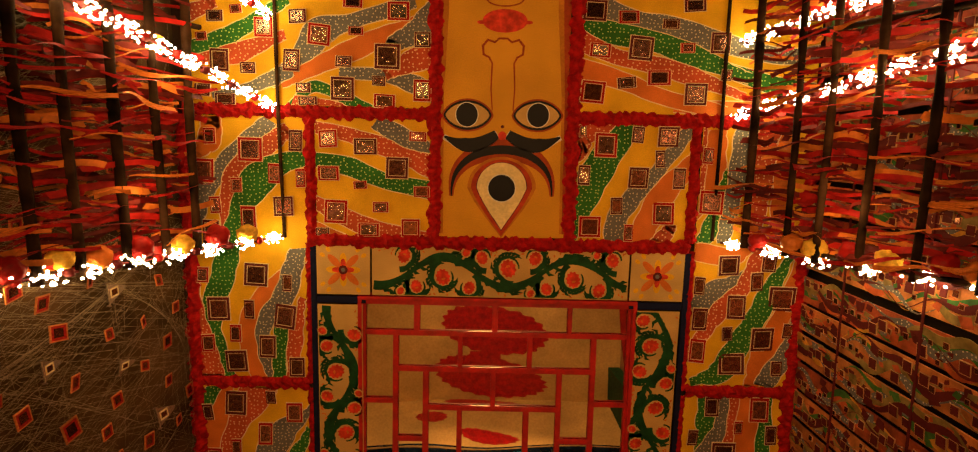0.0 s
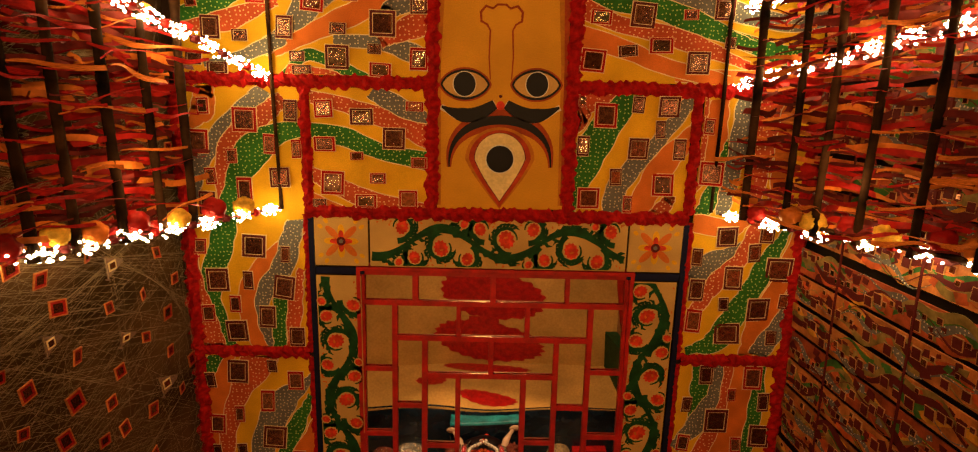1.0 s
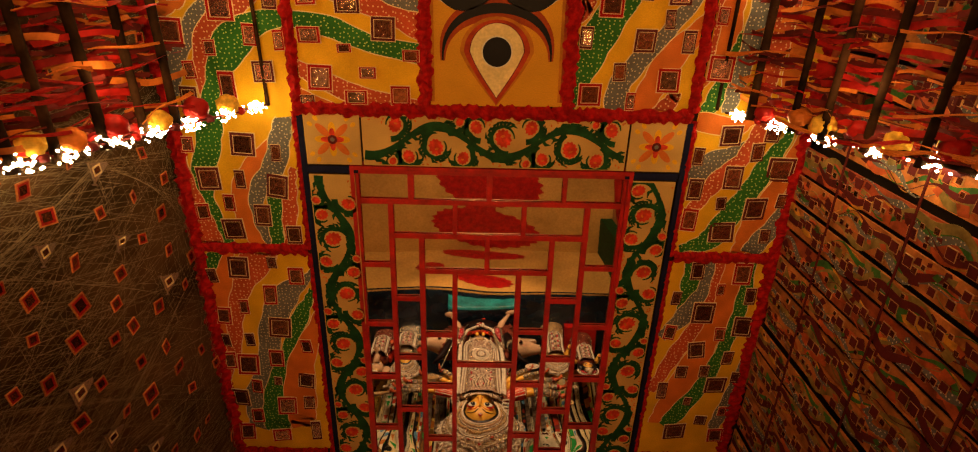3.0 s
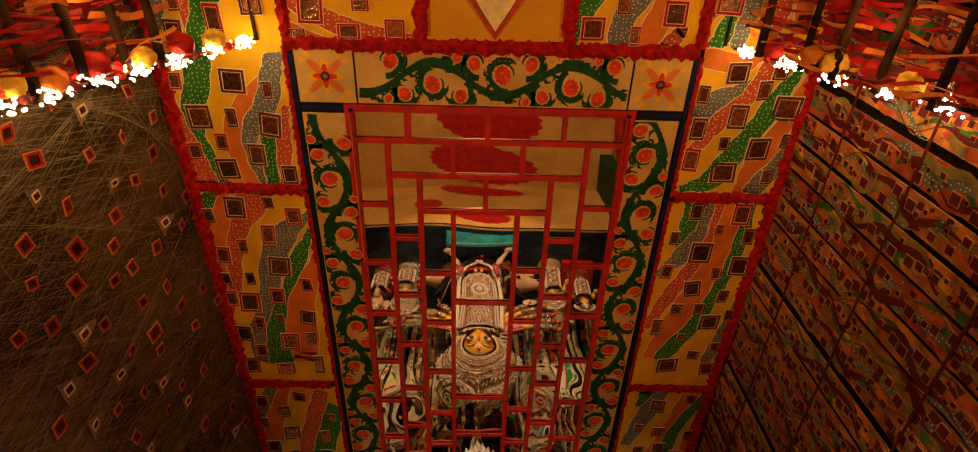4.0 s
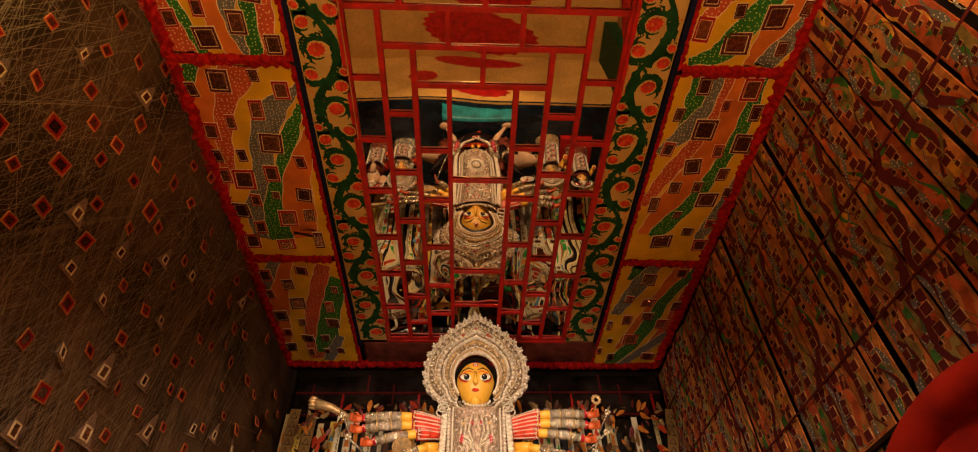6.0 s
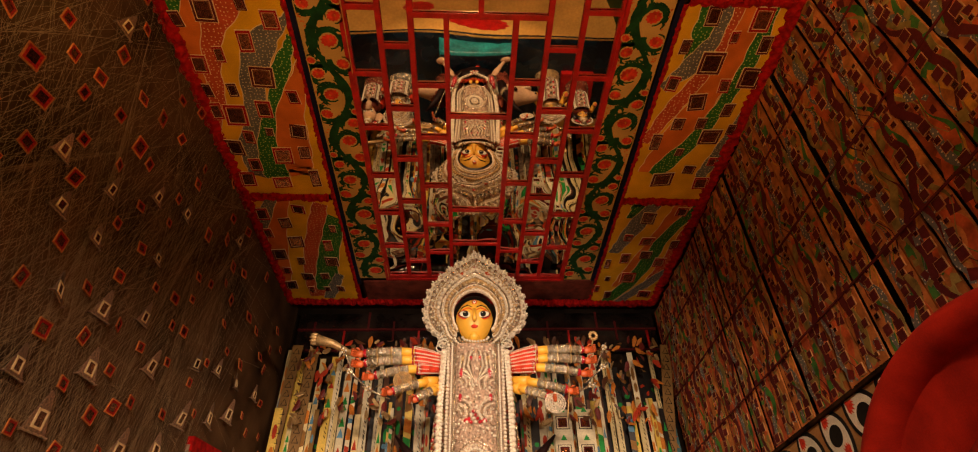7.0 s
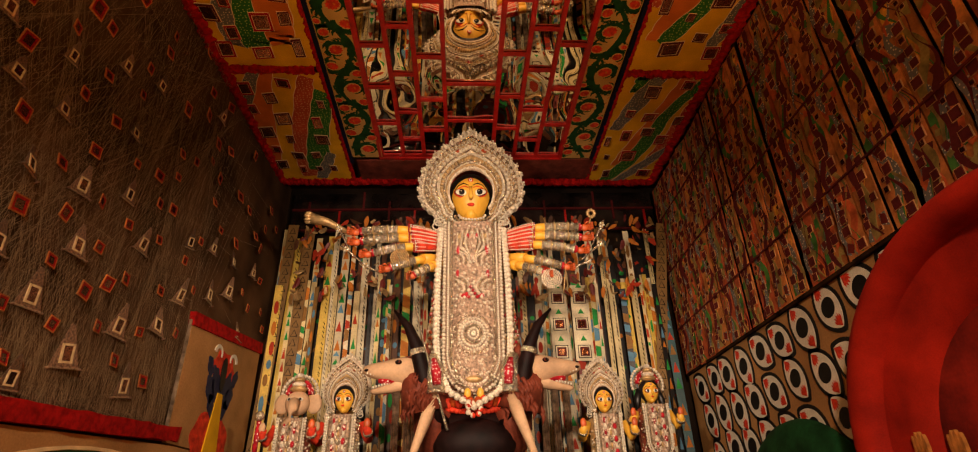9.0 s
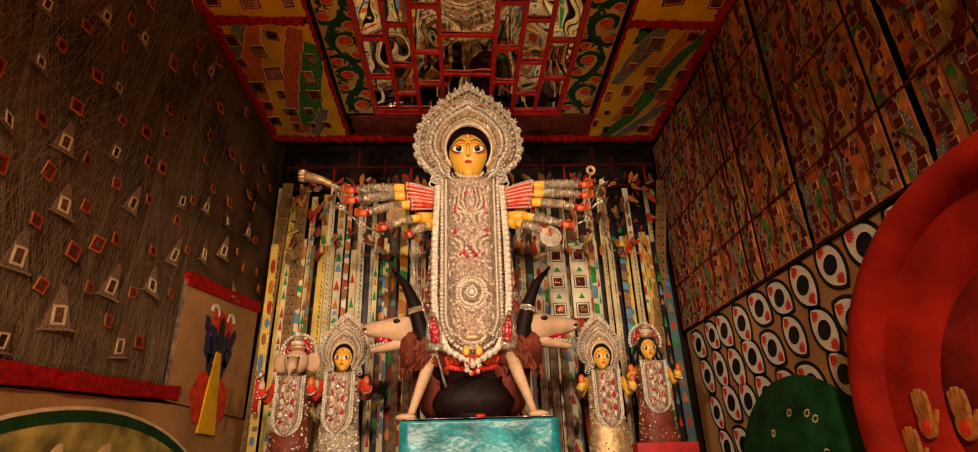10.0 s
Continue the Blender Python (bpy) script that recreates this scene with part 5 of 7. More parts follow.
def red_ring():
    """A round red padded arch on the right wall, its inner shade put into a darker red, with plain raised palm shapes.
    """
    th = thing("red_arch", "big round padded red arch with pale palm shapes inside", "arch", at=pose(RIGHT - 0.03, 1.93, 1.95))
    bm = bmesh.new()
    n, k = 56, 12
    rows = []
    for i in range(n):
        a = 2 * math.pi * i / n
        row = []
        for j in range(k):
            b = 2 * math.pi * j / k
            rr = 1.13 + 0.11 * math.cos(b)
            row.append(bm.verts.new((-0.08 - 0.13 * math.sin(b), rr * math.cos(a), rr * math.sin(a) * 0.92)))
        rows.append(row)
    for i in range(n):
        for j in range(k):
            bm.faces.new((rows[i][j], rows[i][(j + 1) % k], rows[(i + 1) % n][(j + 1) % k], rows[(i + 1) % n][j])).smooth = True
    part("padded_ring", bm, mat("red_velvet", (0.36, 0.014, 0.005), 0.8, vary=0.2, scale=3, fine=120), th)
    # flat disc, darker red in place of the shade deep inside
    part("hollow", slab_x(ellipse(0, 0, 1.08, 1.0, 40), -0.05, 0.0), mat("shaded_red_cloth", (0.20, 0.012, 0.006), 0.85, vary=0.3, scale=4), th)
    part("cone", cone_ring(1.06, 0.70, -0.10, -0.055), bpy.data.materials["red_velvet"], th)
    palm_m = mat("ochre_relief_paint", (0.46, 0.17, 0.035), 0.6, vary=0.2, scale=14)
    for y, z, s in ((0.82, -0.03, 0.60), (0.95, -0.20, 0.58), (0.60, -0.05, 0.60), (0.74, -0.34, 0.58), (0.40, -0.06, 0.60), (0.48, -0.36, 0.58)):
        bm = bmesh.new()
        slab(ellipse(0, 0, 0.085 * s, 0.11 * s, 20), 0.0, -0.02, bm, 0)
        for f in range(4):
            x = (-0.06 + 0.04 * f) * s
            slab(ellipse(x, 0.17 * s + 0.015 * (f in (1, 2)), 0.017 * s, 0.10 * s, 12), 0.0, -0.02, bm, 0)
        slab(ellipse(-0.11 * s, 0.03, 0.016 * s, 0.07 * s, 12, 0.5), 0.0, -0.018, bm, 0)
        slab(ellipse(0, -0.01, 0.05 * s, 0.06 * s, 18), -0.019, -0.024, bm, 1)
        ob = part("palm_shape", bm, (palm_m, PETAL), th)
        ob.matrix_basis = Matrix.Translation((-0.055 - 0.055 * max(0.0, math.hypot(y, z) - 0.62), y, z)) @ TO_RIGHT


def cone_ring(r0, r1, x0, x1, n=48):
    """A flared red ring between two radii, standing in the y-z plane."""
    bm = bmesh.new()
    rows = [[bm.verts.new((x, r * math.cos(2 * math.pi * i / n), 0.92 * r * math.sin(2 * math.pi * i / n))) for i in range(n)] for r, x in ((r0, x0), (0.55 * r0 + 0.45 * r1, 0.3 * x0 + 0.7 * x1), (r1, x1), (r1, x1 + 0.02))]
    for p, q in zip(rows, rows[1:]):
        for i in range(n):
            bm.faces.new((p[i], q[i], q[(i + 1) % n], p[(i + 1) % n])).smooth = True
    bmesh.ops.recalc_face_normals(bm, faces=bm.faces[:])
    return bm


def slab_x(points, x0, x1):
    """A flat piece standing in the y-z plane."""
    bm = slab(points, 0.0, 1.0)
    for v in bm.verts:
        v.co = Vector((x0 + (x1 - x0) * v.co.z, v.co.x, v.co.y))
    bmesh.ops.recalc_face_normals(bm, faces=bm.faces[:])
    return bm


red_ring()


# ---- back wall: coloured upright slats ----
def back_screen():
    r = random.Random(91)
    th = thing("back_screen", "screen of narrow upright slats painted in many colours behind the stage", "screen", at=Matrix.Translation((0, BACK, 0)) @ TO_BACK)
    pal = [mat("slat_" + n, c, 0.45, vary=0.12, scale=5, per=0.15) for n, c in (("cream", (0.72, 0.58, 0.28)), ("white", (0.76, 0.67, 0.44)), ("yellow", (0.75, 0.52, 0.09)), ("brown", (0.13, 0.05, 0.02)), ("maroon", (0.17, 0.02, 0.015)),
                                                                          ("teal", (0.02, 0.10, 0.11)), ("black", (0.012, 0.01, 0.01)), ("tan", (0.22, 0.12, 0.035)))]
    ink = [mat("ink_" + n, c, 0.5, vary=0.1) for n, c in (("green", (0.03, 0.30, 0.06)), ("blue", (0.12, 0.28, 0.42)), ("red", (0.48, 0.05, 0.02)), ("orange", (0.6, 0.2, 0.03)), ("umber", (0.30, 0.15, 0.04)))]
    # a plain black, brown and maroon row close to the wall, the gaps' shade put into its colour
    x, k = -2.30, 0
    while x < 2.2:
        w = r.uniform(0.03, 0.07)
        bm = bmesh.new()
        add_box(bm, -w, w, 1.85, 4.80 + r.uniform(-0.2, 0.1), 0.012, 0.0, 0)
        z = 2.0
        while z < 4.6:
            slab(ellipse(r.uniform(-0.4, 0.4) * w, z, w * r.uniform(0.2, 0.5), r.uniform(0.02, 0.05), 10, r.uniform(0, 3)), 0.0, -0.003, bm, 1 + r.randrange(5))
            z += r.uniform(0.15, 0.5)
        part("slat", bm, (pal[r.choice((6, 3, 6, 4, 6))], *ink), th).matrix_basis = pose(-x - w, 0, 0.06)
        x += 2 * w + 0.004
    x = -2.29
    order = (0, 1, 6, 2, 7, 0, 1, 2, 3, 0, 1, 6, 4, 1, 2, 0, 0, 5, 2, 1, 6, 1, 1, 0, 6, 1, 3)
    k = 0
    while x < 2.16:
        mi = order[(k * 7 + k // 4) % len(order)] if k % 3 else r.choice((0, 1, 2, 0))
        w = r.choice((0.018, 0.024, 0.032, 0.042))
        short = r.random() < 0.45
        top = r.uniform(4.05, 4.3) if short else 4.93 + r.uniform(-0.12, 0.02)
        low = 1.85
        bm = bmesh.new()
        add_box(bm, -w, w, low, top, 0.012, 0.0, 0)
        style = r.randrange(4)
        z = low + r.uniform(0.05, 0.3)
        while z < top - 0.2:
            h = r.uniform(0.05, 0.2)
            c = 1 + r.randrange(5)
            if style == 0:
                slab([(-w * 0.95, z), (w * 0.95, z + r.uniform(-0.04, 0.04)), (w * 0.95, z + h), (-w * 0.95, z + h * 0.8)], 0.0, -0.003, bm, c)
            elif style == 1:
                slab([(-w * 0.8, z), (w * 0.8, z), (0, z + min(h, 0.12))], 0.0, -0.003, bm, c)
            elif style == 2:
                slab(ellipse(r.uniform(-0.3, 0.3) * w, z + h / 2, w * 0.6, h * 0.45, 12), 0.0, -0.003, bm, c)
            else:
                for q in range(4):
                    slab([(-w * 0.5, z + 0.05 * q), (-w * 0.1, z + 0.05 * q + 0.03), (-w * 0.15, z + 0.05 * q + 0.04), (-w * 0.6, z + 0.05 * q + 0.012)], 0.0, -0.002, bm, 6)
            z += h + r.uniform(0.0, 0.10)
        ob = part("slat", bm, (pal[mi], *ink, BLACK), th)
        ob.matrix_basis = pose(-x - w, 0, -r.uniform(0.10, 0.2) if short else -r.uniform(0.0, 0.12), 0, r.gauss(0, 5), r.gauss(0, 0.35))
        x += 2 * w * (0.55 if short else 1) + r.uniform(0.0, 0.012)
        k += 1
    # brown and gold paper leaves hung over the upper slats
    leaf = []
    for q in range(6):
        bm = slab([(0.5 * math.cos(t) * (1 + 0.2 * math.cos(3 * t + q)), 1.2 * math.sin(t) * (1 + 0.15 * math.sin(2 * t + q))) for t in [2 * math.pi * i / 12 for i in range(12)]], 0.0, -0.06)
        for v in bm.verts:
            v.co.z += 0.5 * v.co.x * v.co.x - 0.12 * v.co.y * v.co.y
        me = bpy.data.meshes.new("paper_leaf")
        bm.normal_update()
        bm.to_mesh(me)
        bm.free()
        me.materials.append((pal[3], pal[7], GOLD, pal[4], ink[2], ink[3])[q])
        leaf.append(me)
    for q in range(295):
        ob = new("paper_leaf", r.choice(leaf))
        ob.parent = th
        s = r.uniform(0.028, 0.066)
        ob.matrix_basis = Matrix.LocRotScale((r.choice((-1, 1)) * r.uniform(0.25, 2.1), 4.95 - 1.0 * r.random() ** 1.4, -0.20 - 0.1 * r.random()), Euler((r.gauss(0, 0.5), r.gauss(0, 0.5), r.gauss(0, 0.6))), (s, s, s))
    # border strips with rows of triangles
    for x, lean, top in ((-2.24, 1.6, 4.95), (2.02, 9.0, 4.95), (-2.02, 1.0, 4.9)):
        bm = bmesh.new()
        add_box(bm, -0.06, 0.06, 1.9, top, 0.012, 0.0, 0)
        z = 2.0
        while z < top - 0.1:
            ribbon([(-0.035, z), (0.035, z), (0.0, z + 0.075), (-0.035, z)], 0.004, 0.0, -0.003, bm, 6)
            z += 0.105
        ob = part("border_strip", bm, (pal[7], *ink, BLACK), th, "tan border strip with a row of outlined triangles")
        ob.matrix_basis = pose(-x, 0, -0.17) @ pose(0, 3.4, 0, 0, 0, lean) @ pose(0, -3.4, 0)
    # cream panels with framed mirrors
    for x in (0.90, 1.15):
        bm = box(-0.10, 0.10, 3.25, 4.12, 0.012, 0.0)
        ob = part("mirror_panel", bm, pal[1], th, "cream panel with framed mirrors and green triangles")
        ob.matrix_basis = pose(-x, 0, -0.20)
        for z in (3.35, 3.66, 3.97):
            for q, m, dz in ((0.072, BLACK, -0.004), (0.064, pal[1], -0.005), (0.05, MAROON, -0.007), (0.034, TILE, -0.009)):
                part("frame" if m != TILE else "mirror", box(-q, q, z - q, z + q, 0.0, dz), m, ob)
            part("triangle", slab([(-0.035, z + 0.12), (0.035, z + 0.12), (0, z + 0.18)], 0.0, -0.004), ink[0], ob)
    # silver corrugated strips low behind the stage
    for x in (-0.86, -0.74, -0.66, 0.66, 0.78, 0.90):
        bm = bmesh.new()
        pts = [(-0.035 + 0.07 * i / 6, 0.006 * (i % 2)) for i in range(7)]
        for i in range(6):
            (a, da), (b, db) = pts[i], pts[i + 1]
            bm.faces.new([bm.verts.new(p) for p in ((a, 1.85, -da), (b, 1.85, -db), (b, 3.2, -db), (a, 3.2, -da))])
        part("foil_strip", bm, FOIL, th).matrix_basis = pose(-x, 0, -0.24)


back_screen()


def top_lattice():
    """Dark glossy panel over the slats, crossed by red bars."""
    th = thing("top_lattice", "dark glossy panel crossed by red bars above the coloured slats", "lattice", at=Matrix.Translation((0, BACK, 0)) @ TO_BACK)
    r = random.Random(8)
    part("panel", box(-2.25, 2.3, 4.93, 5.48, 0.05, 0.0), mat("dark_gloss_film", (0.05, 0.035, 0.03), 0.12, 0.6, vary=0.4, scale=3, fine=9, bump=0.6, bump_dist=0.03), th)
    for z in (4.95, 5.24):
        part("bar", box(-2.25, 2.3, z - 0.012, z + 0.012, 0.0, -0.03), MAROON, th)
    for i in range(14):
        x = -2.1 + 0.32 * i + r.uniform(-0.05, 0.05)
        z = 4.95 + 0.135 * (i % 3)
        part("bar", box(x - 0.012, x + 0.012, z, z + 0.27, -0.002, -0.026), RED if i % 3 == 0 else MAROON, th)


top_lattice()

# ---- stage and floor paint ----
setting("stage", box(LEFT - 0.16, RIGHT + 0.10, 3.92, BACK + 0.12, 0.0, 1.82), FLOOR, "tan cloth-covered stage")


def lobed(name, cx, cy, rx, ry, z, lobes, upright=None):
    bm = slab(ellipse(cx, cy, rx, ry, 90, 0.2, lobes, 0.045), 0.0, 0.004)
    ob = part(name, bm, RED)
    ob.matrix_basis = pose(0, 0, z) if upright is None else Matrix.Translation((0, upright, 0)) @ Matrix(((1, 0, 0, 0), (0, 0, -1, 0), (0, 1, 0, 0), (0, 0, 0, 1)))
    return tagged(ob, "red lobed lotus shape painted on the tan cloth", "painting", "red lotus shapes on the cloth")


lobed("lotus_painting", 0.05, 2.45, 0.95, 0.48, 0.001, 21)
lobed("lotus_painting", -0.03, 3.42, 1.0, 0.40, 0.001, 23)
tagged(part("lotus_painting", box(-0.30, 0.22, 2.9, 3.1, 0.0005, 0.003), RED), "red painted stem between the lotus shapes on the floor", "painting", "red lotus shapes on the cloth")
lobed("lotus_painting", -0.05, 0.25, 0.75, 0.22, 0.0, 19, 3.918)
lobed("lotus_painting", -0.02, 1.45, 0.46, 0.2, 0.0, 15, 3.918)
lobed("lotus_painting", -0.95, 0.9, 0.25, 0.22, 0.0, 11, 3.918)


def stage_cloth():
    """Creased cloth over the top of the stage, shade put into its dark navy, with a shallow fold at its front edge."""
    bm = bmesh.new()
    nx, ny = 60, 28
    g = []
    for i in range(nx + 1):
        row = []
        for j in range(ny + 1):
            x, y = LEFT + 0.05 + (RIGHT - LEFT - 0.1) * i / nx, 3.90 + (BACK - 0.35 - 3.90) * j / ny
            z = 1.828 + 0.012 * max(0, noise.noise(Vector((x * 3, y * 4, 0)))) + 0.006 * abs(noise.noise(Vector((x * 9, y * 7, 2))))
            row.append(bm.verts.new((x, y, z if j else 1.80)))
        g.append(row)
    for i in range(nx):
        for j in range(ny):
            bm.faces.new((g[i][j], g[i + 1][j], g[i + 1][j + 1], g[i][j + 1])).smooth = True
    ob = part("stage_cloth", bm, SHADED_SATIN)
    return tagged(ob, "creased blue satin cloth over the stage, darkened to navy for shade", "cloth")


stage_cloth()


def podium():
    th = thing("podium", "low block covered with creased shiny teal cloth on the stage", "podium", at=pose(-0.035, 4.55, 1.82))
    bm = box(-0.56, 0.56, -0.55, 0.6, 0.0, 0.285)
    bmesh.ops.subdivide_edges(bm, edges=bm.edges[:], cuts=14, use_grid_fill=True)
    for v in bm.verts:
        k = noise.noise(v.co * 7) * 0.014 + noise.noise(Vector((v.co.x * 26, v.co.y * 5, v.co.z * 6))) * 0.014
        v.co.y += k
        v.co.z += 0.4 * k if v.co.z > 0.02 else 0
    smooth(part("cloth_cover", bm, TEAL, th))
    # added dark sheet: the shade on the teal top, put into colour
    top = bmesh.new()
    add_box(top, -0.55, 0.55, -0.50, 0.6, 0.30, 0.304)
    part("top_cloth", top, SHADED_SATIN, th, "dark satin sheet added for the shade on the podium's top")


podium()

# ---- the statues on the stage ----
STATUE = (SILVER, IVORY, SKIN, HAIR, CLOTH_RED, HAND, GOLD, BLACK, WHITE, PETAL, BROWN, PINK, BUFFALO, RUST, ANTIQUE)
S_SIL, S_IVO, S_SKIN, S_HAIR, S_RED, S_HAND, S_GOLD, S_BLK, S_WHT, S_PET, S_BRN, S_PNK, S_BUF, S_RUST, S_ANT = range(15)


def bead_line(bm, pts, r, mi, step=None):
    """Beads strung along a line of points."""
    pts = [Vector(p) for p in pts]
    step = step or 1.9 * r
    left = 0.0
    for a, b in zip(pts, pts[1:]):
        d = (b - a).length
        while left < d:
            ball(bm, a + (b - a) * (left / d), r, mi, 6, 4)
            left += step
        left -= d


def arc_pts(cx, y, cz, rx, rz, a0, a1, n=18):
    return [(cx + rx * math.cos(radians(a0 + (a1 - a0) * i / n)), y, cz + rz * math.sin(radians(a0 + (a1 - a0) * i / n))) for i in range(n + 1)]


def head(bm, c, s, skin=S_SKIN):
    """A plain painted clay head of height 2 * 0.27 * s, looking to -y."""
    cx, cy, cz = c
    before = len(bm.verts)
    ball(bm, (cx, cy, cz), (0.203 * s, 0.19 * s, 0.255 * s), skin, 28, 20)
    for v in list(bm.verts)[before:]:
        if v.co.z < cz:
            v.co.x = cx + (v.co.x - cx) * (1 - 0.24 * (cz - v.co.z) / (0.255 * s))
    ball(bm, (cx, cy - 0.07 * s, cz - 0.195 * s), (0.062 * s, 0.075 * s, 0.062 * s), skin, 16, 10)
    ball(bm, (cx, cy + 0.035 * s, cz + 0.045 * s), (0.245 * s, 0.17 * s, 0.285 * s), S_HAIR, 20, 14)

    def on(x, z):
        k = max(0.05, 1 - (x / 0.205) ** 2 - (z / 0.262) ** 2)
        return cy - 0.19 * s * math.sqrt(k) - 0.002
    for q in (-1, 1):
        x, z = 0.088 * q, 0.005
        y = on(x, z)
        for rx, rz, dy, mi in ((0.078, 0.050, 0.012, S_PET), (0.073, 0.044, 0.008, S_BLK), (0.066, 0.037, 0.003, S_WHT)):
            ball(bm, (cx + x * s, y + dy * s, cz + z * s), (rx * s, 0.020 * s, rz * s), mi, 16, 8, Matrix.Rotation(-0.16 * q, 4, "Y"))
        ball(bm, (cx + x * s, y - 0.010 * s, cz + z * s), (0.031 * s, 0.014 * s, 0.031 * s), S_BLK, 14, 8)
        ball(bm, (cx + x * s - 0.006 * s, y - 0.021 * s, cz + (z + 0.008) * s), (0.007 * s, 0.004 * s, 0.007 * s), S_WHT, 6, 4)
        tube([(cx + q * t * s, on(q * t, zz), cz + zz * s) for t, zz in ((0.022, 0.085), (0.07, 0.118), (0.12, 0.108), (0.172, 0.05))], [0.004 * s, 0.006 * s, 0.005 * s, 0.002 * s], 6, bm, S_BLK)
        tube([(cx + q * t * s, on(q * t, zz) + 0.001, cz + zz * s) for t, zz in ((0.02, 0.05), (0.06, 0.078), (0.11, 0.072), (0.165, 0.03))], [0.003 * s, 0.005 * s, 0.005 * s, 0.002 * s], 6, bm, S_PET)
    tube([(cx, on(0, 0.06) , cz + 0.06 * s), (cx, on(0, -0.01) - 0.02 * s, cz - 0.03 * s), (cx, on(0, -0.06) - 0.026 * s, cz - 0.062 * s), (cx, on(0, -0.08), cz - 0.08 * s)], [0.014 * s, 0.02 * s, 0.026 * s, 0.012 * s], 8, bm, skin)
    ball(bm, (cx, on(0, -0.125) + 0.0 * s, cz - 0.125 * s), (0.036 * s, 0.016 * s, 0.019 * s), S_PET, 10, 6)
    ball(bm, (cx, on(0, 0.16) - 0.002, cz + 0.155 * s), (0.026 * s, 0.008 * s, 0.032 * s), S_PET, 10, 6)
    ball(bm, (cx, on(0, 0.16) - 0.008, cz + 0.155 * s), (0.016 * s, 0.006 * s, 0.018 * s), S_WHT, 8, 6)
    ball(bm, (cx, on(0, 0.16) - 0.013, cz + 0.155 * s), (0.007 * s, 0.005 * s, 0.008 * s), S_BLK, 6, 4)


CROWN_EDGE = ((0.19, -0.29), (0.25, -0.27), (0.30, -0.20), (0.33, -0.11), (0.41, -0.03), (0.475, 0.06), (0.49, 0.17), (0.465, 0.29), (0.39, 0.40), (0.28, 0.50), (0.155, 0.58), (0.08, 0.62), (0.0, 0.67))


def crown(bm, c, s, wide=1.0, tall=1.0):
    """A pointed lotus-shaped crown of pith and fine beads that frames the face; c is the middle of the face."""
    cx, cy, cz = c
    half = spline(CROWN_EDGE, 6)
    rim = [(p[0] * wide, p[1] * (tall if p[1] > 0 else 1.0)) for p in half]
    rim = rim + [(-x, z) for x, z in rim[::-1][1:]]
    n = len(rim)

    def place(i, f, lift=0.0):
        """f 0 at the hair, 1 at the rim."""
        u = i / (n - 1)
        x1, z1 = rim[min(n - 1, int(u * (n - 1)))]
        k = 1 + 0.030 * math.cos(1.55 * i) if f > 0.93 else 1.0
        a = radians(-38 + 256 * u)
        x0, z0 = 0.208 * math.cos(a), 0.03 + 0.247 * math.sin(a)
        x, z = x0 + (x1 * k - x0) * f, z0 + (z1 * k - z0) * f
        y = -0.15 + 0.22 * f ** 0.8 - 0.035 * math.sin(math.pi * min(1, f * 1.05)) + 0.004 * math.cos(22 * f)
        return Vector((cx + x * s, cy + (y - lift) * s, cz + z * s))
    rings = 18
    last = None
    for k in range(rings + 1):
        f = k / rings
        row = [bm.verts.new(place(i, f)) for i in range(n)]
        if last:
            for i in range(n - 1):
                face = bm.faces.new((last[i], last[i + 1], row[i + 1], row[i]))
                face.material_index = S_ANT if k % 2 else S_IVO
                face.smooth = True
        last = row
    back = [bm.verts.new(v.co + Vector((0, 0.05 * s, 0))) for v in last]
    for i in range(n - 1):
        bm.faces.new((last[i], last[i + 1], back[i + 1], back[i])).material_index = S_IVO
    # rows of fine beads, close at the rim and at the hair
    for f, r, mi, step in ((1.0, 0.011, S_IVO, 1), (0.95, 0.008, S_WHT, 1), (0.89, 0.010, S_IVO, 1), (0.82, 0.007, S_GOLD, 1), (0.76, 0.011, S_IVO, 1), (0.68, 0.007, S_SIL, 1), (0.60, 0.012, S_GOLD, 2), (0.52, 0.007, S_IVO, 1), (0.44, 0.010, S_SIL, 1), (0.36, 0.007, S_WHT, 1), (0.28, 0.011, S_IVO, 1), (0.20, 0.008, S_SIL, 1), (0.12, 0.010, S_GOLD, 1), (0.05, 0.012, S_IVO, 1)):
        for i in range(0, n - 1, step):
            p, q = place(i, f, 0.008), place(i + 1, f, 0.008)
            m = max(1, int((q - p).length / (2.1 * r * s)))
            for j in range(m):
                ball(bm, p.lerp(q, j / m), r * s, S_GOLD if abs(i / (n - 1) - 0.5) < 0.22 and j % 2 else mi, 5, 4)
    # scalloped leaves between the rows
    for f, size, mi in ((0.915, 0.020, S_IVO), (0.72, 0.024, S_SIL), (0.48, 0.024, S_IVO), (0.24, 0.020, S_GOLD)):
        for i in range(2, n - 2, 3):
            p, q = place(i, f, 0.004), place(i, min(1.0, f + 0.1), 0.004)
            tube([p, p.lerp(q, 0.5) + Vector((0, -0.012 * s, 0)), q], [size * 0.7 * s, size * s, 0.004 * s], 6, bm, mi)
    # lace of tiny beads and rosettes strewn between the rows
    rr = random.Random(17)
    for i in range(900):
        p = place(rr.randrange(1, n - 1), rr.uniform(0.04, 0.99), 0.006) + Vector((rr.uniform(-1, 1), 0, rr.uniform(-1, 1))) * 0.012 * s
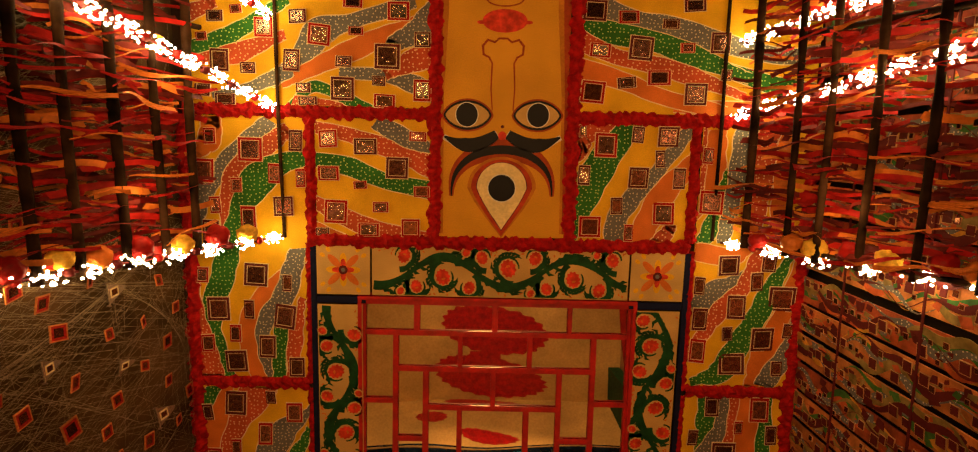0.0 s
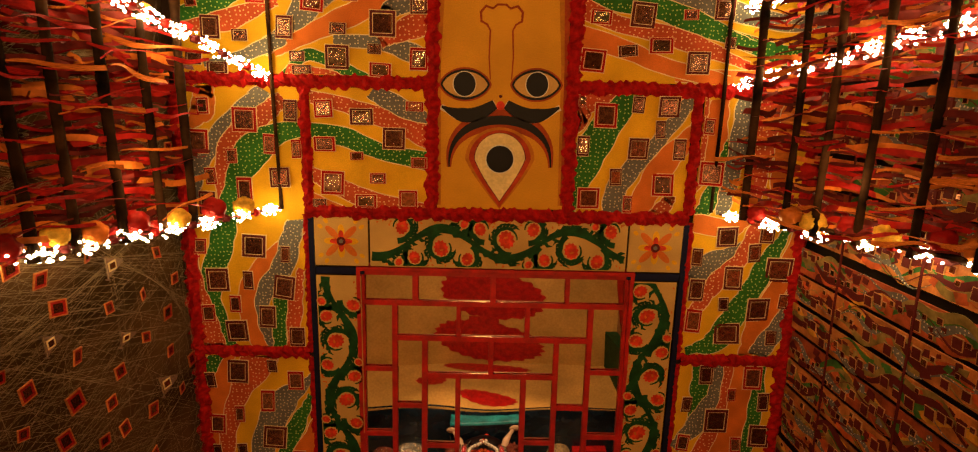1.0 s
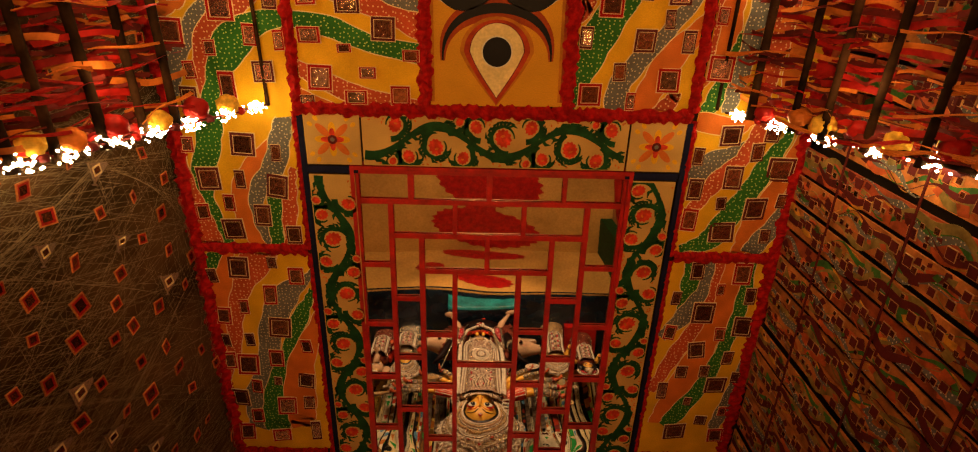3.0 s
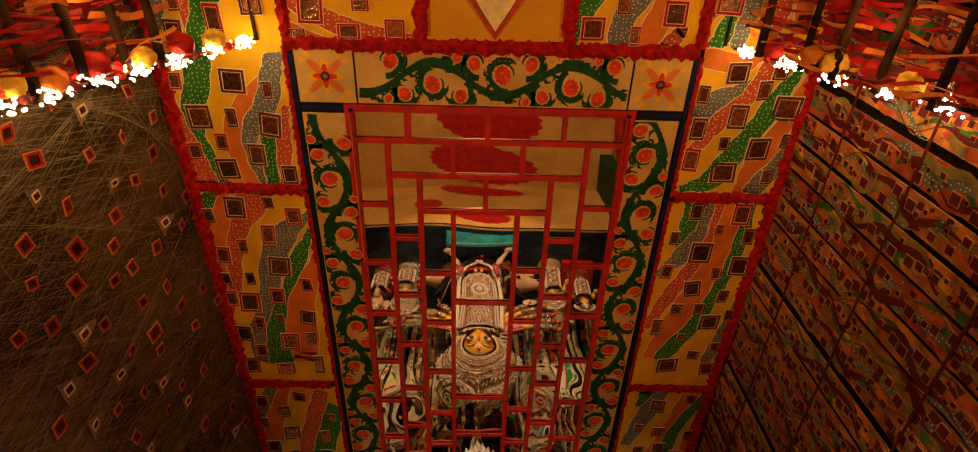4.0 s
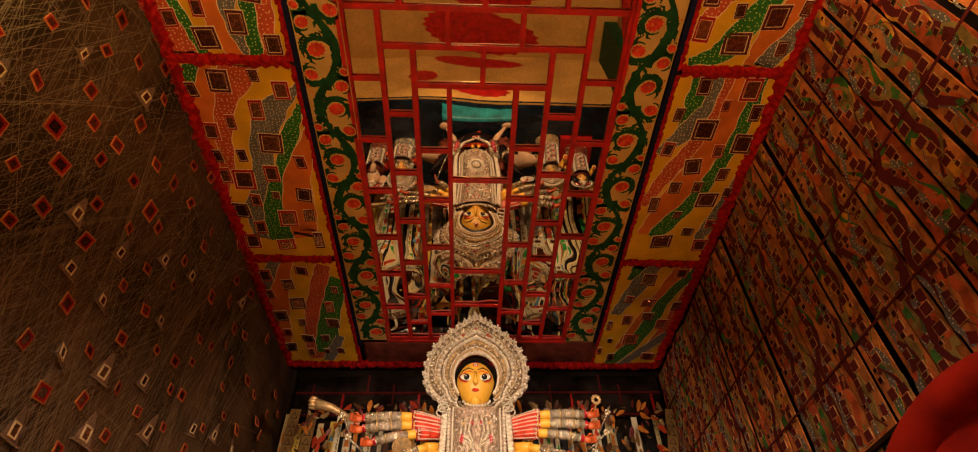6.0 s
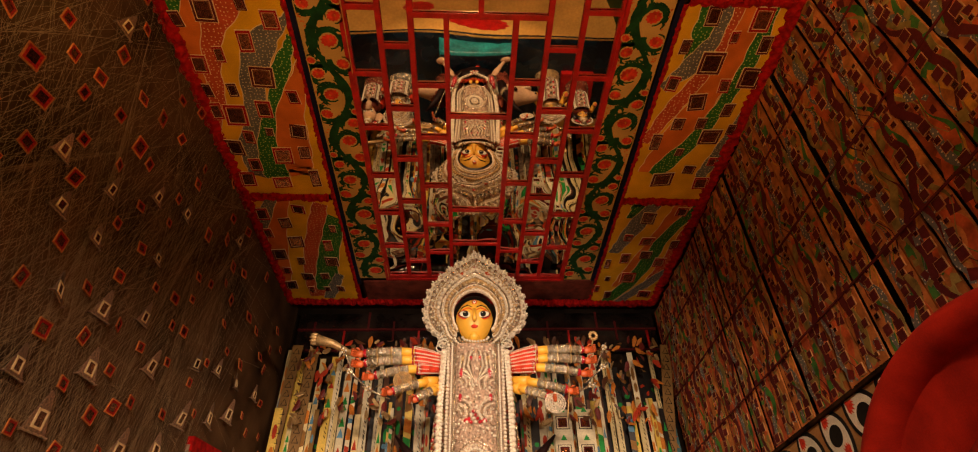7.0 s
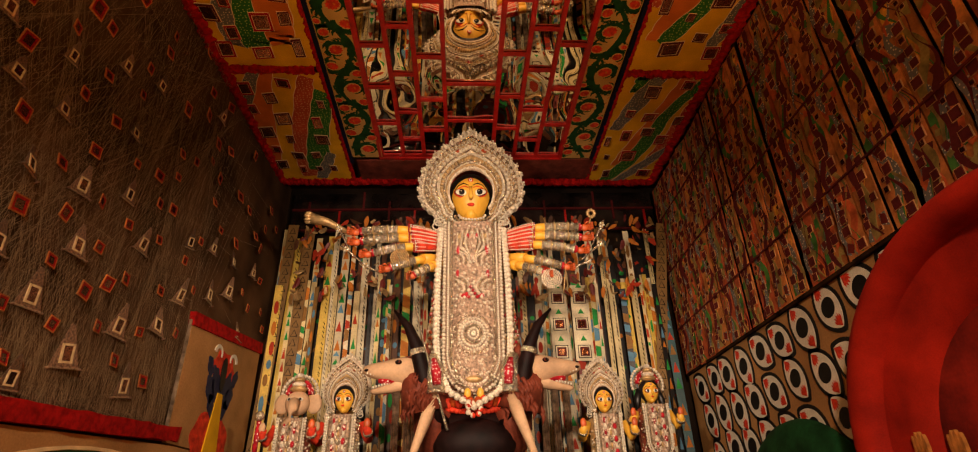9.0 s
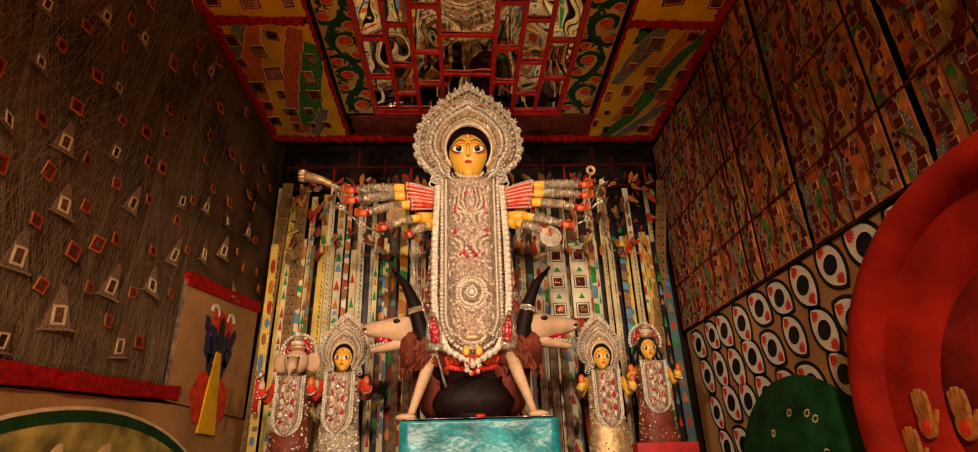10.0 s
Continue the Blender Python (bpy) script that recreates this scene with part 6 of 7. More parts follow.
        ball(bm, p, rr.uniform(0.005, 0.011) * s, rr.choice((S_GOLD, S_IVO, S_SIL, S_WHT, S_IVO)), 5, 4)
    for i in range(6, n - 4, 5):
        c0 = place(i, 0.64, 0.02)
        for t in range(7):
            ball(bm, c0 + Vector((math.cos(0.9 * t), 0, math.sin(0.9 * t))) * 0.022 * s, 0.009 * s, S_WHT if t % 2 else S_GOLD, 5, 4)
    # drops and rosettes in the high middle part
    for k, (z, w) in enumerate(((0.33, 0.10), (0.40, 0.085), (0.46, 0.065), (0.52, 0.05), (0.57, 0.035))):
        for j in (-1, 0, 1):
            ball(bm, (cx + j * w * s, cy - (0.10 - 0.028 * k - 0.02 * abs(j)) * s, cz + (z - 0.02 * abs(j)) * tall * s), (0.022 * s, 0.016 * s, 0.026 * s), (S_GOLD, S_IVO, S_RED, S_GOLD, S_IVO)[(k + abs(j)) % 5], 8, 6)
    for q in (-1, 1):
        ball(bm, (cx + 0.13 * q * s, cy - 0.075 * s, cz + 0.40 * tall * s), (0.035 * s, 0.012 * s, 0.018 * s), S_RUST, 8, 5, Matrix.Rotation(0.7 * q, 4, "Y"))
        # openwork curls beside the chin
        for k in range(4):
            bead_line(bm, arc_pts(cx + q * (0.285 + 0.012 * k) * s, cy - (0.03 + 0.01 * k) * s, cz - (0.13 + 0.05 * k) * s, 0.05 * s, 0.04 * s, 0, 360, 12), 0.009 * s, S_IVO if k % 2 else S_WHT)


def breastplate(bm, c, s, w, zt, zb, dense=True):
    """A long beaded apron with a rounded foot, built up of rows of beads."""
    cx, cy = c
    n = 20
    foot = w * 1.15
    outline = [(-w, zt)] + [(-w + 0.0 * w, zt + (zb + foot - zt) * i / 8) for i in range(1, 9)]
    outline += [(-w * math.cos(math.pi * i / n), zb + foot - foot * math.sin(math.pi * i / n)) for i in range(1, n)]
    outline += [(-x, z) for x, z in outline[:9][::-1]]
    bulge = lambda x, z: cy - 0.06 * s * (1 - (x / w) ** 2)
    a = [bm.verts.new((cx + x, cy + 0.01, z)) for x, z in outline]
    b = [bm.verts.new((cx + x, cy + 0.08, z)) for x, z in outline]
    mid = [bm.verts.new((cx + 0.5 * x, cy - 0.05 * s, z if z < zt - 0.02 else z - 0.002)) for x, z in outline]
    for i in range(len(outline) - 1):
        for p, q, mi in ((a, b, S_SIL), (mid, a, S_ANT)):
            f = bm.faces.new((p[i], p[i + 1], q[i + 1], q[i]))
            f.material_index = mi
    bm.faces.new(mid[::-1]).material_index = S_ANT
    edge = [(cx + x * 1.0, cy - 0.005, z) for x, z in outline]
    bead_line(bm, edge, 0.017 * s, S_IVO)
    bead_line(bm, [(cx + x * 0.86, cy - 0.022 * s, zt + (z - zt) * 0.975) for x, z in outline], 0.010 * s, S_WHT)
    bead_line(bm, [(cx + x * 0.74, cy - 0.035 * s, zt + (z - zt) * 0.955) for x, z in outline], 0.013 * s, S_SIL)
    if not dense:
        for i in range(7):
            z = zt + (zb - zt) * (0.12 + 0.11 * i)
            for q in (-1, 0, 1):
                ball(bm, (cx + q * w * 0.36, cy - 0.06 * s, z), (w * (0.10 + 0.05 * (i % 2)), 0.02 * s, 0.035 * s), (S_GOLD, S_IVO, S_SIL, S_RED)[(2 * i + q) % 4], 8, 5)
        for i in range(90):
            ball(bm, (cx + w * 0.62 * (((i * 37) % 61) / 30 - 1), cy - 0.058 * s, zt + (zb - zt) * (0.05 + 0.85 * ((i * 53) % 90) / 90)), 0.011 * s, (S_IVO, S_WHT, S_SIL)[i % 3], 5, 3)
        return
    L = zt - zb
    y0 = cy - 0.055 * s
    # upper V of feathers, red lozenge, crossed arcs, rosette and foot ornament
    for k in range(6):
        for q in (-1, 1):
            bead_line(bm, [(cx + q * (0.02 + 0.022 * k), y0, zt - 0.05 * L - 0.01 * k), (cx + q * (0.05 + 0.018 * k), y0, zt - (0.13 + 0.012 * k) * L), (cx + q * 0.02, y0 - 0.005, zt - 0.235 * L)], 0.0085, S_IVO if k % 2 else S_SIL)
    for q in (-1, 1):
        ball(bm, (cx + q * 0.125, y0 + 0.002, zt - 0.19 * L), (0.022, 0.012, 0.045), S_RED, 10, 6)
        ball(bm, (cx + q * 0.13, y0 + 0.002, zt - 0.34 * L), (0.016, 0.012, 0.04), S_RED, 10, 6)
        ball(bm, (cx + q * 0.07, y0 + 0.0, zt - 0.47 * L), (0.030, 0.012, 0.02), S_RED, 10, 6)
        ball(bm, (cx + q * 0.04, y0 + 0.0, zt - 0.10 * L), (0.014, 0.012, 0.024), S_RED, 10, 6)
        ball(bm, (cx + q * 0.115, y0 + 0.005, zt - 0.10 * L), (0.024, 0.012, 0.03), S_GOLD, 8, 6)
    for zc, up in ((zt - 0.44 * L, -1), (zt - 0.27 * L, -1)):
        for k in range(5):
            for q in (-1, 1):
                bead_line(bm, [(cx + q * (0.155 - (0.03 + 0.024 * k) * math.sin(t)), y0, zc + 0.075 - up * (0.03 + 0.026 * k) * math.cos(t) * 0.9 - 0.05) for t in [math.pi * (0.05 + 0.6 * i / 8) for i in range(9)]], 0.008, (S_IVO, S_SIL)[k % 2])
    for i in range(5):
        for j in range(i + 1):
            ball(bm, (cx + (j - i / 2) * 0.036, y0 - 0.006, zt - 0.40 * L - 0.03 * i), (0.015, 0.01, 0.015), S_RED if (i + j) % 2 else S_IVO, 6, 4)
    for k in range(6):
        m = 8 + 6 * k
        for i in range(m):
            t = 2 * math.pi * i / m
            ball(bm, (cx + (0.012 + 0.027 * k) * math.cos(t), y0 - 0.012 + 0.004 * k, zt - 0.69 * L + (0.014 + 0.03 * k) * math.sin(t)), 0.0125, (S_WHT, S_IVO, S_SIL)[k % 3], 6, 4)
    for k in range(4):
        bead_line(bm, arc_pts(cx, y0 + 0.01, zb + 0.13, 0.04 + 0.035 * k, 0.02 + 0.025 * k, 190, 350), 0.012, (S_IVO, S_SIL)[k % 2])
    ball(bm, (cx, y0, zb + 0.10), (0.07, 0.015, 0.028), S_GOLD, 10, 6)
    rr = random.Random(4)
    for i in range(420):
        x, z = rr.uniform(-0.72, 0.72) * w, zb + 0.05 + rr.random() * (L - 0.08)
        ball(bm, (cx + x, cy - 0.048 * s, z), rr.uniform(0.007, 0.0135), rr.choice((S_IVO, S_IVO, S_SIL, S_WHT)), 5, 3)


def arm(bm, a, b, r, sag=0.0, fan=True):
    """An arm from shoulder to wrist: red beaded sleeve, clay, silver bangles, and a plain closed palm."""
    a, b = Vector(a), Vector(b)
    at = lambda t: a + (b - a) * t + Vector((0, -0.10 * math.sin(math.pi * t), -sag * math.sin(math.pi * t)))
    tube([at(t) for t in (0, 0.12, 0.24, 0.36)], [r * 0.65, r * 0.95, r * 1.2, r * 1.3], 12, bm, S_PET if fan else S_SKIN)
    if fan:
        # rays of white beads along the red sleeve
        for k in range(4):
            t = -1.1 + 0.72 * k
            bead_line(bm, [at(u) + Vector((0, -w * r * math.cos(t), w * r * math.sin(t))) for u, w in ((0.0, 0.68), (0.12, 0.98), (0.24, 1.23), (0.36, 1.33))], 0.0085, S_WHT, 0.018)
        for u in (0.34, 0.37):
            bead_line(bm, [at(u) + Vector((0, -1.35 * r * math.cos(t), 1.35 * r * math.sin(t))) for t in (-1.4, -0.7, 0, 0.7, 1.4)], 0.008, S_RED)
    tube([at(t) for t in (0.33, 0.42, 0.50)], [r * 0.95, r, r * 0.95], 10, bm, S_SKIN)
    tube([at(t) for t in (0.49, 0.7, 0.86)], [r * 1.0, r * 0.98, r * 0.85], 10, bm, S_SIL)
    for t in (0.50, 0.55, 0.60, 0.65, 0.70, 0.75, 0.80, 0.86):
        tube([at(t - 0.008), at(t), at(t + 0.008)], [r * 0.98, r * 1.12, r * 0.98], 10, bm, S_GOLD if t in (0.60, 0.75) else S_SIL)
    tube([at(t) for t in (0.86, 0.90)], [r * 0.9, r * 0.9], 10, bm, S_RED)
    d = (b - a).normalized()
    p = at(0.95)
    ball(bm, p, (r * 1.05, r * 0.6, r * 0.85), S_HAND, 12, 8)
    # four bent fingers and a thumb
    for k in range(4):
        z = (0.62 - 0.42 * k) * r
        o = p + d * r * 0.7 + Vector((0, -0.1 * r, z))
        tube([o, o + d * r * 0.9 + Vector((0, -0.25 * r, 0)), o + d * r * 1.0 + Vector((0, -0.85 * r, 0)), o + d * r * 0.45 + Vector((0, -1.0 * r, 0))], [r * 0.26, r * 0.24, r * 0.21, r * 0.12], 6, bm, S_HAND)
    tube([p + Vector((0, -0.3 * r, 0.5 * r)), p + d * r * 0.5 + Vector((0, -0.8 * r, 0.95 * r)), p + d * r * 1.0 + Vector((0, -0.9 * r, 0.9 * r))], [r * 0.27, r * 0.22, r * 0.12], 6, bm, S_HAND)


def goddess():
    bm = bmesh.new()
    cx, cy = -0.07, 4.40
    # robe behind the apron
    rows = ((2.45, 0.26, 0.20), (2.7, 0.35, 0.22), (3.0, 0.405, 0.22), (3.4, 0.37, 0.2), (3.75, 0.33, 0.19), (4.02, 0.31, 0.17), (4.17, 0.22, 0.13))
    last = None
    for z, w, d in rows:
        row = [bm.verts.new((cx + w * math.cos(2 * math.pi * i / 24), cy + 0.10 + d * math.sin(2 * math.pi * i / 24), z)) for i in range(24)]
        if last:
            for i in range(24):
                f = bm.faces.new((last[i], last[(i + 1) % 24], row[(i + 1) % 24], row[i]))
                f.material_index, f.smooth = S_SIL, True
        last = row
    bm.faces.new(last).material_index = S_IVO
    rr = random.Random(2)
    for i in range(900):
        z = rr.uniform(2.6, 4.05)
        a = rr.choice((-1, 1)) * rr.uniform(0.02, 1.0) + math.pi / 2
        w = np.interp(z, [q[0] for q in rows], [q[1] for q in rows])
        d = np.interp(z, [q[0] for q in rows], [q[2] for q in rows])
        a = rr.choice((rr.uniform(3.1, 4.2), rr.uniform(5.2, 6.35)))
        ball(bm, (cx + w * math.cos(a), cy + 0.10 + d * math.sin(a), z), rr.uniform(0.009, 0.018), rr.choice((S_SIL, S_IVO, S_SIL, S_RED, S_RUST, S_GOLD)), 6, 4)
    breastplate(bm, (cx, cy - 0.13), 1.0, 0.245, 4.17, 2.66)
    # long garlands down both sides, joined at the foot
    side = [(cx - 0.29, cy - 0.10, 4.12), (cx - 0.31, cy - 0.13, 3.6), (cx - 0.31, cy - 0.15, 3.1), (cx - 0.29, cy - 0.21, 2.86), (cx - 0.19, cy - 0.29, 2.64), (cx, cy - 0.33, 2.52)]
    bead_line(bm, side + [(2 * cx - x, y, z) for x, y, z in side[::-1][1:]], 0.030, S_IVO, 0.05)
    bead_line(bm, [(x * 0.93 + cx * 0.07, y - 0.02, z) for x, y, z in side] + [(2 * cx - (x * 0.93 + cx * 0.07), y - 0.02, z) for x, y, z in side[::-1][1:]], 0.015, S_WHT)
    for q in (-1, 1):
        for k in range(7):
            ball(bm, (cx + (0.03 + 0.042 * k) * q, cy - 0.22 + 0.012 * k, 2.575 + 0.012 * (k % 2)), (0.034, 0.03, 0.045), S_PET if k % 3 else S_RUST, 8, 6)
        ball(bm, (cx + 0.05 * q, cy - 0.2, 2.64), (0.03, 0.03, 0.05), S_SKIN, 8, 6)
    for k in range(14):
        ball(bm, (cx + 0.05 * math.cos(0.9 * k), cy - 0.345, 2.50 + 0.045 * math.sin(0.9 * k)), 0.022, S_IVO if k % 3 else S_PET, 7, 5)
    # collar and neck
    tube([(cx, cy, 4.12), (cx, cy, 4.30)], [0.13, 0.10], 14, bm, S_SKIN)
    for k in range(4):
        bead_line(bm, arc_pts(cx, cy - 0.15 + 0.012 * k, 4.24, 0.12 + 0.035 * k, 0.04 + 0.022 * k, 180, 360), 0.014, (S_IVO, S_SIL)[k % 2])
    head(bm, (cx - 0.01, cy - 0.03, 4.45), 0.94)
    crown(bm, (cx - 0.005, cy, 4.455), 0.97, 1.08, 1.38)
    wrists = ((-1.16, 4.10, 4.10), (-1.14, 3.985, 4.05), (-1.02, 3.85, 4.0), (-0.83, 3.70, 3.92), (-0.60, 3.62, 3.86))
    for i, (x, z, sh) in enumerate(wrists):
        arm(bm, (cx - 0.26, cy + 0.02 * i, sh), (x, cy - 0.10 - 0.03 * i, z), 0.041 - 0.001 * i, 0.02 * (i > 2), i < 3)
    wrists = ((1.00, 4.13, 4.10), (0.99, 4.01, 4.05), (0.93, 3.87, 4.0), (0.78, 3.70, 3.92), (0.58, 3.63, 3.86))
    for i, (x, z, sh) in enumerate(wrists):
        arm(bm, (cx + 0.26, cy + 0.02 * i, sh), (x, cy - 0.10 - 0.03 * i, z), 0.041 - 0.001 * i, 0.02 * (i > 2), i < 3)
    # what the palms hold: a club, a flower, a disc, a spear and small ornaments
    tube([(-1.20, cy - 0.1, 4.11), (-1.38, cy - 0.12, 4.2), (-1.52, cy - 0.13, 4.23)], [0.022, 0.035, 0.05], 8, bm, S_GOLD)
    for k in range(8):
        t = k * math.pi / 4
        ball(bm, (-1.55, cy - 0.13 + 0.04 * math.cos(t), 4.24 + 0.04 * math.sin(t)), (0.04, 0.018, 0.02), S_GOLD, 6, 4)
    tube([(1.0, cy - 0.1, 4.13), (1.03, cy - 0.12, 4.24)], 0.008, 6, bm, S_GOLD)
    for k in range(9):
        t = k * 2 * math.pi / 9
        ball(bm, (1.035 + 0.032 * math.cos(t), cy - 0.12, 4.27 + 0.035 * math.sin(t)), (0.018, 0.012, 0.018), S_GOLD, 6, 4)
    for x, z, a in ((1.05, 4.02, 0.5), (0.98, 3.86, 0.9), (0.84, 3.72, 1.2), (-1.2, 4.0, -0.5), (-1.09, 3.83, -0.9), (-0.9, 3.70, -1.2)):
        c0 = Vector((x, cy - 0.17, z))
        u = Vector((math.sin(a), -0.2, math.cos(a)))
        tube([c0 - u * 0.10, c0, c0 + u * 0.13, c0 + u * 0.16], [0.007, 0.008, 0.014, 0.003], 6, bm, S_SIL)
        for t in range(6):
            ball(bm, c0 + u * 0.10 + Vector((0.02 * math.cos(t), -0.012, 0.02 * math.sin(t))), 0.010, S_GOLD if t % 2 else S_WHT, 6, 4)
    for k in range(5):
        bead_line(bm, arc_pts(0.60, cy - 0.25, 3.58, 0.012 + 0.018 * k, 0.012 + 0.018 * k, 0, 360, 16), 0.009, S_IVO)
        bead_line(bm, arc_pts(-0.70, cy - 0.22, 3.80, 0.012 + 0.016 * k, 0.012 + 0.016 * k, 0, 360, 16), 0.009, S_GOLD)
    tube([(-0.62, cy - 0.25, 3.66), (-0.47, cy - 0.28, 3.05), (-0.27, cy - 0.28, 2.36)], [0.006, 0.007, 0.012], 6, bm, S_SIL)
    tube([(0.74, cy - 0.2, 3.72), (0.69, cy - 0.25, 3.45)], 0.006, 6, bm, S_GOLD)
    # she leans forward a little, from the feet up
    for v in bm.verts:
        k = (v.co.z - 2.14) / 3.1
        v.co.y += 0.16 - 0.31 * k
        f = 1.034 - 0.068 * k
        v.co.x, v.co.z = cx + (v.co.x - cx) * f, 2.14 + (v.co.z - 2.14) * (1.0 - 0.034 * k)
    ob = part("goddess_statue", bm, STATUE)
    return tagged(ob, "many-armed painted clay statue with beaded silver crown and apron", "statue")


goddess()


def beast(side, label):
    """A seated red-brown beast with a pale open-mouthed snout turned outwards."""
    bm = bmesh.new()
    q = side
    y = 4.42
    ball(bm, (-0.04 * q, y + 0.14, 2.52), (0.17, 0.26, 0.36), S_BRN, 18, 12)
    tube([(0.02 * q, y, 2.55), (0.06 * q, y - 0.03, 2.75), (0.12 * q, y - 0.04, 2.86)], [0.19, 0.16, 0.13], 14, bm, S_BRN)
    tube([(0.10 * q, y - 0.04, 2.87), (0.20 * q, y - 0.05, 2.88), (0.33 * q, y - 0.06, 2.885), (0.45 * q, y - 0.06, 2.892), (0.50 * q, y - 0.06, 2.90)], [0.135, 0.13, 0.09, 0.056, 0.032], 14, bm, S_PNK)
    tube([(0.15 * q, y - 0.05, 2.81), (0.28 * q, y - 0.06, 2.745), (0.41 * q, y - 0.06, 2.715), (0.435 * q, y - 0.06, 2.72)], [0.085, 0.045, 0.027, 0.014], 12, bm, S_PNK)
    tube([(0.20 * q, y - 0.07, 2.82), (0.31 * q, y - 0.07, 2.805), (0.38 * q, y - 0.07, 2.80)], [0.055, 0.046, 0.02], 10, bm, S_RED)
    for k in range(6):
        ball(bm, ((0.34 + 0.025 * k) * q, y - 0.10, 2.832 + 0.006 * k), (0.008, 0.008, 0.013), S_WHT, 6, 4)
        ball(bm, ((0.31 + 0.021 * k) * q, y - 0.095, 2.773 - 0.006 * k), (0.008, 0.008, 0.013), S_WHT, 6, 4)
    ball(bm, (0.13 * q, y - 0.02, 2.965), (0.13, 0.12, 0.055), S_BRN, 12, 8)
    ball(bm, (0.47 * q, y - 0.1, 2.885), (0.02, 0.02, 0.012), S_BUF, 8, 5)
    for yy in (y - 0.172,):
        ball(bm, (0.225 * q, yy, 2.93), (0.026, 0.016, 0.020), S_BUF, 10, 7)
        ball(bm, (0.225 * q, yy - 0.008, 2.93), (0.016, 0.013, 0.014), S_BRN, 8, 6)
        ball(bm, (0.228 * q, yy - 0.018, 2.93), (0.009, 0.007, 0.011), S_BLK, 8, 6)
    tube([(0.05 * q, y - 0.04, 2.95), (0.03 * q, y - 0.05, 3.06), (0.035 * q, y - 0.05, 3.12)], [0.05, 0.04, 0.008], 8, bm, S_BRN)
    for i in range(40):
        r = random.Random(i)
        a, z = r.uniform(-2.6, -0.5), r.uniform(2.52, 2.84)
        p = Vector((0.17 * math.cos(a) + 0.03 * q, y + 0.06 + 0.24 * math.sin(a), z))
        tube([p, p + Vector((0.02 * q, -0.012, -0.05)), p + Vector((0.01 * q, -0.005, -0.11))], [0.022, 0.016, 0.003], 5, bm, S_BRN)
    # pale foreleg and paw
    tube([(-0.03 * q, y - 0.12, 2.64), (0.0 * q, y - 0.19, 2.48), (0.07 * q, y - 0.21, 2.26), (0.10 * q, y - 0.22, 2.16)], [0.056, 0.046, 0.030, 0.027], 12, bm, S_PNK)
    ball(bm, (0.13 * q, y - 0.25, 2.143), (0.075, 0.06, 0.032), S_PNK, 12, 8)
    # beaded saddle cloth
    tube([(-0.02 * q, y - 0.1, 3.0), (-0.05 * q, y - 0.14, 2.85), (-0.06 * q, y - 0.15, 2.66)], [0.05, 0.075, 0.08], 10, bm, S_SIL)
    tube([(-0.04 * q, y - 0.17, 2.95), (-0.06 * q, y - 0.21, 2.84), (-0.07 * q, y - 0.22, 2.72)], [0.02, 0.04, 0.03], 8, bm, S_RED)
    ob = part("beast_statue", bm, STATUE)
    ob.matrix_basis = Matrix.Translation((-0.43 if q < 0 else 0.27, 4.42, 2.11)) @ Matrix.Diagonal((1.06, 1.1, 0.94, 1)) @ pose(0, -4.42, -2.11)
    return tagged(ob, label, "statue", "beasts beside the goddess")


beast(-1, "red-brown clay beast with a pale open-mouthed snout on the podium")
beast(1, "red-brown clay beast with a pale open-mouthed snout on the podium")


def buffalo():
    bm = bmesh.new()
    y = 4.46
    ball(bm, (-0.07, y + 0.06, 2.34), (0.40, 0.22, 0.25), S_BUF, 24, 14)
    ball(bm, (-0.07, y - 0.06, 2.28), (0.33, 0.16, 0.20), S_BUF, 18, 12)
    ball(bm, (-0.07, y - 0.12, 2.16), (0.15, 0.09, 0.05), S_BUF, 14, 8)
    for q in (-1, 1):
        bx = -0.07
        pts = [(bx + q * 0.24, y - 0.06, 2.40), (bx + q * 0.36, y - 0.14, 2.58), (bx + q * 0.41, y - 0.2, 2.80), (bx + q * 0.455, y - 0.22, 3.0), (bx + q * 0.535, y - 0.2, 3.18), (bx + q * 0.66, y - 0.18, 3.33)]
        tube(pts, [0.075, 0.075, 0.066, 0.055, 0.038, 0.008], 12, bm, S_BUF)
        tube([(bx + q * 0.365, y - 0.145, 2.58), (bx + q * 0.378, y - 0.155, 2.64)], [0.088, 0.086], 14, bm, S_SIL)
        tube([(bx + q * 0.442, y - 0.217, 2.94), (bx + q * 0.452, y - 0.22, 2.985)], [0.068, 0.064], 14, bm, S_SIL)
        ball(bm, (bx + q * 0.19, y - 0.15, 2.27), (0.018, 0.010, 0.012), S_WHT, 8, 5)
    ball(bm, (-0.02, y - 0.20, 2.15), (0.04, 0.02, 0.016), S_PET, 10, 6)
    for i in range(16):
        ball(bm, (-0.30 + 0.031 * i, y - 0.10 + 0.012 * (i % 2), 2.54 - 0.03 * math.sin(math.pi * i / 15)), (0.03, 0.035, 0.026), S_PET, 8, 5)
    ob = part("buffalo_statue", bm, STATUE)
    ob.matrix_basis = pose(0, 0, 0)
    return tagged(ob, "dark brown clay buffalo with tall curved horns under the goddess", "statue")


buffalo()


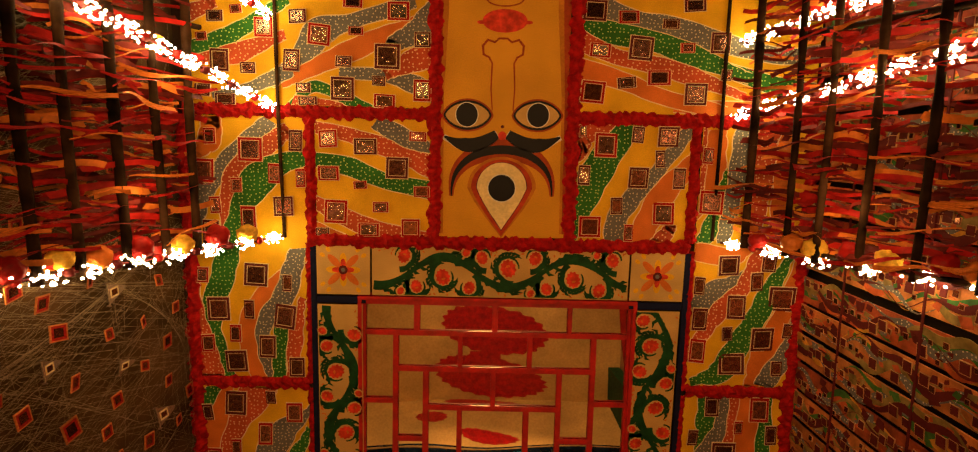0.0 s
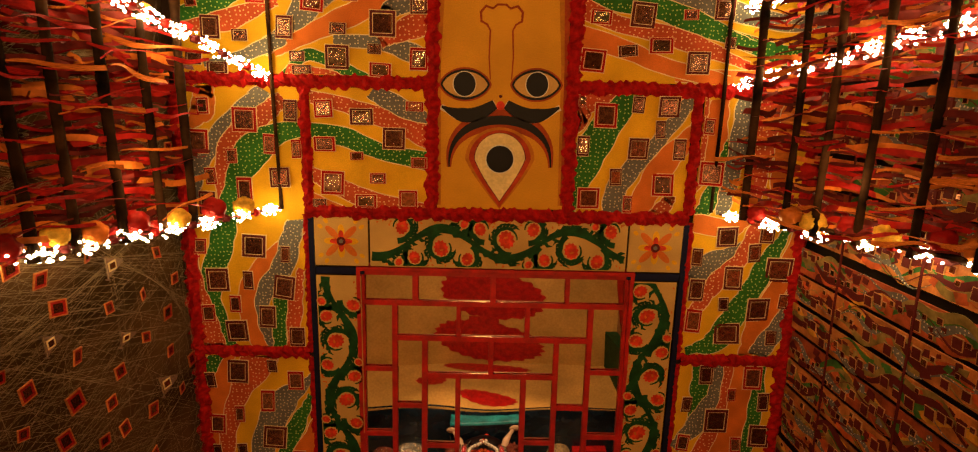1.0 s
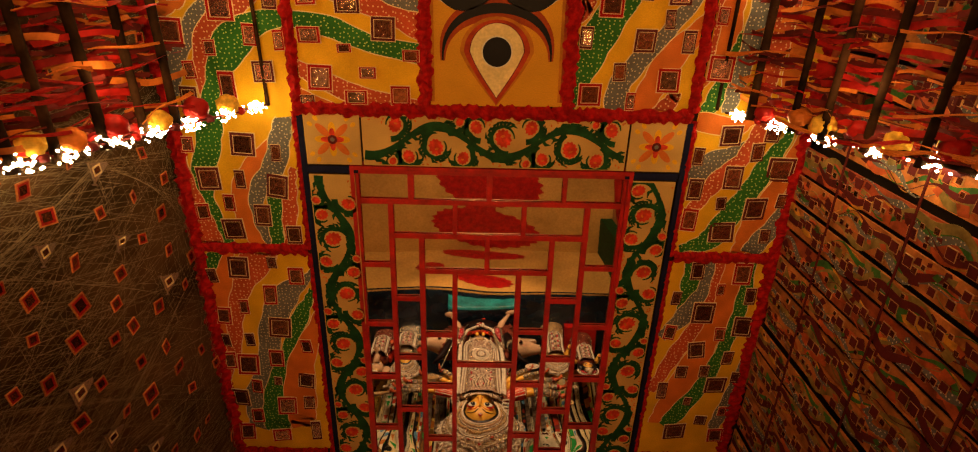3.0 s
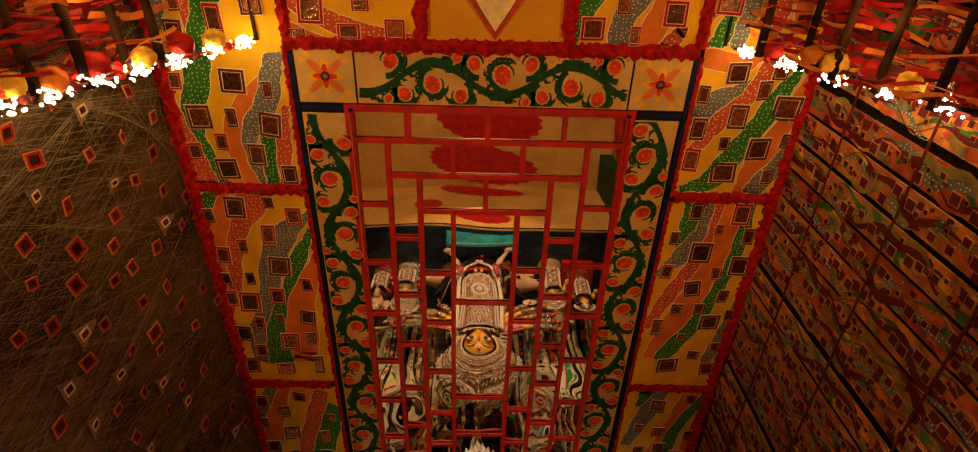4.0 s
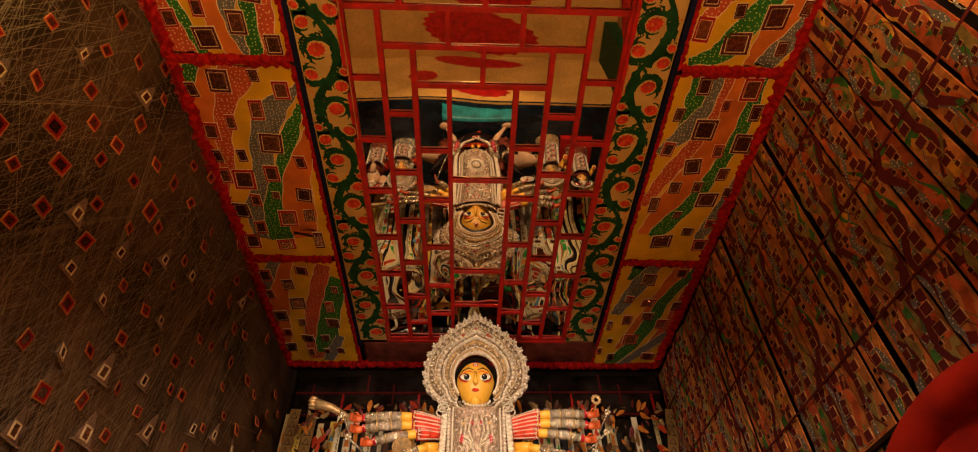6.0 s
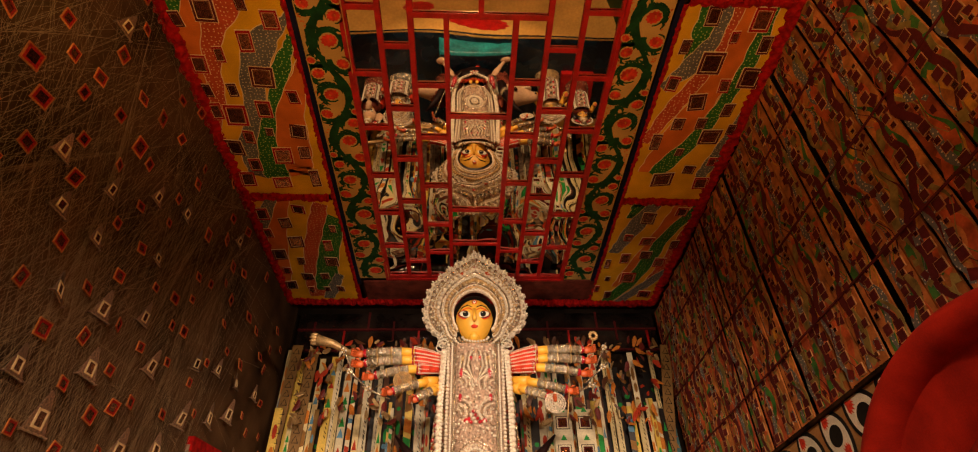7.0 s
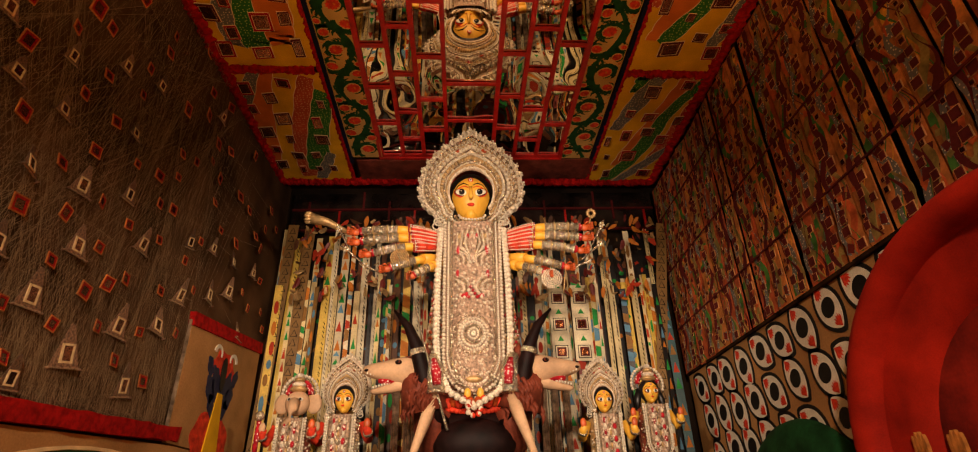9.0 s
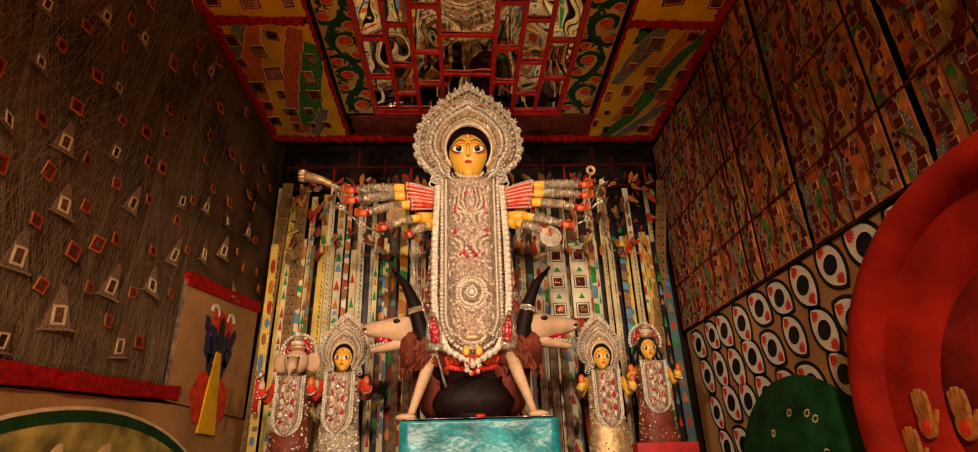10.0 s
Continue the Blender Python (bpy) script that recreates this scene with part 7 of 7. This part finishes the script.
def figure(x, y, z0, z1, kind, label):
    """A small standing clay figure with crown, apron and two arms; kind: 'fan', 'halo' or 'trunk'."""
    bm = bmesh.new()
    h = z1 - z0
    s = h / 1.95
    rows = ((0, 0.24, 0.17), (0.25, 0.22, 0.16), (0.6, 0.19, 0.14), (0.95, 0.185, 0.12), (1.12, 0.19, 0.11), (1.20, 0.08, 0.07))
    last = None
    robe = {"fan": S_GOLD, "halo": S_BRN, "trunk": S_BRN, "plain": S_SIL}[kind]
    for z, w, d in rows:
        row = [bm.verts.new((w * s * 1.28 * math.cos(2 * math.pi * i / 18), d * s * 1.35 * math.sin(2 * math.pi * i / 18), z * s)) for i in range(18)]
        if last:
            for i in range(18):
                f = bm.faces.new((last[i], last[(i + 1) % 18], row[(i + 1) % 18], row[i]))
                f.material_index, f.smooth = robe, True
        last = row
    bm.faces.new(last).material_index = S_SKIN
    breastplate(bm, (0, -0.20 * s), 0.9 * s * 1.3, 0.145 * s * 1.3, 1.17 * s, 0.42 * s, False)
    r = random.Random(int(x * 100))
    for i in range(260):
        a, z = r.uniform(3.3, 6.1), r.uniform(0.05, 1.1)
        w = np.interp(z, [q[0] for q in rows], [q[1] for q in rows]) * 1.28 * s
        ball(bm, (w * math.cos(a), w * 0.72 * math.sin(a), z * s), r.uniform(0.007, 0.013) * s * 1.4, r.choice((S_SIL, S_IVO, S_GOLD, S_SIL)), 6, 4)
    hz = 1.40 * s
    if kind == "trunk":
        ball(bm, (0, -0.02 * s, hz), (0.17 * s, 0.16 * s, 0.17 * s), S_PNK, 18, 12)
        tube([(0, -0.15 * s, hz), (0.0, -0.23 * s, hz - 0.12 * s), (-0.03 * s, -0.25 * s, hz - 0.25 * s), (-0.10 * s, -0.26 * s, hz - 0.33 * s)], [0.085 * s, 0.07 * s, 0.05 * s, 0.03 * s], 12, bm, S_PNK)
        for q in (-1, 1):
            ball(bm, (0.22 * q * s, 0.02 * s, hz + 0.0), (0.11 * s, 0.03 * s, 0.14 * s), S_PNK, 12, 8)
            ball(bm, (0.075 * q * s, -0.165 * s, hz + 0.03 * s), (0.040 * s, 0.022 * s, 0.026 * s), S_WHT, 8, 6)
            ball(bm, (0.075 * q * s, -0.186 * s, hz + 0.03 * s), (0.018 * s, 0.010 * s, 0.018 * s), S_BLK, 8, 6)
    else:
        head(bm, (0, -0.04 * s, hz - 0.02 * s), 0.66 * s)
        for q in (-1, 1):
            tube([(0.14 * q * s, 0.05 * s, hz + 0.05 * s), (0.19 * q * s, 0.04 * s, hz - 0.12 * s), (0.20 * q * s, 0.02 * s, hz - 0.28 * s)], [0.05 * s, 0.06 * s, 0.03 * s], 8, bm, S_HAIR)
    if kind in ("fan", "plain"):
        crown(bm, (0, 0, hz - 0.02 * s), 0.70 * s, 0.96, 1.45)
    else:
        bead_line(bm, arc_pts(0, 0.04 * s, hz + 0.13 * s, 0.25 * s, 0.27 * s, -20, 200, 24), 0.026 * s, S_IVO)
        bead_line(bm, arc_pts(0, 0.02 * s, hz + 0.13 * s, 0.21 * s, 0.225 * s, -20, 200, 24), 0.02 * s, S_SIL)
        for f in (0.185, 0.14):
            tube(arc_pts(0, 0.05 * s, hz + 0.13 * s, f * s, (f + 0.01) * s, 0, 180, 16), 0.03 * s, 6, bm, S_RED)
        for i in range(4):
            ball(bm, (0, -0.06 * s, hz + (0.19 + 0.06 * i) * s), ((0.13 - 0.027 * i) * s, 0.09 * s, 0.045 * s), S_IVO if i % 2 else S_GOLD, 10, 7)
    for q in (-1, 1):
        a = [(0.25 * q * s, 0, 1.08 * s), (0.36 * q * s, -0.05 * s, 0.88 * s), (0.37 * q * s, -0.2 * s, 0.95 * s), (0.34 * q * s, -0.24 * s, 1.02 * s)]
        tube(a, [0.07 * s, 0.065 * s, 0.055 * s, 0.045 * s], 10, bm, S_PET if kind in ("trunk", "plain") else S_SKIN)
        ball(bm, (0.36 * q * s, -0.25 * s, 1.05 * s), (0.045 * s, 0.03 * s, 0.07 * s), S_PNK if kind == "trunk" else S_HAND, 10, 7)
        tube([(0.368 * q * s, -0.16 * s, 0.93 * s), (0.366 * q * s, -0.2 * s, 0.955 * s)], [0.068 * s, 0.066 * s], 10, bm, S_SIL)
    if kind == "trunk":
        tube([(-0.42 * s, -0.24 * s, 0.7 * s), (-0.42 * s, -0.24 * s, 1.15 * s)], [0.035 * s, 0.03 * s], 8, bm, S_RED)
        ball(bm, (-0.42 * s, -0.24 * s, 1.2 * s), 0.07 * s, S_SIL, 10, 7)
    ob = part("small_statue", bm, STATUE)
    ob.matrix_basis = pose(x, y, z0)
    return tagged(ob, label, "statue", "small statues beside the goddess")


figure(-1.60, 4.85, 1.82, 3.03, "trunk", "small elephant-headed clay statue in red with silver apron")
figure(-1.17, 4.75, 1.82, 3.04, "plain", "small clay statue with tall ivory crown and silver apron")
figure(1.05, 4.75, 1.82, 2.98, "fan", "small clay statue with tall ivory crown and gold robe")
figure(1.50, 4.85, 1.94, 3.05, "halo", "small clay statue with a red halo and gold apron")
tagged(part("plinth", box(1.25, 1.75, 4.65, 5.1, 1.82, 1.94), RED), "low red block under a small statue", "plinth")

# ---- canopies of bamboo poles and ribbons at both sides ----
def canopy_point(side, s, y):
    """A place on the canopy: s 0 at the ceiling, 1 at the lower poles."""
    return Vector((side * (1.60 + 0.68 * s), y, 5.46 - 1.48 * s))


def ribbon_mesh(seed):
    r = random.Random(seed)
    bm = bmesh.new()
    n, L = 12, 1.0
    ph, last = r.uniform(0, 6), None
    fold = r.uniform(0.25, 0.9)
    for i in range(n + 1):
        t = i / n
        w = 0.5 * (0.7 + 0.4 * math.sin(3 * t + ph)) * (1 if t < 0.9 else 0.7)
        c = 0.9 * math.sin(5 * t + ph) * t
        a = fold * math.sin(7 * t + ph)
        row = [bm.verts.new((L * (t - 0.5), c + w * k * math.cos(a), w * k * math.sin(a) + 0.35 * math.sin(8 * t + ph))) for k in (-1, -0.1, 0.8)]
        if last:
            for k in range(2):
                bm.faces.new((last[k], row[k], row[k + 1], last[k + 1])).smooth = True
        last = row
    me = bpy.data.meshes.new("ribbon")
    bm.normal_update()
    bm.to_mesh(me)
    bm.free()
    return me


RIBBONS = []
for k in range(18):
    me = ribbon_mesh(200 + k)
    me.materials.append((RIBBON_R, RIBBON_O, RIBBON_R, RIBBON_D, RIBBON_O, RIBBON_R)[k % 6])
    RIBBONS.append(me)


def canopy(side, seed):
    r = random.Random(seed)
    th = thing("ribbon_canopy", "slanting canopy of bamboo poles hung with red and orange ribbons", "canopy", "ribbon canopies")
    slope = math.atan2(-1.48, 0.68)
    for s in (0.0, 0.42, 0.56, 0.70, 0.84, 0.99, 1.16, 1.34) if side < 0 else (0.0, 0.17, 0.34, 0.50, 0.66, 0.82, 0.99, 1.16, 1.34):
        a, b = canopy_point(side, s + r.uniform(-0.02, 0.02), -3.1), canopy_point(side, s + r.uniform(-0.02, 0.02), 0.44)
        rad = 0.016 if s == 0 else r.uniform(0.026, 0.036)
        bm = tube([a.lerp(b, i / 48) + Vector((0, 0, 0.008 * math.sin(0.3 * i))) for i in range(49)], [rad * (0.80 + 0.13 * (i % 6 == 0) + 0.05 * math.sin(i * 0.7)) for i in range(49)], 9)
        part("pole", bm, BAMBOO, th)
    for y in (0.40, -0.95, -2.2):
        bm = tube([canopy_point(side, s, y) + Vector((side * 0.03, 0, 0.02)) for s in (0.35, 0.8, 1.36)], 0.018, 8)
        part("rafter", bm, BAMBOO, th)
    for i in range(290):
        s = (0.46 if side < 0 else 0.10) + (0.9 if side < 0 else 1.26) * r.random()
        y = r.uniform(-2.6, 0.42)
        p = canopy_point(side, s, y) + Vector((side * r.uniform(-0.10, 0.05), 0, r.uniform(-0.04, 0.04)))
        ln, w = r.uniform(0.16, 0.46), r.uniform(0.016, 0.036)
        ob = new("ribbon", r.choice(RIBBONS))
        ob.parent = th
        run = Vector((side * 0.68, 0, -1.48)).normalized()
        turn = Matrix((run, Vector((0, 1, 0)), run.cross(Vector((0, 1, 0))))).transposed().to_4x4() @ pose(0, 0, 0, r.gauss(0, 30), r.gauss(0, 12), r.gauss(0, 7))
        ob.matrix_basis = Matrix.Translation(p) @ turn @ Matrix.Diagonal((ln, w, w, 1))


def loose_ribbons(side, seed):
    """The many further ribbons behind the nearest ones, too many to count."""
    r = random.Random(seed)
    bm = bmesh.new()
    run = Vector((side * 0.68, 0, -1.48)).normalized()
    for i in range(900):
        p = canopy_point(side, (0.44 if side < 0 else 0.10) + (0.95 if side < 0 else 1.29) * r.random(), r.uniform(-2.9, 0.40)) + Vector((side * r.uniform(0.0, 0.22), 0, r.uniform(-0.05, 0.05)))
        ln, w, ph = r.uniform(0.14, 0.5), r.uniform(0.008, 0.022), r.uniform(0, 6)
        mi, last = r.choice((0, 0, 2, 2, 1)), None
        for k in range(8):
            t = k / 7
            c = p + run * ln * (t - 0.5) + Vector((0.02 * side * math.sin(6 * t + ph), 0.028 * math.sin(4 * t + ph) + 0.05 * (t - 0.5) * math.sin(ph), 0.012 * math.sin(9 * t)))
            d = Vector((0.5 * math.sin(ph + 5 * t), 1, 0.5 * math.cos(ph + 3 * t))).normalized() * w
            row = [bm.verts.new(c + d), bm.verts.new(c - d)]
            if last:
                f = bm.faces.new((last[0], row[0], row[1], last[1]))
                f.material_index, f.smooth = mi, True
            last = row
    return tagged(part("loose_ribbons", bm, (RIBBON_R, RIBBON_O, RIBBON_D)), "tangle of loose red and orange ribbons behind the canopy poles", "ribbons", kind="stuff")


loose_ribbons(-1, 71)
loose_ribbons(1, 72)
canopy(-1, 41)
canopy(1, 42)


def garland(a, b, clusters, seed, sag=0.03, balls=False):
    """A string of yellow and red paper flowers with clusters of small lit bulbs."""
    r = random.Random(seed)
    th = thing("light_garland", "garland of yellow and red paper flowers with clusters of lit bulbs", "garland", "light garlands")
    a, b = Vector(a), Vector(b)
    at = lambda t: a.lerp(b, t) + Vector((0, 0, -sag * math.sin(math.pi * t)))
    part("cord", tube([at(i / 10) for i in range(11)], 0.008, 6), MAROON, th)
    if balls:
        # soft round cloth puffs over the string
        for k in range(7):
            c = at(0.18 + 0.12 * k + r.uniform(-0.02, 0.02)) + Vector((0, -0.055 - 0.02 * (k % 2), 0.035))
            bm = bmesh.new()
            size = r.uniform(0.058, 0.082)
            ball(bm, c, (size, size * 0.9, size * 0.8), 0, 22, 14)
            for v in bm.verts:
                d = v.co - c
                v.co = c + d * (1 + 0.22 * noise.noise(d * 34 + Vector((k, seed, 0))) + 0.10 * noise.noise(d * 90))
            part("cloth_puff", bm, (BULB_BODY, RIBBON_R, BULB_BODY, RIBBON_R, RIBBON_O)[(k + seed) % 5], th)
    for k in range(clusters):
        t = (k + 0.4) / clusters
        c = at(t)
        size = 0.036 + 0.014 * t
        d = (b - a).normalized()
        bm = bmesh.new()
        for i in range(44):
            u = Vector((r.gauss(0, 1), r.gauss(0, 1), r.gauss(0, 1))).normalized()
            p = c + d * r.uniform(-0.062, 0.062) + u * size * r.uniform(0.55, 1.25)
            ball(bm, p, 0.0085, 0, 6, 4)
        tagged(part("bulb_cluster", bm, BULB, th, "cluster of small lit warm white bulbs"), kind="stuff")
        # a dark red knot of cloth after each cluster
        bm = bmesh.new()
        e = at((k + 0.9) / clusters)
        ball(bm, e, (0.030, 0.026, 0.024), 0, 12, 8)
        for v in bm.verts:
            v.co = e + (v.co - e) * (1 + 0.3 * noise.noise((v.co - e) * 60 + Vector((k, 0, 0))))
        part("cloth_knot", bm, MAROON if k % 3 else RIBBON_R, th)


GARLANDS = (((-1.58, 0.42, 5.42), (-2.42, 0.40, 3.72), 8), ((-1.60, -0.50, 5.42), (-2.2, -1.02, 4.05), 8), ((-1.60, -1.12, 5.42), (-1.95, -1.40, 4.6), 5),
            ((1.62, 0.44, 5.42), (2.42, 0.40, 3.85), 6), ((1.66, -0.48, 5.42), (2.40, -0.82, 3.8), 9), ((1.66, -0.98, 5.42), (2.25, -1.15, 4.3), 7))
for i, (a, b, n) in enumerate(GARLANDS):
    garland(a, b, n, 60 + i, balls=i in (0, 3))
